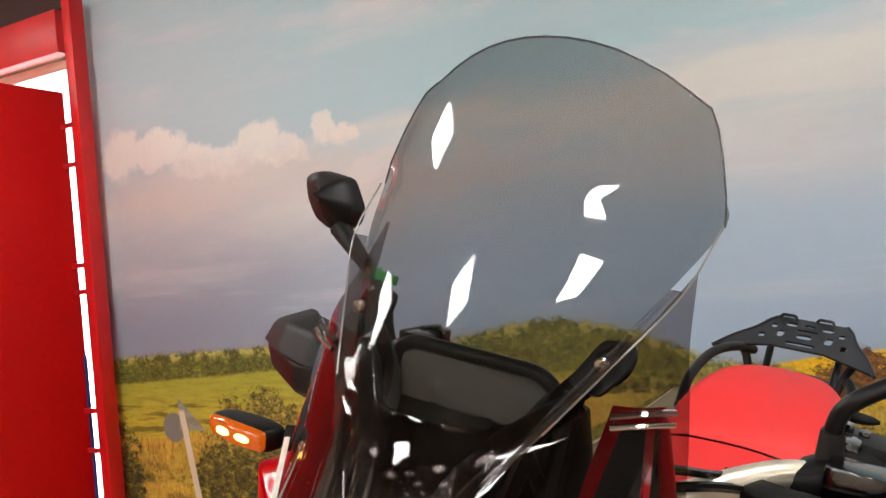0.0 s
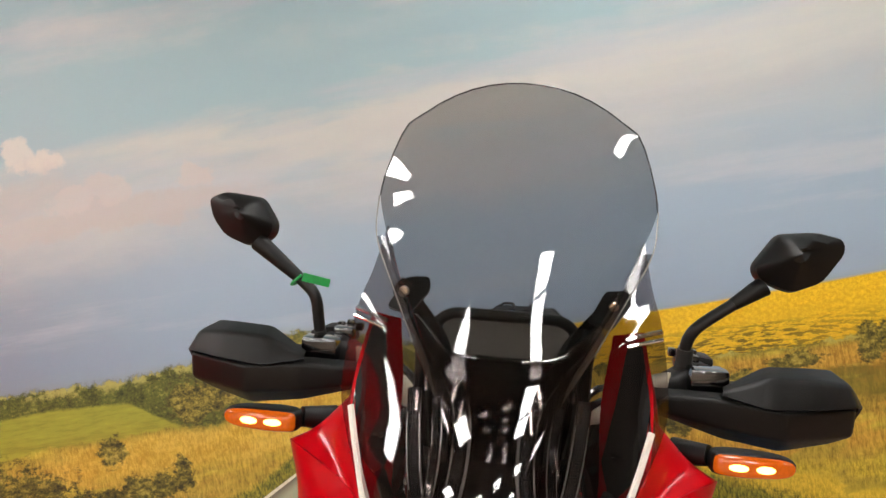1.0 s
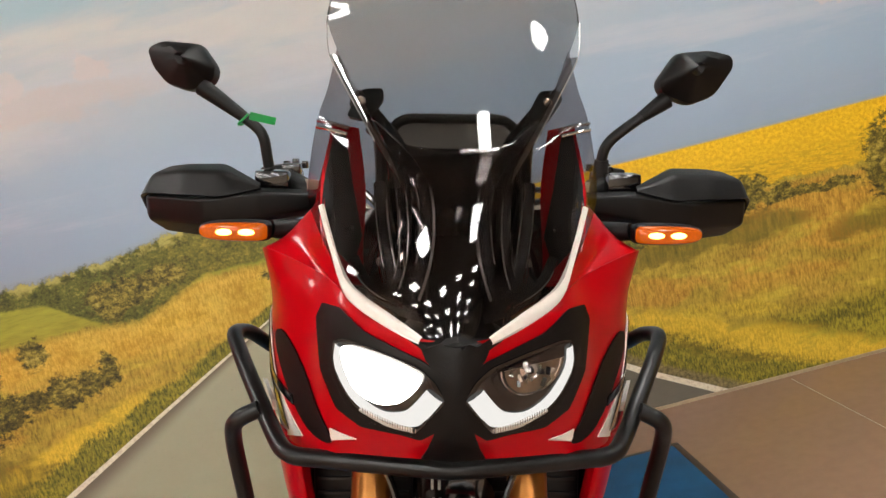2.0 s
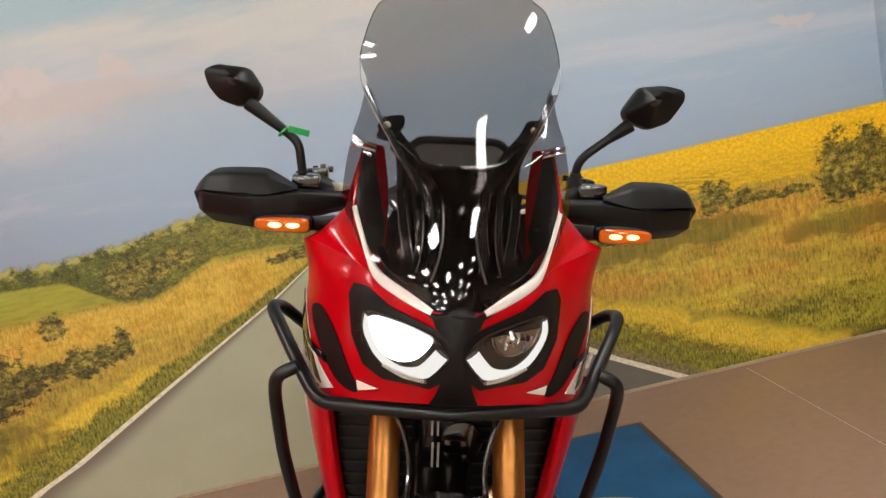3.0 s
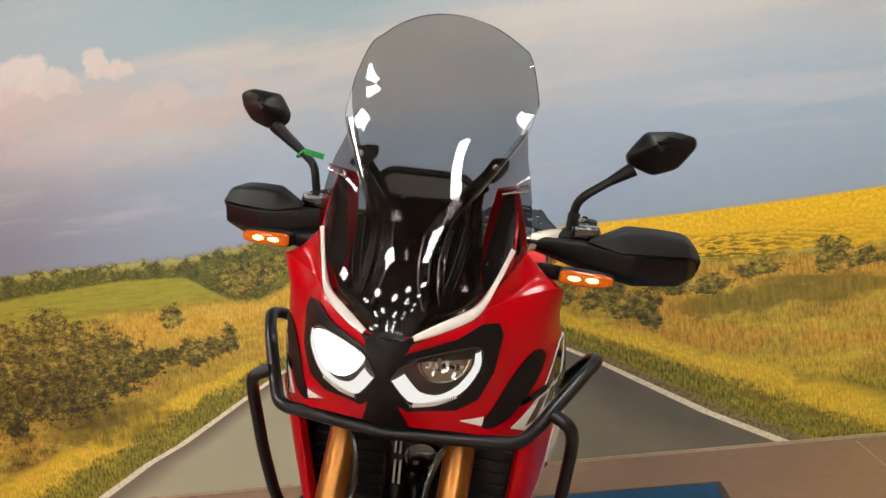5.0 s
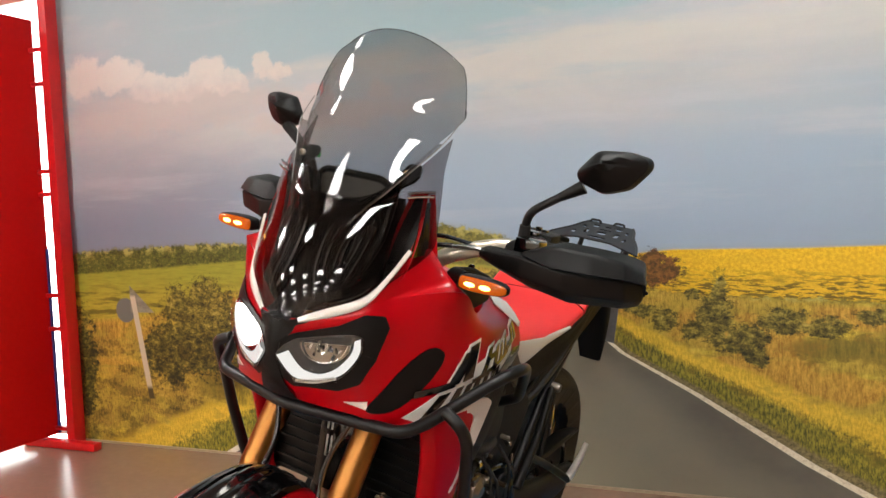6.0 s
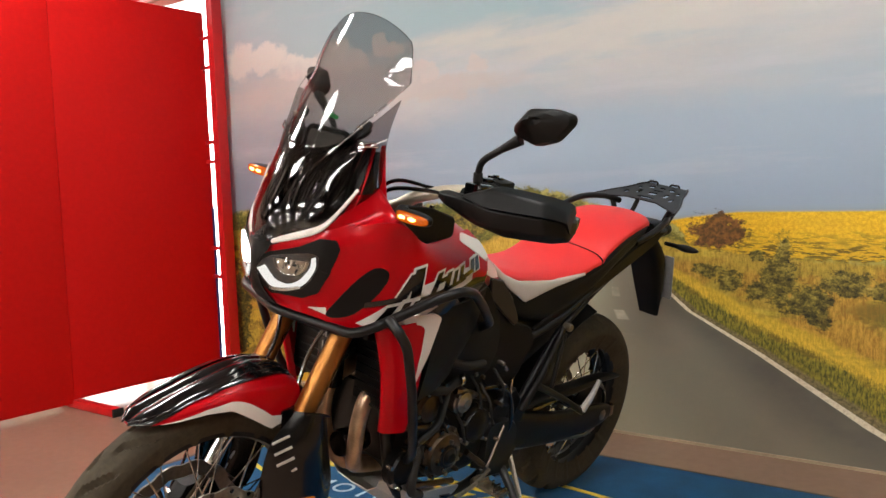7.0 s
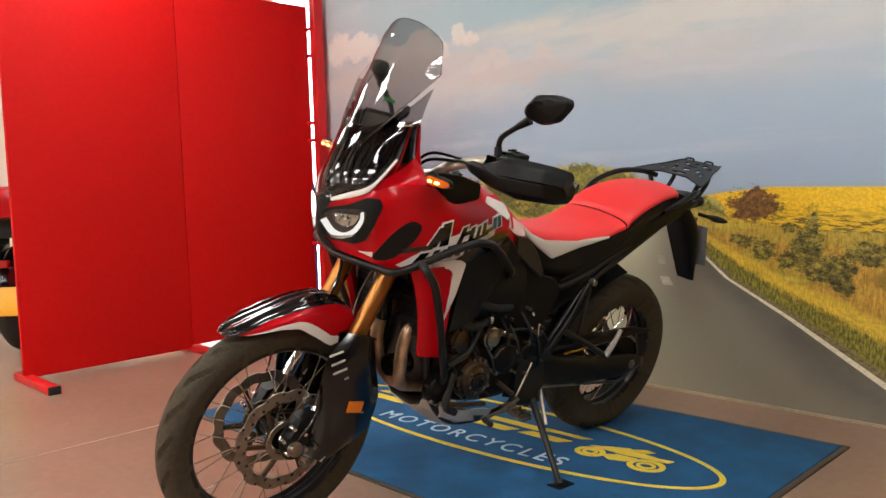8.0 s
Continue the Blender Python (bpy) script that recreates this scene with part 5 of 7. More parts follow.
RAILS = (([(.100, 1.272), (.076, 1.252), (.054, 1.228), (.036, 1.198), (.032, 1.160), (.036, 1.120), (.048, 1.080)], .0100, .0019),
         ([(.088, 1.205), (.084, 1.165), (.078, 1.130), (.070, 1.098)], .0085, .0014),
         ([(.062, 1.200), (.058, 1.160), (.060, 1.120), (.068, 1.088)], .0060, .0009),
         ([(.118, 1.118), (.104, 1.096), (.084, 1.082), (.062, 1.074)], .0065, .0015),
         ([(.122, 1.152), (.140, 1.148), (.156, 1.150)], .0035, .0008))
for s in (1, -1):
    arm = part("screen_bracket", hull([[(.118 * s, -1.186, 1.318), (.130 * s, -1.178, 1.300), (.115 * s, -1.182, 1.283), (.098 * s, -1.188, 1.296)],
                                       [(.098 * s, -1.190, 1.300), (.108 * s, -1.184, 1.282), (.094 * s, -1.188, 1.268), (.083 * s, -1.192, 1.280)],
                                       [(.070 * s, -1.200, 1.262), (.082 * s, -1.196, 1.248), (.070 * s, -1.198, 1.235), (.058 * s, -1.202, 1.248)],
                                       [(.060 * s, -1.225, 1.215), (.072 * s, -1.22, 1.205), (.064 * s, -1.22, 1.19), (.052 * s, -1.225, 1.20)],
                                       [(.055 * s, -1.25, 1.15), (.066 * s, -1.245, 1.145), (.062 * s, -1.245, 1.13), (.050 * s, -1.25, 1.135)]], 24, 12), SATIN, bike, "black screen bracket")
    part("bracket_screw", lathe([(0, -.006), (.0045, -.006), (.006, -.004), (.006, .002), (0, .002)], (.114 * s, -1.197, 1.303), 16, "y"), STEEL, arm)
    part("bracket_arm", tube([(.092 * s, -1.19, 1.275), (.088 * s, -1.195, 1.23), (.086 * s, -1.21, 1.18), (.075 * s, -1.235, 1.13)], .009, 8, 16), SATIN, arm)
    part("bracket_arm", tube([(.066 * s, -1.215, 1.235), (.080 * s, -1.205, 1.20)], .006, 8), SATIN, arm)
    plate = prism(round_outline([(-.022, -.020), (.004, -.026), (.024, .004), (.022, .020), (-.004, .018)], .006), .005, Matrix.Translation((.110 * s, -1.186, 1.300)) @ pose(0, 0, 0, 62, 0, 0))
    part("bracket_plate", plate if s == 1 else plate, SATIN, arm)
    part("screen_ledge", tube([(.168 * s, -1.186, 1.279), (.150 * s, -1.200, 1.276), (.128 * s, -1.208, 1.270)], .0028, 8, 12), ACRYL, glass, "polished edge with drawn highlight line")
    # chrome tube put in for the second bright line on the ledge
    part("screen_ledge", tube([(.169 * s, -1.190, 1.271), (.150 * s, -1.204, 1.268), (.130 * s, -1.211, 1.263)], .0022, 8, 12), CHROME, glass, "polished edge with drawn highlight line")
    for pts, r, edge in RAILS:
        line = spline([Vector((x * s, behind_low(x, z) + .012, z)) for x, z in pts], 36)
        rail = part("screen_rail", tube(line, r, 12), SLICK, bike, "glossy black rail behind the screen")
        # highlights along the glossy rail are modelled as two pale lines
        part("rail_edge", tube([p + Vector((-r * .75 * s, -r * .7, 0)) for p in line], edge, 6), HILITE, rail, "highlight line drawn on the rail")
        part("rail_edge", tube([p + Vector((r * .8 * s, -r * .6, 0)) for p in line[6:30]], edge * .6, 6), HILITE, rail, "highlight line drawn on the rail")

# instruments behind the screen
dash = part("instrument_panel", hull([[(-.075, -1.19, 1.10), (.075, -1.19, 1.10), (.075, -1.12, 1.09), (-.075, -1.12, 1.09)],
                                      [(-.082, -1.185, 1.18), (.082, -1.185, 1.18), (.080, -1.12, 1.17), (-.080, -1.12, 1.17)],
                                      [(-.072, -1.170, 1.255), (.072, -1.170, 1.255), (.070, -1.13, 1.25), (-.070, -1.13, 1.25)]], 12, 24), PLASTIC, bike, "black instrument binnacle")
part("dash_hoop", tube(fillet([(-.084, -1.185, 1.235), (-.076, -1.187, 1.272), (-.060, -1.189, 1.283), (.060, -1.189, 1.283), (.076, -1.187, 1.272), (.084, -1.185, 1.235)], .01), .0065, 10), SATIN, dash)
part("dash_face", box((0, -1.190, 1.258), (.138, .008, .044), .004, (-16, 0, 0)), paint("grey_plastic", lin(112, 104, 96), .5, vary=.1, grain=300), dash, "grey panel")
spine = loft([[(-.030, -1.200, 1.24), (0, -1.206, 1.24), (.030, -1.200, 1.24)], [(-.036, -1.245, 1.16), (0, -1.258, 1.16), (.036, -1.245, 1.16)],
              [(-.030, -1.300, 1.08), (0, -1.318, 1.08), (.030, -1.300, 1.08)], [(-.036, -1.345, 1.040), (0, -1.362, 1.040), (.036, -1.345, 1.040)]], 16, 9, .004)
part("centre_spine", spine, PLASTIC, bike, "matt black centre strip")
inner_cowl = loft([[(.036, -1.240, 1.17), (.07, -1.21, 1.17), (.12, -1.165, 1.17), (.150, -1.14, 1.17)], [(.036, -1.275, 1.11), (.075, -1.25, 1.11), (.12, -1.21, 1.11), (.142, -1.19, 1.11)],
                   [(.03, -1.325, 1.055), (.06, -1.305, 1.06), (.10, -1.275, 1.075), (.12, -1.262, 1.082)]], 12, 12, .003)
pair("inner_cowl", inner_cowl, GLOSS, None, "black inner panel behind the screen")
for s in (1, -1):
    part("inner_duct", tube([(.072 * s, -1.245, 1.145), (.078 * s, -1.26, 1.115), (.066 * s, -1.29, 1.085), (.050 * s, -1.305, 1.075)], .012, 10, 20), GLOSS, bike)
    part("inner_screw", lathe([(0, -.006), (.006, -.006), (.007, .002), (0, .002)], (.085 * s, -1.262, 1.115), 12, "y"), CHROME, bike)
    vis = loft([[(.151 * s, -1.178, 1.276), (.136 * s, -1.184, 1.274), (.118 * s, -1.178, 1.270)], [(.162 * s, -1.206, 1.205), (.134 * s, -1.214, 1.20), (.108 * s, -1.200, 1.195)],
                [(.158 * s, -1.232, 1.135), (.132 * s, -1.235, 1.13), (.110 * s, -1.22, 1.12)], [(.130 * s, -1.262, 1.09), (.118 * s, -1.26, 1.088), (.106 * s, -1.25, 1.085)]], 14, 8, .003)
    vt = BVHTree.FromBMesh(vis)
    vp = part("inner_visor", vis, RED, bike, "red inner cowl with a black inset")
    part("visor_inset", decal([(.147 * s, 1.264), (.158 * s, 1.20), (.150 * s, 1.135), (.122 * s, 1.105), (.113 * s, 1.14), (.122 * s, 1.19), (.134 * s, 1.262)], vt, "y", 1, .003), PLASTIC, vp)

# dark panel between the cowl and the tank
for s in (1, -1):
    part("inner_fairing", side_plate(round_outline([(-1.145, 1.128), (-1.05, 1.045), (-.93, 1.060), (-.930, 1.108), (-1.02, 1.136), (-1.10, 1.145)], .012), .178 * s, .012 * s, .003), PLASTIC, bike, "black inner fairing")

# small chrome slivers behind the lower screen, drawn in for its reflected streaks
rng = random.Random(11)
for k in range(9):
    x, z = .030 + .0065 * k + rng.uniform(-.006, .006), rng.uniform(1.115, 1.225)
    lean, h = rng.uniform(-.25, .45), rng.uniform(.012, .036)
    for s in (1, -1):
        pts = [((x + lean * h * f) * s, behind_low(x + lean * h * f, z + h * f), z + h * f) for f in (0, .5, 1)]
        part("screen_clip", tube(pts, .0012 + .0010 * (k % 3), 6, 8), CHROME, bike)

# indicators
for s in (1, -1):
    stalk = part("indicator", tube([(.20 * s, -1.125, 1.135), (.235 * s, -1.150, 1.140)], [.016, .012], 12), PLASTIC, bike, "amber indicator, lit")
    c = [(0.232, .008, .008), (.238, .016, .0125), (.262, .020, .0140), (.300, .017, .0125), (.318, .010, .0090), (.324, .004, .004)]

    def squarish(dy, k):
        return [[(x * s, dy + d * k * math.copysign(abs(math.cos(q)) ** .6, math.cos(q)), 1.139 + h * k * math.copysign(abs(math.sin(q)) ** .6, math.sin(q))) for q in (2 * math.pi * j / 14 for j in range(14))] for x, d, h in c]
    part("indicator_body", hull(squarish(-1.163, 1.0), 16, 28), PLASTIC, stalk)
    part("indicator_lens", hull([[((p[0] - .28 * s) * .95 + .28 * s, p[1], p[2]) for p in r] for r in squarish(-1.169, .88)], 16, 28), AMBER, stalk, "amber lens")
    for x, k in ((.261, 2.1), (.288, 1.8)):
        bm = bmesh.new()
        bmesh.ops.create_icosphere(bm, subdivisions=3, radius=.0058, matrix=pose(x * s, -1.1850, 1.139, 0, 0, 7 * s) @ Matrix.Diagonal((k, .6, .72, 1)))
        part("bulb", bm, AMBERHOT, stalk, "glowing amber lamp")

# ---- handlebar ----
bar = part("handlebar", tube([(.40, -.84, 1.155), (.27, -.895, 1.170), (.20, -.945, 1.178), (.13, -1.010, 1.152), (.06, -1.03, 1.112), (-.06, -1.03, 1.112), (-.13, -1.010, 1.152), (-.20, -.945, 1.178), (-.27, -.895, 1.170), (-.40, -.84, 1.155)],
                             [.011, .012, .0145, .0155, .0155, .0155, .0155, .0145, .012, .011], 14, 70), CHAMPAGNE, bike, "pale champagne handlebar")
part("bar_clamp", box((0, -1.03, 1.095), (.11, .05, .055), .01), SATIN, bike)
part("top_clamp", box((0, -1.05, 1.04), (.26, .08, .03), .01), SATIN, bike)
for s in (1, -1):
    part("grip", tube([(.285 * s, -.888, 1.163), (.415 * s, -.835, 1.153)], [.017, .016], 16), RUBBER, bar, "black rubber grip")
    part("bar_end", tube([(.415 * s, -.835, 1.153), (.442 * s, -.824, 1.151)], [.017, .014], 14), SATIN, bar)
    sw = part("switch_box", hull([[(.205 * s, -.955, 1.145), (.205 * s, -.90, 1.145), (.205 * s, -.90, 1.185), (.205 * s, -.955, 1.185)],
                                  [(.245 * s, -.945, 1.138), (.245 * s, -.875, 1.138), (.245 * s, -.875, 1.200), (.245 * s, -.945, 1.200)],
                                  [(.282 * s, -.925, 1.145), (.282 * s, -.870, 1.145), (.282 * s, -.870, 1.188), (.282 * s, -.925, 1.188)]], 10, 20), PLASTIC, bar, "black switch box")
    part("switch_cap", box((.250 * s, -.872, 1.200), (.046, .055, .026), .006, (0, 6 * s, 0)), PLASTIC, sw)
    part("clutch_perch", box((.236 * s, -.905, 1.206), (.03, .03, .02), .005), GLOSS, sw)
    for k in range(3):
        part("switch_button", box((.235 * s + .014 * s * (k - 1), -.872, 1.212 + .004 * (k % 2)), (.010, .014, .012), .002), GLOSS, sw)
    part("lever", tube([(.215 * s, -.965, 1.165), (.27 * s, -.965, 1.165), (.34 * s, -.935, 1.160), (.40 * s, -.905, 1.157)], [.008, .008, .006, .007], 10, 20), SATIN, bar)
    res = part("reservoir", box((.255 * s, -.955, 1.190), (.05, .045, .035), .007), GLOSS, bar)
    # knuckle guard: a lower shell and a padded upper deflector, with broadly rounded facets
    def padded(rows, thick):
        bm = grid([[(x * s, y, z) for x, y, z in r] for r in rows])
        bmesh.ops.bevel(bm, geom=[e for e in bm.edges if e.is_manifold], offset=.008, segments=3, affect="EDGES", profile=.5, clamp_overlap=True)
        bmesh.ops.recalc_face_normals(bm, faces=bm.faces)
        bmesh.ops.solidify(bm, geom=bm.faces[:], thickness=thick)
        return bm
    shell = padded([
        [(.150, -.965, 1.176), (.152, -.985, 1.170), (.155, -.985, 1.160), (.160, -.965, 1.150)],
        [(.205, -.985, 1.180), (.205, -1.010, 1.174), (.208, -1.010, 1.150), (.212, -.985, 1.138)],
        [(.265, -.995, 1.182), (.265, -1.024, 1.178), (.268, -1.020, 1.140), (.272, -.985, 1.120)],
        [(.340, -.985, 1.172), (.342, -1.016, 1.166), (.345, -1.006, 1.128), (.348, -.965, 1.105)],
        [(.430, -.935, 1.172), (.438, -.962, 1.167), (.442, -.945, 1.128), (.430, -.900, 1.106)],
        [(.450, -.890, 1.168), (.460, -.902, 1.162), (.461, -.892, 1.128), (.450, -.864, 1.112)],
        [(.446, -.846, 1.166), (.454, -.850, 1.160), (.454, -.848, 1.134), (.446, -.844, 1.122)],
    ], .004)
    hg = part("knuckle_guard", shell, PLASTIC, bar, "matt black plastic knuckle guard", 40)
    cap = padded([
        [(.262, -1.022, 1.184), (.264, -1.012, 1.187), (.268, -.990, 1.189)],
        [(.316, -1.024, 1.171), (.318, -1.008, 1.208), (.322, -.965, 1.216)],
        [(.385, -1.000, 1.172), (.384, -.985, 1.206), (.382, -.935, 1.214)],
        [(.440, -.966, 1.172), (.432, -.955, 1.200), (.425, -.895, 1.208)],
        [(.466, -.908, 1.162), (.457, -.898, 1.182), (.446, -.854, 1.196)],
        [(.463, -.886, 1.136), (.457, -.872, 1.160), (.449, -.850, 1.178)],
    ], .005)
    part("guard_deflector", cap, PLASTIC, hg, "", 40)
    part("guard_screw", lathe([(0, -.004), (.006, -.004), (.006, .002), (0, .002)], (.165 * s, -1.000, 1.132), 12, "y"), CHROME, hg)
    # mirror
    stem_pts = [(.228, -.925, 1.185), (.229, -.932, 1.238), (.241, -.936, 1.259), (.285, -.930, 1.292), (.324, -.922, 1.320)] if s == 1 else \
               [(-.262, -.925, 1.180), (-.268, -.932, 1.222), (-.272, -.936, 1.262), (-.298, -.934, 1.284), (-.364, -.922, 1.332)]
    stem = part("mirror", tube(fillet(stem_pts, .02), .0082, 12), SATIN, bar, "black rear-view mirror on a bent stem")
    part("mirror_boot", tube([stem_pts[0], (stem_pts[1][0], stem_pts[1][1], stem_pts[1][2] - .012)], [.0125, .0105], 12), RUBBER, stem)
    part("mirror_neck", tube([stem_pts[-2], stem_pts[-1]], [.0085, .014], 12), PLASTIC, stem)
    # shell: a rounded pointed hexagon, bulging forward
    mo = [(.306, 1.345), (.338, 1.392), (.390, 1.398), (.429, 1.391), (.432, 1.372), (.402, 1.328), (.360, 1.311), (.313, 1.327)] if s == 1 else \
         [(.453, 1.392), (.427, 1.403), (.366, 1.397), (.340, 1.359), (.346, 1.337), (.383, 1.323), (.422, 1.336), (.444, 1.362)]
    mo = round_outline(mo, .010, 3)
    cx = sum(p[0] for p in mo) / len(mo)
    cz = sum(p[1] for p in mo) / len(mo)
    rings = []
    px, pz = cx - .012, cz + .012
    for f, dy in ((1.0, .012), (1.0, -.002), (.95, -.014), (.62, -.030), (.25, -.042), (.04, -.045)):
        rings.append([(s * (px * (1 - f) + x * f), -.905 + dy + (x - .372) * .25, pz * (1 - f) + z * f) for x, z in mo])
    bm = grid(rings, True)
    bm.verts.ensure_lookup_table()
    bm.faces.new([bm.verts[5 * len(mo) + i] for i in range(len(mo))])
    part("mirror_shell", bm, PLASTIC, stem, "black mirror housing", 28)
    bm = bmesh.new()
    bm.faces.new([bm.verts.new((s * (cx + (x - cx) * .96), -.897 + (x - .372) * .25, cz + (z - cz) * .96)) for x, z in mo])
    part("mirror_glass", bm, MIRROR, stem, "mirror glass")
for ob in (bar, *bar.children_recursive):
    for v in ob.data.vertices:
        v.co.x *= 1.045
tape = part("green_tag", box((-.284, -.945, 1.284), (.040, .003, .012), .001, (0, 12, 20)), GREEN, bike, "green tape tag on a mirror stem")
part("tie", tube([(-.305, -.948, 1.290), (-.320, -.946, 1.276), (-.318, -.926, 1.276), (-.303, -.926, 1.290)], .002, 6, 16), GREEN, tape)
part("clutch_cable", tube([(.20, -.97, 1.165), (.15, -1.02, 1.17), (.10, -1.08, 1.16), (.09, -1.12, 1.10), (.08, -1.1, 1.0)], .005, 8, 30), GLOSS, bike)
part("brake_line", tube([(-.20, -.98, 1.175), (-.14, -1.04, 1.19), (-.09, -1.10, 1.15), (-.07, -1.12, 1.05)], .005, 8, 30), GLOSS, bike)
part("brake_line", tube([(.16, -.99, 1.175), (.11, -1.07, 1.185), (.06, -1.11, 1.13)], .0045, 8, 24), GLOSS, bike)

# ---- tank, seat and rear ----
FRAMEGREY = paint("grey_cast_cover", lin(58, 52, 46), .4, metal=.4, vary=.15, grain=90)
def tank_sec(y, pts):
    half = [(x, y, z) for x, z in pts]
    return [(-x, yy, z) for x, yy, z in half[:0:-1]] + half


tank_bm = loft([
    tank_sec(-1.03, [(0, 1.075), (.06, 1.072), (.11, 1.06), (.15, 1.03), (.17, .98)]),
    tank_sec(-.94, [(0, 1.098), (.07, 1.09), (.125, 1.072), (.175, 1.03), (.195, .975)]),
    tank_sec(-.84, [(0, 1.090), (.07, 1.08), (.128, 1.055), (.180, 1.005), (.200, .95)]),
    tank_sec(-.73, [(0, 1.035), (.065, 1.026), (.115, 1.00), (.148, .95), (.152, .90)]),
    tank_sec(-.64, [(0, .965), (.055, .960), (.095, .94), (.118, .905), (.120, .87)]),
    tank_sec(-.56, [(0, .918), (.045, .914), (.070, .90), (.085, .875), (.088, .84)]),
], 30, 33, .003)
tree_t = BVHTree.FromBMesh(tank_bm)
tree_tc = BVHTree.FromBMesh(join(tank_bm.copy(), cowl_l.copy()))
tank = part("fuel_tank", tank_bm, RED, bike, "red fuel tank with white stripes")
stripe_rows = []
for k in range(27):
    y = -.905 + .262 * k / 26
    hi = float(np.interp(y, [-.905, -.880, -.80, -.745, -.70, -.643], [1.052, 1.063, 1.032, .992, .966, .945]))
    lo = float(np.interp(y, [-.905, -.825, -.765, -.735, -.69, -.643], [1.047, .992, .952, .934, .916, .908]))
    row = []
    for j in range(7):
        z = hi + (lo - hi) * j / 6
        hit = tree_tc.ray_cast(Vector((1, y, z)), Vector((-1, 0, 0)))[0] or tree_tc.find_nearest(Vector((.16, y, z)))[0]
        row.append(hit + Vector((.0045, 0, .002)))
    stripe_rows.append(row)
pair("tank_stripe", loft(stripe_rows, 40, 9, .002), WHITE, tank, "white stripe")
for s in (1, -1):
    bm = decal([(-.757, .956), (-.747, .948), (-.738, .985), (-.748, .990)], tree_t, "x", 1, .008)
    part("tank_mark", bm if s == 1 else flip(bm), RED, tank)
part("filler_cap", lathe([(0, .016), (.03, .016), (.036, .010), (.036, -.01), (0, -.01)], (0, -.90, 1.095), 32, "z"), SATIN, tank)

SEAT = [(-.650, .105, .945, .86), (-.565, .112, .915, .80), (-.47, .122, .898, .755), (-.36, .128, .892, .745), (-.24, .142, .908, .785), (-.14, .150, .942, .838), (-.05, .148, .985, .888),
        (.05, .138, 1.018, .930), (.15, .120, 1.034, .968), (.235, .085, 1.024, .985)]


def seat_ring(y, hw, top, bot):
    pts = [(-hw * .72, top - .006), (0, top), (hw * .72, top - .006), (hw, top - .032), (hw * 1.0, (top + bot) / 2), (hw * .9, bot), (0, bot - .005), (-hw * .9, bot), (-hw, (top + bot) / 2), (-hw, top - .032)]
    return [(x, y, z) for x, z in pts]


seat_bm = hull([seat_ring(*r) for r in SEAT], 40, 40)
seat = part("seat", seat_bm, SEATBLACK, bike, "red-topped seat with black sides and white piping panels")


def seat_top(y, hw, top, lift, k=1.0):
    return [(-hw * 1.012, y, top - .032 + lift), (-hw * .98, y, top - .018 + lift), (-hw * .72, y, top - .004 + lift), (0, y, top + .003 + lift), (hw * .72, y, top - .004 + lift),
            (hw * .98, y, top - .018 + lift), (hw * 1.012, y, top - .032 + lift)]


def seat_at(y):
    ys = [r[0] for r in SEAT]
    return [float(np.interp(y, ys, [r[k] for r in SEAT])) for k in (1, 2)]


front_rows = [seat_top(y, *seat_at(y), lift) for y, lift in ((-.645, .001), (-.58, .003), (-.50, .003), (-.42, .004), (-.33, .004), (-.25, .004), (-.18, .004), (-.155, .002))]
part("rider_seat", loft(front_rows, 24, 31, -.004), SEATRED, seat, "red vinyl rider's seat")
rear_rows = [seat_top(y, *seat_at(y), lift) for y, lift in ((-.145, .002), (-.125, .016), (-.05, .018), (.04, .012), (.12, .008), (.19, .006), (.225, .002))]
part("passenger_seat", loft(rear_rows, 24, 31, -.004), SEATRED, seat, "red vinyl passenger seat")
panel_rows = []
for k in range(25):
    y = -.655 + .42 * k / 24
    hi = float(np.interp(y, [-.655, -.60, -.54, -.396, -.235], [.944, .906, .883, .872, .884]))
    lo = float(np.interp(y, [-.655, -.57, -.50, -.381, -.235], [.930, .866, .822, .850, .880]))
    w = seat_at(y)[0] + .008
    panel_rows.append([(w - .003, y, hi + .004), (w, y, hi), (w + .001, y, (hi + lo) / 2), (w, y, lo), (w - .003, y, lo - .003)])
pair("seat_panel", loft(panel_rows, 40, 9, .004), WHITE, seat, "white side panel")

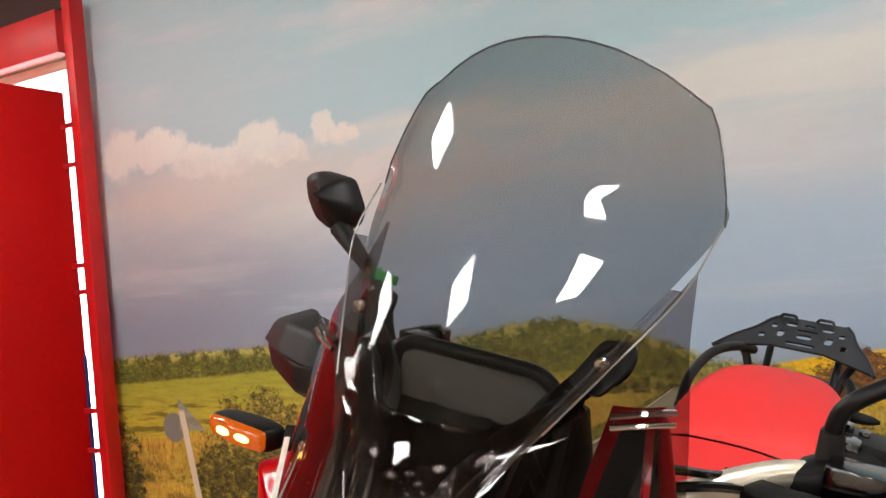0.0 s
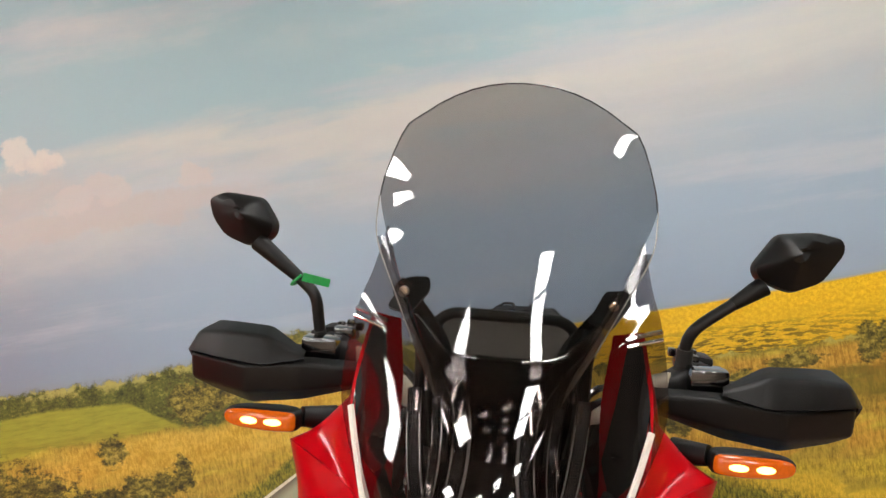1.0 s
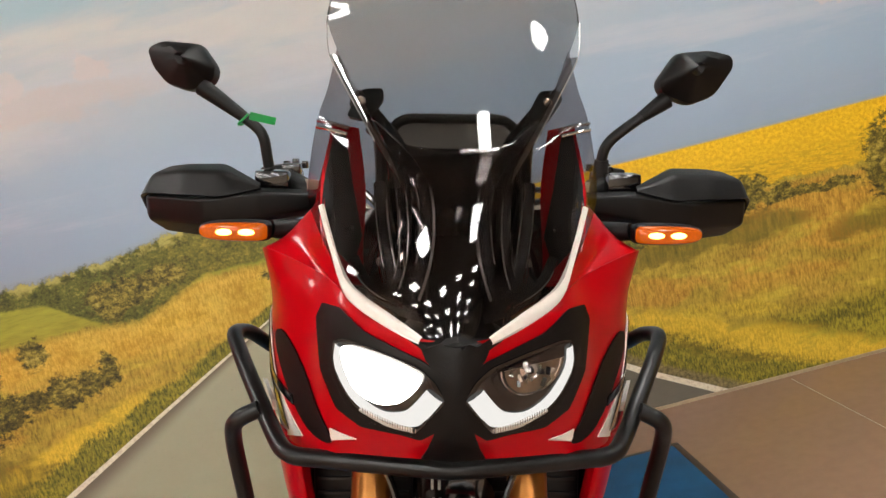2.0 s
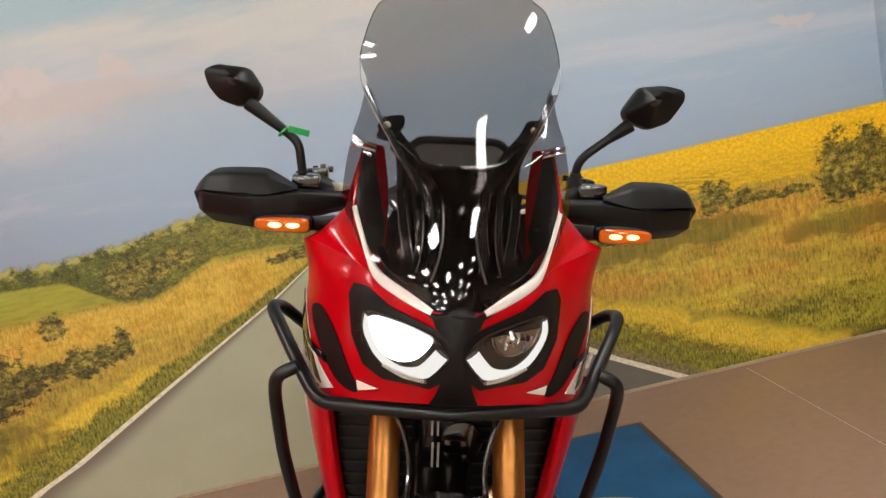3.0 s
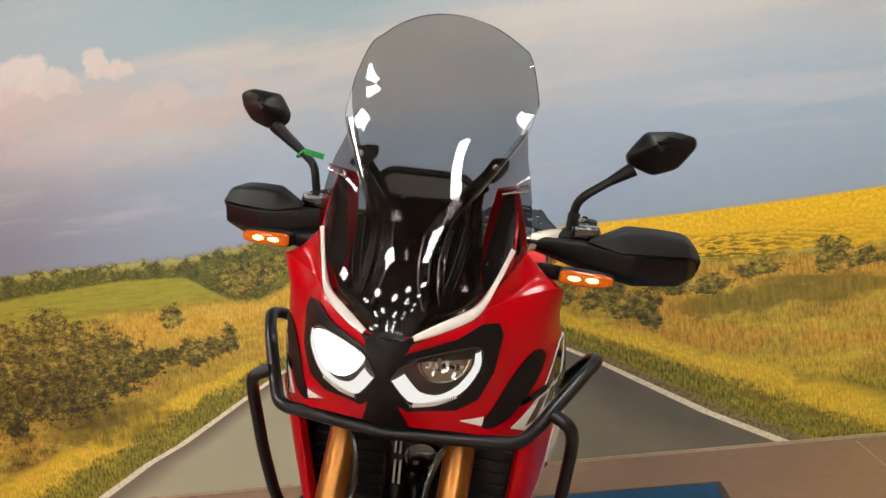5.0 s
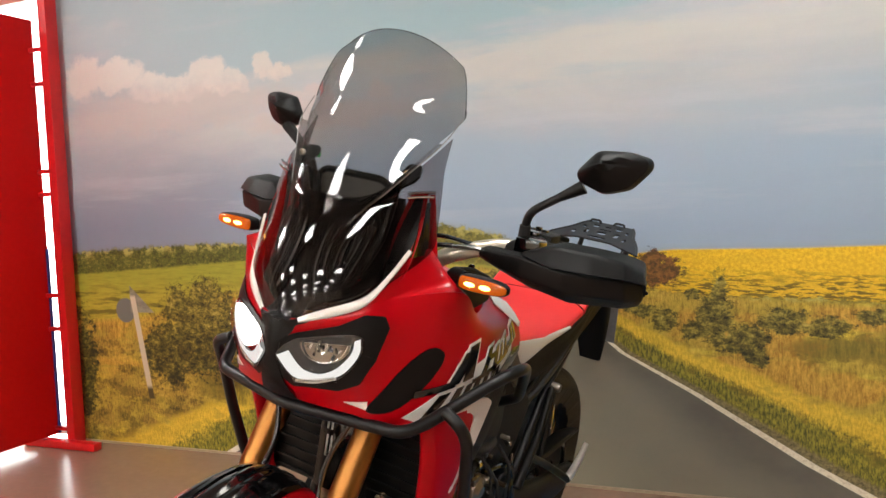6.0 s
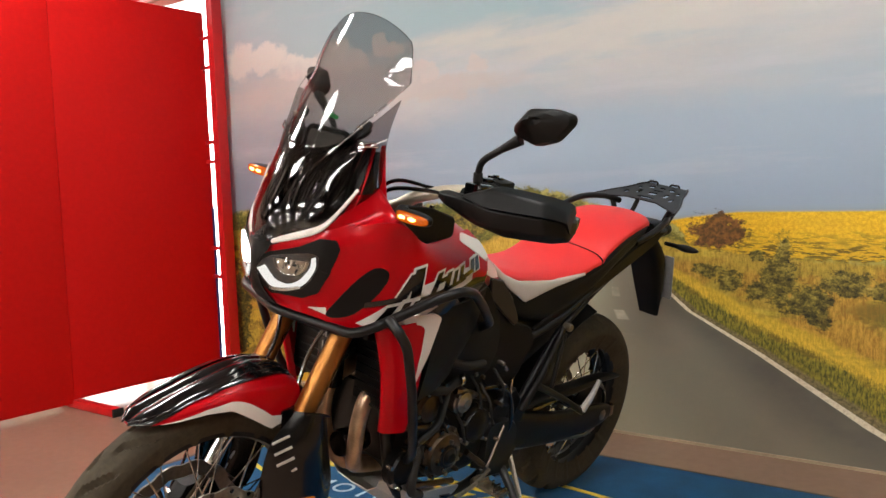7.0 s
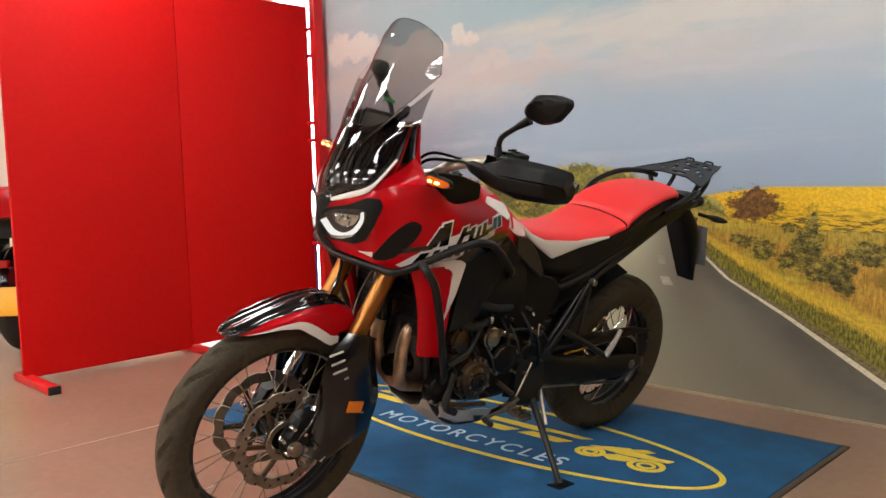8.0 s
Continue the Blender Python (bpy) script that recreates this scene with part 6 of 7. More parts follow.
for s in (1, -1):
    part("side_cover", side_plate(round_outline([(-.72, .90), (-.66, .905), (-.59, .83), (-.545, .77), (-.47, .745), (-.44, .70), (-.50, .60), (-.56, .555), (-.66, .60), (-.70, .70)], .02), .122 * s, .022 * s, .005), PLASTIC, bike, "matt black side cover")
    part("frame_cover", side_plate(round_outline([(-.715, .925), (-.660, .912), (-.605, .855), (-.562, .785), (-.575, .768), (-.640, .815), (-.705, .865)], .008), .150 * s, .010 * s, .003), FRAMEGREY, bike, "dark grey frame cover")
    part("tail_panel", side_plate([(-.44, .73), (-.12, .845), (.06, .925), (.24, .985), (.30, .985), (.22, .93), (.0, .845), (-.2, .775), (-.42, .70)], .118 * s, .012 * s, .005), PLASTIC, bike, "black tail panel")
    part("subframe_tube", tube([(.13 * s, -.62, .72), (.13 * s, -.40, .715), (.12 * s, -.10, .82), (.10 * s, .25, .945), (.09 * s, .36, .97)], .012, 10, 20), SATIN, bike)
    part("subframe_tube", tube([(.14 * s, -.50, .47), (.13 * s, -.30, .70), (.12 * s, -.12, .80)], .011, 10), SATIN, bike)
    peg = part("passenger_bracket", tube([(.15 * s, -.305, .718), (.165 * s, -.40, .60), (.165 * s, -.49, .49)], [.010, .012, .014], 10, 14), DARK, bike, "grey passenger footrest bracket")
    part("bracket_bolt", lathe([(0, .015), (.011, .015), (.013, .010), (.013, -.01), (0, -.01)], (.158 * s, -.297, .722), 16), STEEL, peg)
    part("bracket_strut", tube([(.165 * s, -.43, .56), (.185 * s, -.33, .51), (.225 * s, -.235, .45)], .011, 10, 12), SATIN, peg)
    part("bracket_strut", tube([(.162 * s, -.31, .705), (.165 * s, -.345, .50)], .007, 8), SATIN, peg)
    part("passenger_footrest", tube([(.225 * s, -.235, .455), (.240 * s, -.220, .505), (.250 * s, -.205, .560)], [.012, .010, .007], 10, 10), ALU, peg, "folded metal footrest")
    rail = [(-.150, -.06, .970), (-.158, .02, 1.02), (-.150, .14, 1.055), (-.125, .25, 1.06), (-.10, .33, 1.045)] if s == -1 else [(.128, .09, .955), (.140, .17, .985), (.130, .27, 1.015), (.10, .34, 1.02)]
    part("grab_rail", tube(rail, .011, 12, 30), SATIN, bike, "black grab rail")
    part("rear_indicator", hull([[(x * s, .465 + d * math.cos(q), .905 + h * math.sin(q)) for q in (2 * math.pi * k / 8 for k in range(8))] for x, d, h in ((.05, .008, .008), (.10, .010, .009), (.13, .022, .014), (.165, .018, .011), (.185, .006, .004))], 12, 16), PLASTIC, bike, "dark rear indicator")

# luggage rack: a slotted plate on stays, with tie-down loops
def plate_with_slots(outline, slots, depth, m):
    bm = bmesh.new()
    edges = []
    for loop in [outline] + slots:
        vs = [bm.verts.new((x, y, 0)) for x, y in loop]
        edges += [bm.edges.new((vs[i], vs[(i + 1) % len(vs)])) for i in range(len(vs))]
    bmesh.ops.triangle_fill(bm, edges=edges, use_beauty=True, use_dissolve=False)
    bmesh.ops.recalc_face_normals(bm, faces=bm.faces)
    ext = bmesh.ops.extrude_face_region(bm, geom=bm.faces[:])
    bmesh.ops.translate(bm, vec=(0, 0, depth), verts=[v for v in ext["geom"] if isinstance(v, bmesh.types.BMVert)])
    bmesh.ops.transform(bm, matrix=m, verts=bm.verts)
    return bm


def slot(x, y, w, h, n=10):
    return [(x + w / 2 * math.copysign(abs(math.cos(q)) ** .6, math.cos(q)), y + h / 2 * math.copysign(abs(math.sin(q)) ** .6, math.sin(q))) for q in (2 * math.pi * (k + .5) / n for k in range(n))]


slots = [slot(0, .335, .07, .02), slot(-.055, .385, .018, .045), slot(.055, .385, .018, .045), slot(0, .385, .035, .03), slot(-.042, .455, .026, .026), slot(.042, .455, .026, .026), slot(0, .46, .026, .016),
         slot(.078, .43, .014, .026), slot(-.078, .43, .014, .026), slot(.0, .425, .05, .012), slot(.092, .355, .016, .03), slot(-.092, .355, .016, .03)]
rack = part("luggage_rack", plate_with_slots([(-.175, .235), (-.16, .25), (-.06, .305), (.06, .305), (.16, .25), (.175, .235), (.150, .32), (.115, .40), (.098, .46), (.08, .50), (-.08, .50), (-.098, .46), (-.115, .40), (-.150, .32)],
                                            slots, .005, Matrix(((1, 0, 0, 0), (0, 1, 0, 0), (0, .22, 1, 1.000), (0, 0, 0, 1)))), SATIN, bike, "black slotted steel luggage rack")
for x, y, w in ((-.058, .482, .045), (.028, .492, .045)):
    r = [(x - w / 2, y, 1.105), (x - w / 2 + .006, y + .008, 1.122), (x + w / 2 - .006, y + .008, 1.122), (x + w / 2, y, 1.108)]
    part("tie_loop", tube(fillet(r, .006), .004, 8), SATIN, rack)
for s in (1, -1):
    part("rack_rim", tube([(.174 * s, .236, 1.056), (.149 * s, .32, 1.074), (.114 * s, .40, 1.092), (.097 * s, .46, 1.106), (.08 * s, .50, 1.114)], .0045, 8, 24), SATIN, rack)
    part("rack_stay", tube([(.13 * s, .30, 1.066), (.11 * s, .31, 1.03), (.09 * s, .30, .96)], .010, 10, 12), SATIN, rack)
    part("rack_stay", tube([(.08 * s, .44, 1.09), (.08 * s, .42, 1.03), (.075 * s, .34, .94)], .009, 10, 12), SATIN, rack)
part("tail_lamp", hull([[(-.05, .34, .93), (.05, .34, .93), (.05, .34, .985), (-.05, .34, .985)], [(-.06, .44, .94), (.06, .44, .94), (.06, .44, .985), (-.06, .44, .985)], [(-.04, .475, .95), (.04, .475, .95), (.04, .475, .975), (-.04, .475, .975)]], 8, 16), PLASTIC, bike, "dark tail lamp housing")
flap = part("rear_mudguard", hull([[(-.045, .33, .93), (.045, .33, .93), (.045, .40, .93), (-.045, .40, .93)], [(-.055, .40, .84), (.055, .40, .84), (.055, .47, .85), (-.055, .47, .85)],
                                   [(-.050, .47, .72), (.050, .47, .72), (.050, .505, .73), (-.050, .505, .73)], [(-.035, .53, .60), (.035, .53, .60), (.035, .545, .605), (-.035, .545, .605)]], 16, 16), PLASTIC, bike, "black rear mudguard")
part("number_plate", box((0, .525, .765), (.16, .005, .18), .002, (14, 0, 0)), paint("grey_plate", lin(150, 150, 150), .5), flap, "blank grey back of a plate")
part("plate_light", box((0, .50, .87), (.04, .03, .02), .004), GLOSS, flap)

# silencer on the far side, swinging arm, chain
can = part("silencer", tube([(-.185, -.30, .545), (-.20, -.20, .585), (-.205, .05, .67), (-.20, .33, .765), (-.198, .38, .78)], [.035, .055, .062, .062, .045], 24, 30), STEEL, bike, "steel silencer")
part("silencer_shield", tube([(-.235, -.10, .64), (-.235, .10, .71), (-.235, .28, .77)], .036, 14, 12), SATIN, can)
part("exhaust_link", tube([(-.06, -.50, .33), (-.13, -.46, .40), (-.18, -.36, .51), (-.19, -.28, .56)], .024, 14, 20), HEADER, bike)
arm_secs = lambda s: [[(.10 * s, -.52, .37), (.145 * s, -.52, .37), (.145 * s, -.52, .47), (.10 * s, -.52, .47)], [(.095 * s, -.36, .33), (.145 * s, -.36, .33), (.145 * s, -.36, .425), (.095 * s, -.36, .425)],
                      [(.105 * s, -.16, .305), (.145 * s, -.16, .305), (.145 * s, -.16, .385), (.105 * s, -.16, .385)], [(.108 * s, .03, .295), (.140 * s, .03, .295), (.140 * s, .03, .365), (.108 * s, .03, .365)],
                      [(.11 * s, .115, .31), (.136 * s, .115, .31), (.136 * s, .115, .35), (.11 * s, .115, .35)]]
for s in (1, -1):
    sa = part("swinging_arm", hull(arm_secs(s), 22, 20), DARK, bike, "dark cast swinging arm")
    part("chain_adjuster", box((.124 * s, .13, .33), (.026, .03, .045), .006), STEEL, sa)
part("arm_bridge", box((0, -.40, .385), (.22, .09, .09), .02), DARK, bike)
chain_pts = []
for k in range(80):
    f = k / 80
    # upper run, rear sprocket, lower run, front sprocket
    if f < .36:
        g = f / .36
        p = (.086, -.56 + g * .615, .405 + g * .028)
    elif f < .5:
        q = math.pi / 2 - (f - .36) / .14 * math.pi
        p = (.086, RA.y + .1 * math.cos(q), RA.z + .1 * math.sin(q))
    elif f < .86:
        g = (f - .5) / .36
        p = (.086, .055 - g * .615, .233 + g * .095)
    else:
        q = -math.pi / 2 - (f - .86) / .14 * math.pi
        p = (.086, -.56 + .038 * math.cos(q), .366 + .038 * math.sin(q))
    chain_pts.append(p)
chain = part("drive_chain", tube(chain_pts + [chain_pts[0]], .0075, 6, caps=False, flat=.8), STEEL, bike, "oiled steel drive chain")
part("chain_guard", hull([[(.075, -.42, .455), (.125, -.42, .455), (.125, -.42, .475), (.075, -.42, .475)], [(.075, -.15, .445), (.122, -.15, .445), (.122, -.15, .468), (.075, -.15, .468)],
                          [(.078, .06, .448), (.118, .06, .448), (.118, .06, .466), (.078, .06, .466)], [(.085, .19, .437), (.108, .19, .437), (.108, .19, .446), (.085, .19, .446)]], 16, 12), PLASTIC, bike, "black chain guard")
part("rear_hugger", loft([[(-.07, -.31, .44), (0, -.33, .455), (.07, -.31, .44)], [(-.08, -.25, .56), (0, -.28, .58), (.08, -.25, .56)], [(-.08, -.12, .66), (0, -.13, .685), (.08, -.12, .66)], [(-.07, .02, .70), (0, .02, .72), (.07, .02, .70)]], 14, 9, .003), PLASTIC, bike)
part("shock_absorber", tube([(0, -.44, .42), (0, -.36, .72)], .035, 16), DARK, bike)
for k in range(7):
    z = .48 + .03 * k
    part("shock_coil", lathe([(.040, -.006), (.046, 0), (.040, .006), (.034, 0), (.040, -.006)], (0, -.425 + .027 * k, z), 20, "z"), SATIN, bike)

# ---- engine ----
engine = part("engine", hull([[(-.11, -.985, .45), (.11, -.985, .45), (.11, -.985, .60), (-.11, -.985, .60)], [(-.12, -.90, .38), (.12, -.90, .38), (.12, -.90, .62), (-.12, -.90, .62)],
                              [(-.125, -.70, .34), (.125, -.70, .34), (.125, -.70, .60), (-.125, -.70, .60)], [(-.11, -.52, .35), (.11, -.52, .35), (.11, -.52, .54), (-.11, -.52, .54)]], 16, 28), DARK, bike, "dark parallel-twin engine with bronze covers")
part("cylinder_block", hull([[(-.13, -.97, .60), (.13, -.97, .60), (.13, -.78, .58), (-.13, -.78, .58)], [(-.125, -.98, .72), (.125, -.98, .72), (.125, -.80, .72), (-.125, -.80, .72)],
                             [(-.12, -.98, .86), (.12, -.98, .86), (.12, -.83, .88), (-.12, -.83, .88)]], 12, 28), DARK, engine)
for k in range(7):
    part("cooling_rib", box((0, -.88, .61 + .022 * k), (.272, .21, .006), .002), SATIN, engine)


def round_cover(x, y, z, r, material, bolts, bulge=.02):
    cov = part("engine_cover", lathe([(0, bulge), (r * .35, bulge * .96), (r * .55, bulge * .6), (r * .8, bulge * .5), (r * .86, bulge * .15), (r, .0), (r * 1.02, -.02), (0, -.02)], (x, y, z), 40), material, engine, "bronze-grey round engine cover")
    for k in range(bolts):
        q = 2 * math.pi * k / bolts + .3
        part("cover_bolt", lathe([(0, .012), (.006, .012), (.007, .008), (.007, -.006), (0, -.006)], (x - .002, y + r * .95 * math.cos(q), z + r * .95 * math.sin(q)), 8), STEEL, cov)
    return cov


round_cover(.172, -.835, .455, .072, BRONZE, 8, .030)
round_cover(.188, -.835, .455, .040, DARK, 6, .022)
rng = random.Random(5)
for k in range(26):
    y, z = rng.uniform(-.97, -.58), rng.uniform(.37, .68)
    part("engine_bolt", lathe([(0, .010), (.005, .010), (.0065, .007), (.0065, -.02), (0, -.02)], (.160 + rng.uniform(-.012, .014), y, z), 8), (STEEL, CHROME, BRONZE)[k % 3], engine)
for k in range(7):
    y, z = -.96 + .055 * k, rng.uniform(.50, .66)
    part("engine_cable", tube([(.15, y, z + .06), (.178, y + .02, z + .01), (.172, y + .05, z - .05), (.155, y + .09, z - .06 - .03 * rng.random())], .0045, 6, 16), RUBBER, engine)
round_cover(.160, -.97, .445, .052, DARK, 5, .024)
round_cover(.165, -.70, .50, .06, DARK, 5, .022)
round_cover(.160, -.90, .595, .045, BRONZE, 4, .02)
round_cover(.165, -.77, .585, .036, STEEL, 3, .02)
round_cover(-.18, -.84, .45, .10, DARK, 8, .03)
part("sprocket_cover", hull([[(.125, -.64, .33), (.125, -.50, .34), (.125, -.49, .46), (.125, -.63, .48)], [(.165, -.63, .34), (.165, -.51, .35), (.165, -.50, .45), (.165, -.62, .47)]], 6, 20), SATIN, engine)
for a, b in (((.155, -.99, .56), (.17, -.88, .54)), ((.16, -.80, .62), (.165, -.66, .57)), ((.16, -.93, .38), (.16, -.76, .345)), ((.165, -.72, .42), (.17, -.64, .36))):
    part("case_rib", tube([a, b], .009, 8), BRONZE, engine)
for pts in ([(.15, -1.0, .70), (.175, -.93, .66), (.17, -.85, .64), (.16, -.78, .66)], [(.14, -.98, .76), (.175, -.90, .74), (.18, -.80, .70), (.16, -.70, .68)], [(.165, -.92, .50), (.19, -.96, .40), (.17, -.90, .35)]):
    part("coolant_hose", tube(pts, .013, 10, 20), RUBBER, engine)
for y in (-.935, -.80):
    part("hose_clip", lathe([(.013, -.006), (.0155, -.006), (.0155, .006), (.013, .006), (.013, -.006)], (.17, y, .655 + (y + .8) * -.08), 12, "y"), CHROME, engine)
part("oil_filter", lathe([(0, -.06), (.032, -.06), (.036, -.05), (.036, .02), (0, .02)], (.05, -1.04, .50), 28, "y"), GLOSS, engine)

for s in (1, -1):
    path = [(.086, -.985, .665), (.096, -1.060, .640), (.100, -1.084, .585), (.094, -1.082, .520), (.080, -1.068, .460), (.058, -1.03, .425), (.045, -.92, .395), (.03, -.78, .36)] if s == 1 else \
           [(-.030, -.985, .675), (-.028, -1.070, .645), (-.026, -1.094, .585), (-.018, -1.090, .520), (.004, -1.078, .465), (.032, -1.05, .432), (.03, -.95, .40), (.0, -.80, .36)]
    h = part("exhaust_header", tube(path, .0205, 16, 50), HEADER, bike, "heat-tinted exhaust header")
    part("header_flange", lathe([(.0, -.01), (.036, -.01), (.036, .006), (0, .006)], (path[0][0], -.995, path[0][2]), 16, "y"), STEEL, h)
    part("down_tube", tube([(.05 * s, -1.02, .88), (.085 * s, -1.01, .70), (.115 * s, -1.00, .52), (.125 * s, -.96, .38), (.12 * s, -.85, .285), (.12 * s, -.62, .28), (.125 * s, -.52, .36)], .014, 12, 40), SATIN, bike, "black frame down tube")
    part("frame_spar", tube([(.05 * s, -1.06, .98), (.11 * s, -.95, .92), (.112 * s, -.75, .80), (.112 * s, -.60, .66), (.125 * s, -.53, .52), (.135 * s, -.52, .36)], [.02, .02, .021, .021, .022, .022], 12, 36), SATIN, bike, "black frame spar")
    part("pivot_plate", side_plate([(-.60, .52), (-.50, .56), (-.44, .48), (-.45, .36), (-.50, .28), (-.58, .29), (-.61, .38)], .128 * s, .020 * s, .005), SATIN, bike)
    fr = part("footrest", box((.215 * s, -.655, .315), (.11, .045, .016), .005), STEEL, bike, "serrated steel footrest")
    part("footrest_bracket", tube([(.145 * s, -.56, .36), (.155 * s, -.62, .335), (.17 * s, -.65, .318)], .010, 8, 10), SATIN, fr)
    for k in range(5):
        part("footrest_tooth", box((.17 * s + .022 * s * k, -.655, .327), (.006, .043, .008), .001), STEEL, fr)
lever = part("gear_lever", tube([(.165, -.60, .33), (.185, -.68, .32), (.20, -.78, .315), (.225, -.80, .317)], .006, 8, 16), STEEL, bike, "steel gear lever")
part("lever_rubber", tube([(.205, -.795, .317), (.245, -.80, .317)], .010, 10), RUBBER, lever)
part("gear_rod", tube([(.17, -.62, .345), (.165, -.56, .46)], .004, 8), STEEL, bike)
part("cable_sheath", tube([(.15, -.70, .60), (.168, -.58, .58), (.165, -.53, .47), (.15, -.55, .38)], .006, 8, 20), GLOSS, bike)
part("steel_strap", tube([(.155, -.545, .60), (.158, -.54, .52)], .005, 8), CHROME, bike)

skid_rows = []
for y, w, zt, zb in ((-.985, .100, .385, .335), (-.93, .150, .360, .292), (-.86, .166, .345, .258), (-.76, .164, .330, .242), (-.70, .140, .300, .250)):
    skid_rows.append([(-w, y, zt), (-w * .92, y, (zt + zb) / 2), (-w * .60, y, zb), (0, y, zb - .004), (w * .60, y, zb), (w * .92, y, (zt + zb) / 2), (w, y, zt)])
skid_bm = grid(skid_rows)
bmesh.ops.recalc_face_normals(skid_bm, faces=skid_bm.faces)
bmesh.ops.solidify(skid_bm, geom=skid_bm.faces[:], thickness=.004)
skid = part("skid_plate", skid_bm, ALU, bike, "brushed aluminium skid plate", 12)
part("skid_hole", side_plate([(-.80, .310), (-.755, .300), (-.79, .288)], .150, .012), GLOSS, skid)

stand = part("side_stand", tube([(.135, -.50, .30), (.20, -.515, .245), (.30, -.535, .15), (.365, -.552, .095)], [.014, .013, .012, .011], 12, 16), SATIN, bike, "black side stand, folded out")
part("stand_foot", box((.372, -.552, .092), (.06, .075, .012), .004, (0, -13.3, 0)), SATIN, stand)
part("stand_spring", tube([(.14, -.47, .33), (.22, -.50, .235)], .008, 8), STEEL, stand)
part("stand_bracket", side_plate([(-.55, .34), (-.46, .34), (-.46, .28), (-.53, .27)], .118, .024, .004), SATIN, stand)

# dark bodywork between the tank, the engine and the seat
part("air_box", hull([[(-.13, -1.0, .72), (.13, -1.0, .72), (.13, -1.0, .93), (-.13, -1.0, .93)], [(-.15, -.85, .66), (.15, -.85, .66), (.16, -.85, .95), (-.16, -.85, .95)],
                      [(-.125, -.68, .58), (.125, -.68, .58), (.13, -.68, .90), (-.13, -.68, .90)], [(-.09, -.50, .56), (.09, -.50, .56), (.09, -.50, .80), (-.09, -.50, .80)]], 16, 28), PLASTIC, bike, "black inner bodywork")
part("battery_box", hull([[(-.08, -.55, .56), (.08, -.55, .56), (.08, -.55, .80), (-.08, -.55, .80)], [(-.09, -.40, .60), (.09, -.40, .60), (.09, -.40, .76), (-.09, -.40, .76)], [(-.07, -.10, .72), (.07, -.10, .72), (.07, -.10, .85), (-.07, -.10, .85)],
                          [(-.06, .2, .86), (.06, .2, .86), (.06, .2, .96), (-.06, .2, .96)]], 14, 24), PLASTIC, bike)

for ob in list(bike.children_recursive):
    if ob.children and ob.parent is not bike:
        ob.parent = bike

# ---- second motorcycle, parked behind the red screens ----
other = thing("motorcycle", pose(-3.95, 1.03, 0, 0, 0, 225), "black motorcycle with a blank yellow number plate behind red boards", "motorcycle")
YPLATE = paint("yellow_plate", lin(236, 176, 20), .4, vary=.05)
for yy in (0.0, -1.55):
    c = Vector((0, yy, .31))
    w = part("rear_wheel" if yy == 0 else "front_wheel", lathe([(.19, -.05), (.20, -.06), (.215, -.06), (.205, .0), (.215, .06), (.20, .06), (.19, .05), (.19, -.05)], c, 48), STEEL, other)
    part("tyre", tyre_mesh(c, .31, .15, 120, .005, 24), RUBBER, w, "black tyre", 60)
    for k in range(5):
        q = 2 * math.pi * k / 5
        part("wheel_spoke", tube([(0, yy + .03 * math.cos(q), .31 + .03 * math.sin(q)), (0, yy + .20 * math.cos(q), .31 + .20 * math.sin(q))], .014, 8), SATIN, w)
    part("hub", lathe([(0, -.07), (.045, -.07), (.045, .07), (0, .07)], c, 24), STEEL, w)
part("rear_mudguard", loft([[(-.09, -.2, .62), (0, -.2, .66), (.09, -.2, .62)], [(-.09, .1, .66), (0, .1, .70), (.09, .1, .66)], [(-.085, .27, .52), (0, .30, .55), (.085, .27, .52)], [(-.08, .30, .40), (0, .335, .40), (.08, .30, .40)]], 16, 9, .004), GLOSS, other)
part("number_plate", box((0, .345, .37), (.24, .006, .18), .003, (12, 0, 0)), YPLATE, other, "blank yellow plate")
part("tail_lamp", box((0, .31, .60), (.12, .05, .05), .012), paint("red_lens", lin(150, 10, 14), .15), other, "red tail lamp")
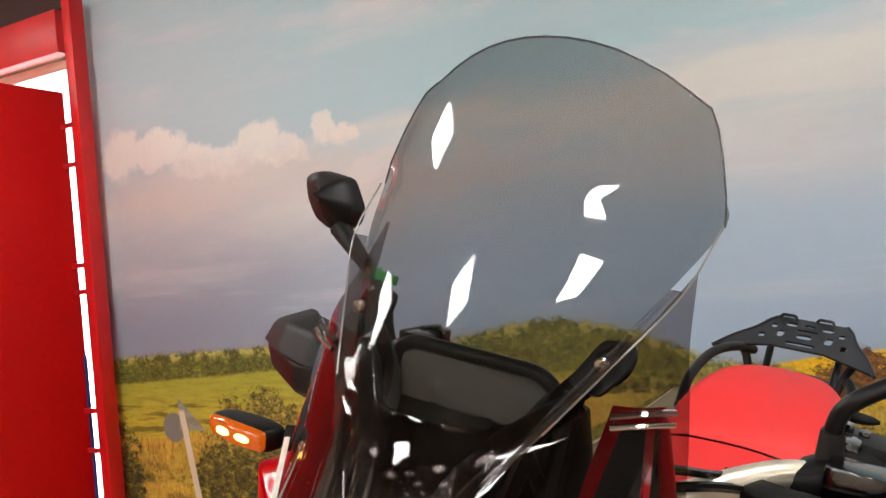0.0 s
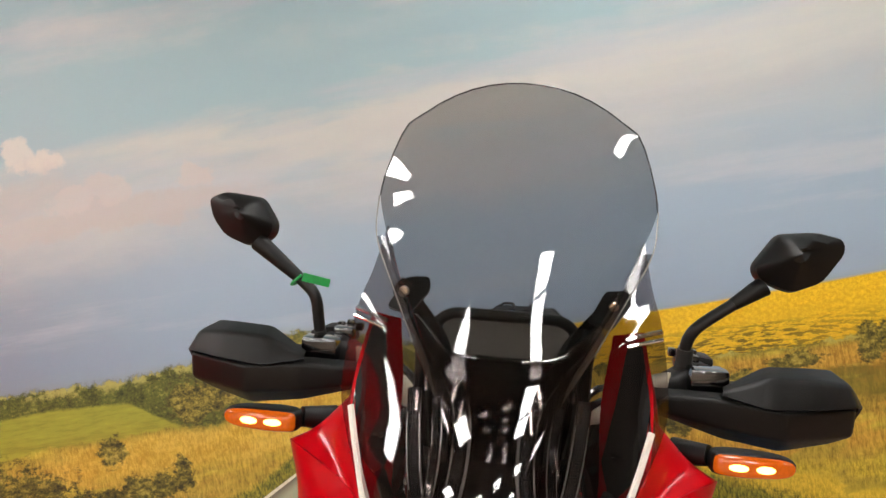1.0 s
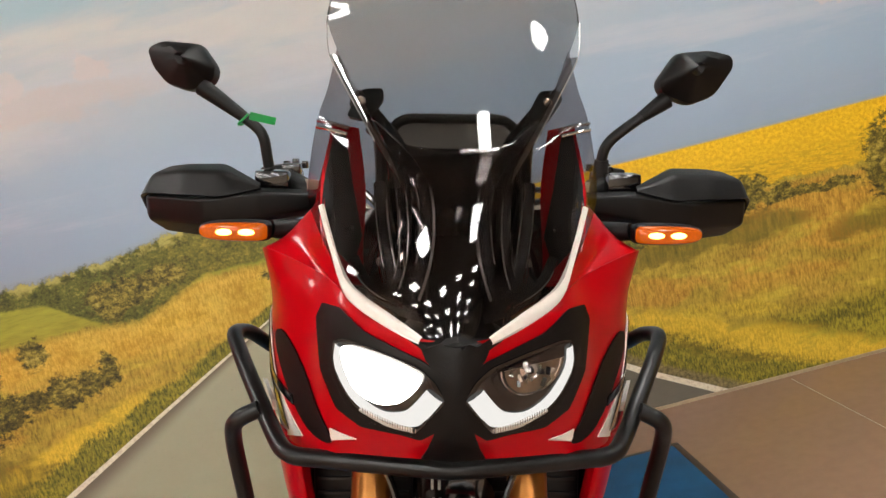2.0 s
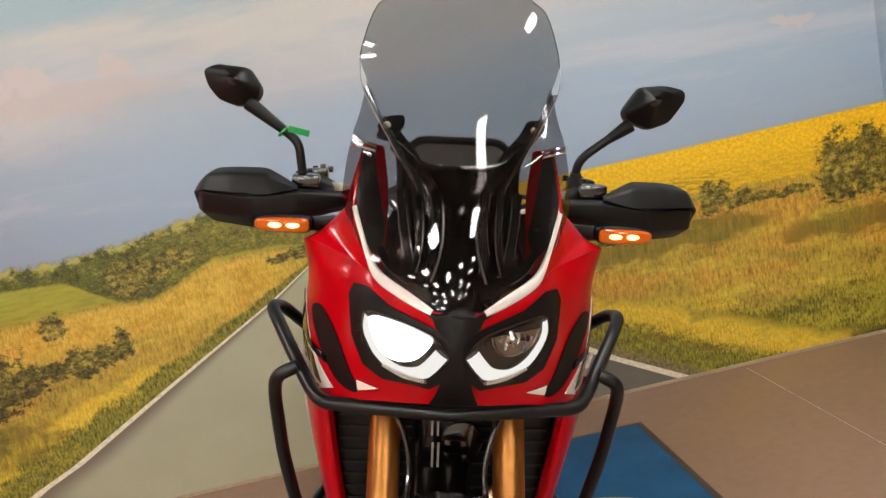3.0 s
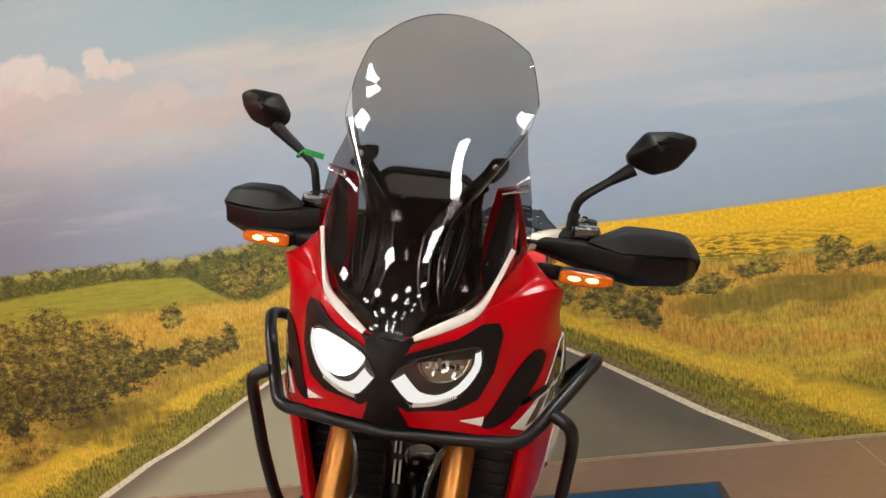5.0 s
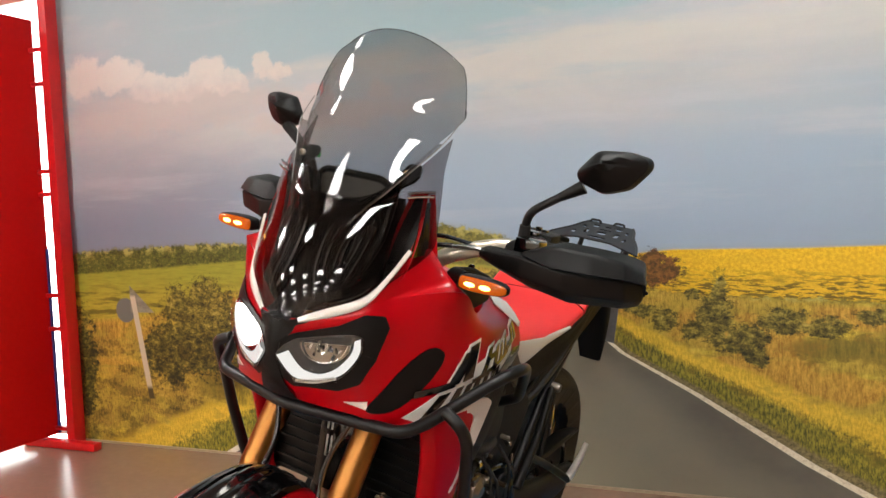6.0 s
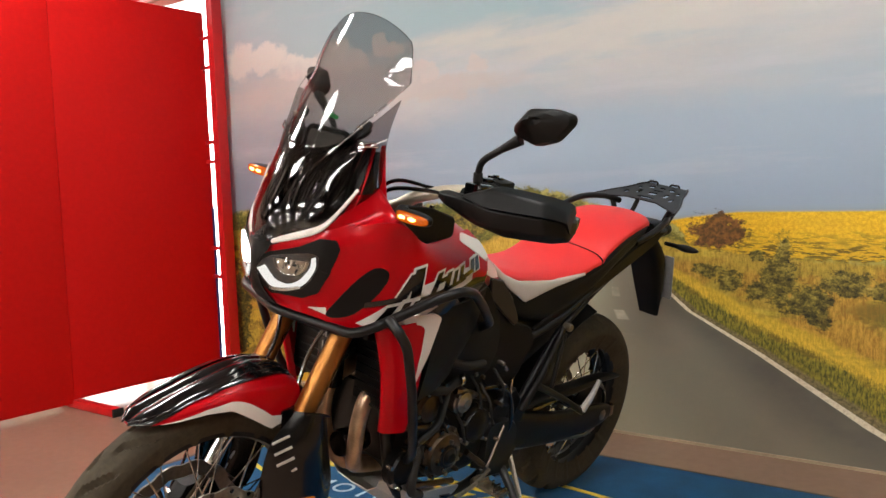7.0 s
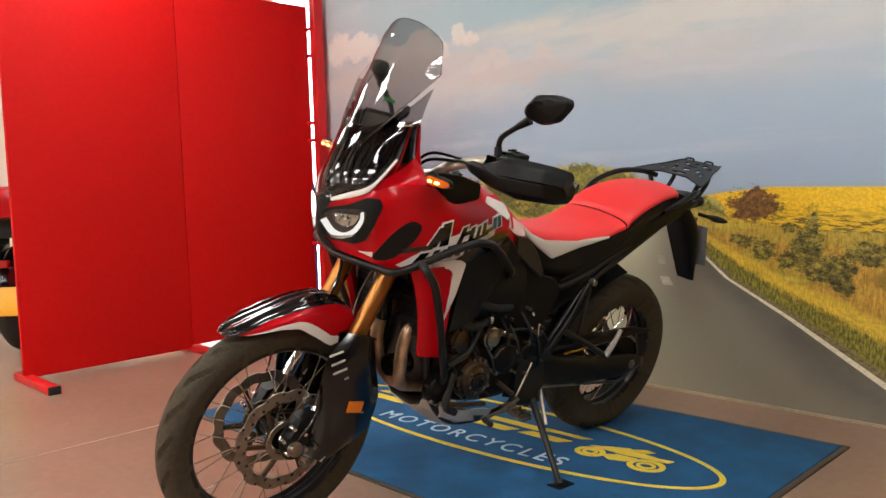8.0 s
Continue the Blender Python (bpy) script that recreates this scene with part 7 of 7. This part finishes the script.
part("seat", hull([[(-.06, -.75, .72), (.06, -.75, .72), (.06, -.75, .78), (-.06, -.75, .78)], [(-.15, -.45, .70), (.15, -.45, .70), (.15, -.45, .78), (-.15, -.45, .78)], [(-.13, -.1, .74), (.13, -.1, .74), (.13, -.1, .84), (-.13, -.1, .84)], [(-.1, .15, .76), (.1, .15, .76), (.1, .15, .86), (-.1, .15, .86)]], 16, 20), SEATBLACK, other)
part("fuel_tank", hull([[(-.06, -1.25, .85), (.06, -1.25, .85), (.06, -1.25, .95), (-.06, -1.25, .95)], [(-.15, -1.05, .78), (.15, -1.05, .78), (.13, -1.05, 1.0), (-.13, -1.05, 1.0)], [(-.13, -.75, .74), (.13, -.75, .74), (.09, -.75, .90), (-.09, -.75, .90)]], 16, 20), GLOSS, other)
part("luggage_box", box((0, .20, .98), (.40, .30, .20), .05), RED, other, "red luggage box")
part("box_plate", box((0, .12, .88), (.24, .30, .02), .004), SATIN, other)
part("engine", box((0, -.85, .45), (.34, .45, .40), .06), DARK, other)
part("silencer", tube([(.18, -.6, .30), (.20, -.2, .32), (.20, .25, .36)], [.03, .05, .045], 16, 16), CHROME, other, "chrome silencer")
for s in (1, -1):
    part("fork_leg", tube([(.08 * s, -1.25, .95), (.08 * s, -1.55, .31)], .022, 12), CHROME, other)
    part("rear_indicator", box((.14 * s, .28, .62), (.06, .03, .03), .008), REFLECTOR, other)
    part("side_case", box((.27 * s, .02, .62), (.20, .42, .34), .05), GLOSS, other)
part("handlebar", tube([(.36, -.95, 1.08), (.2, -1.1, 1.12), (0, -1.18, 1.06), (-.2, -1.1, 1.12), (-.36, -.95, 1.08)], .013, 10, 30), CHROME, other)
part("headlamp", lathe([(0, -.06), (.07, -.05), (.085, 0), (.07, .06), (0, .09)], (0, -1.36, .92), 28, "y"), CHROME, other)
part("frame", tube([(0, -1.25, .95), (0, -.95, .80), (0, -.35, .66), (0, .1, .62)], .03, 10, 16), SATIN, other)
part("swinging_arm", tube([(.09, -.5, .36), (.09, 0, .31)], .03, 10), SATIN, other)
part("side_stand", tube([(.10, -.55, .30), (.24, -.60, .01)], .011, 8), SATIN, other)
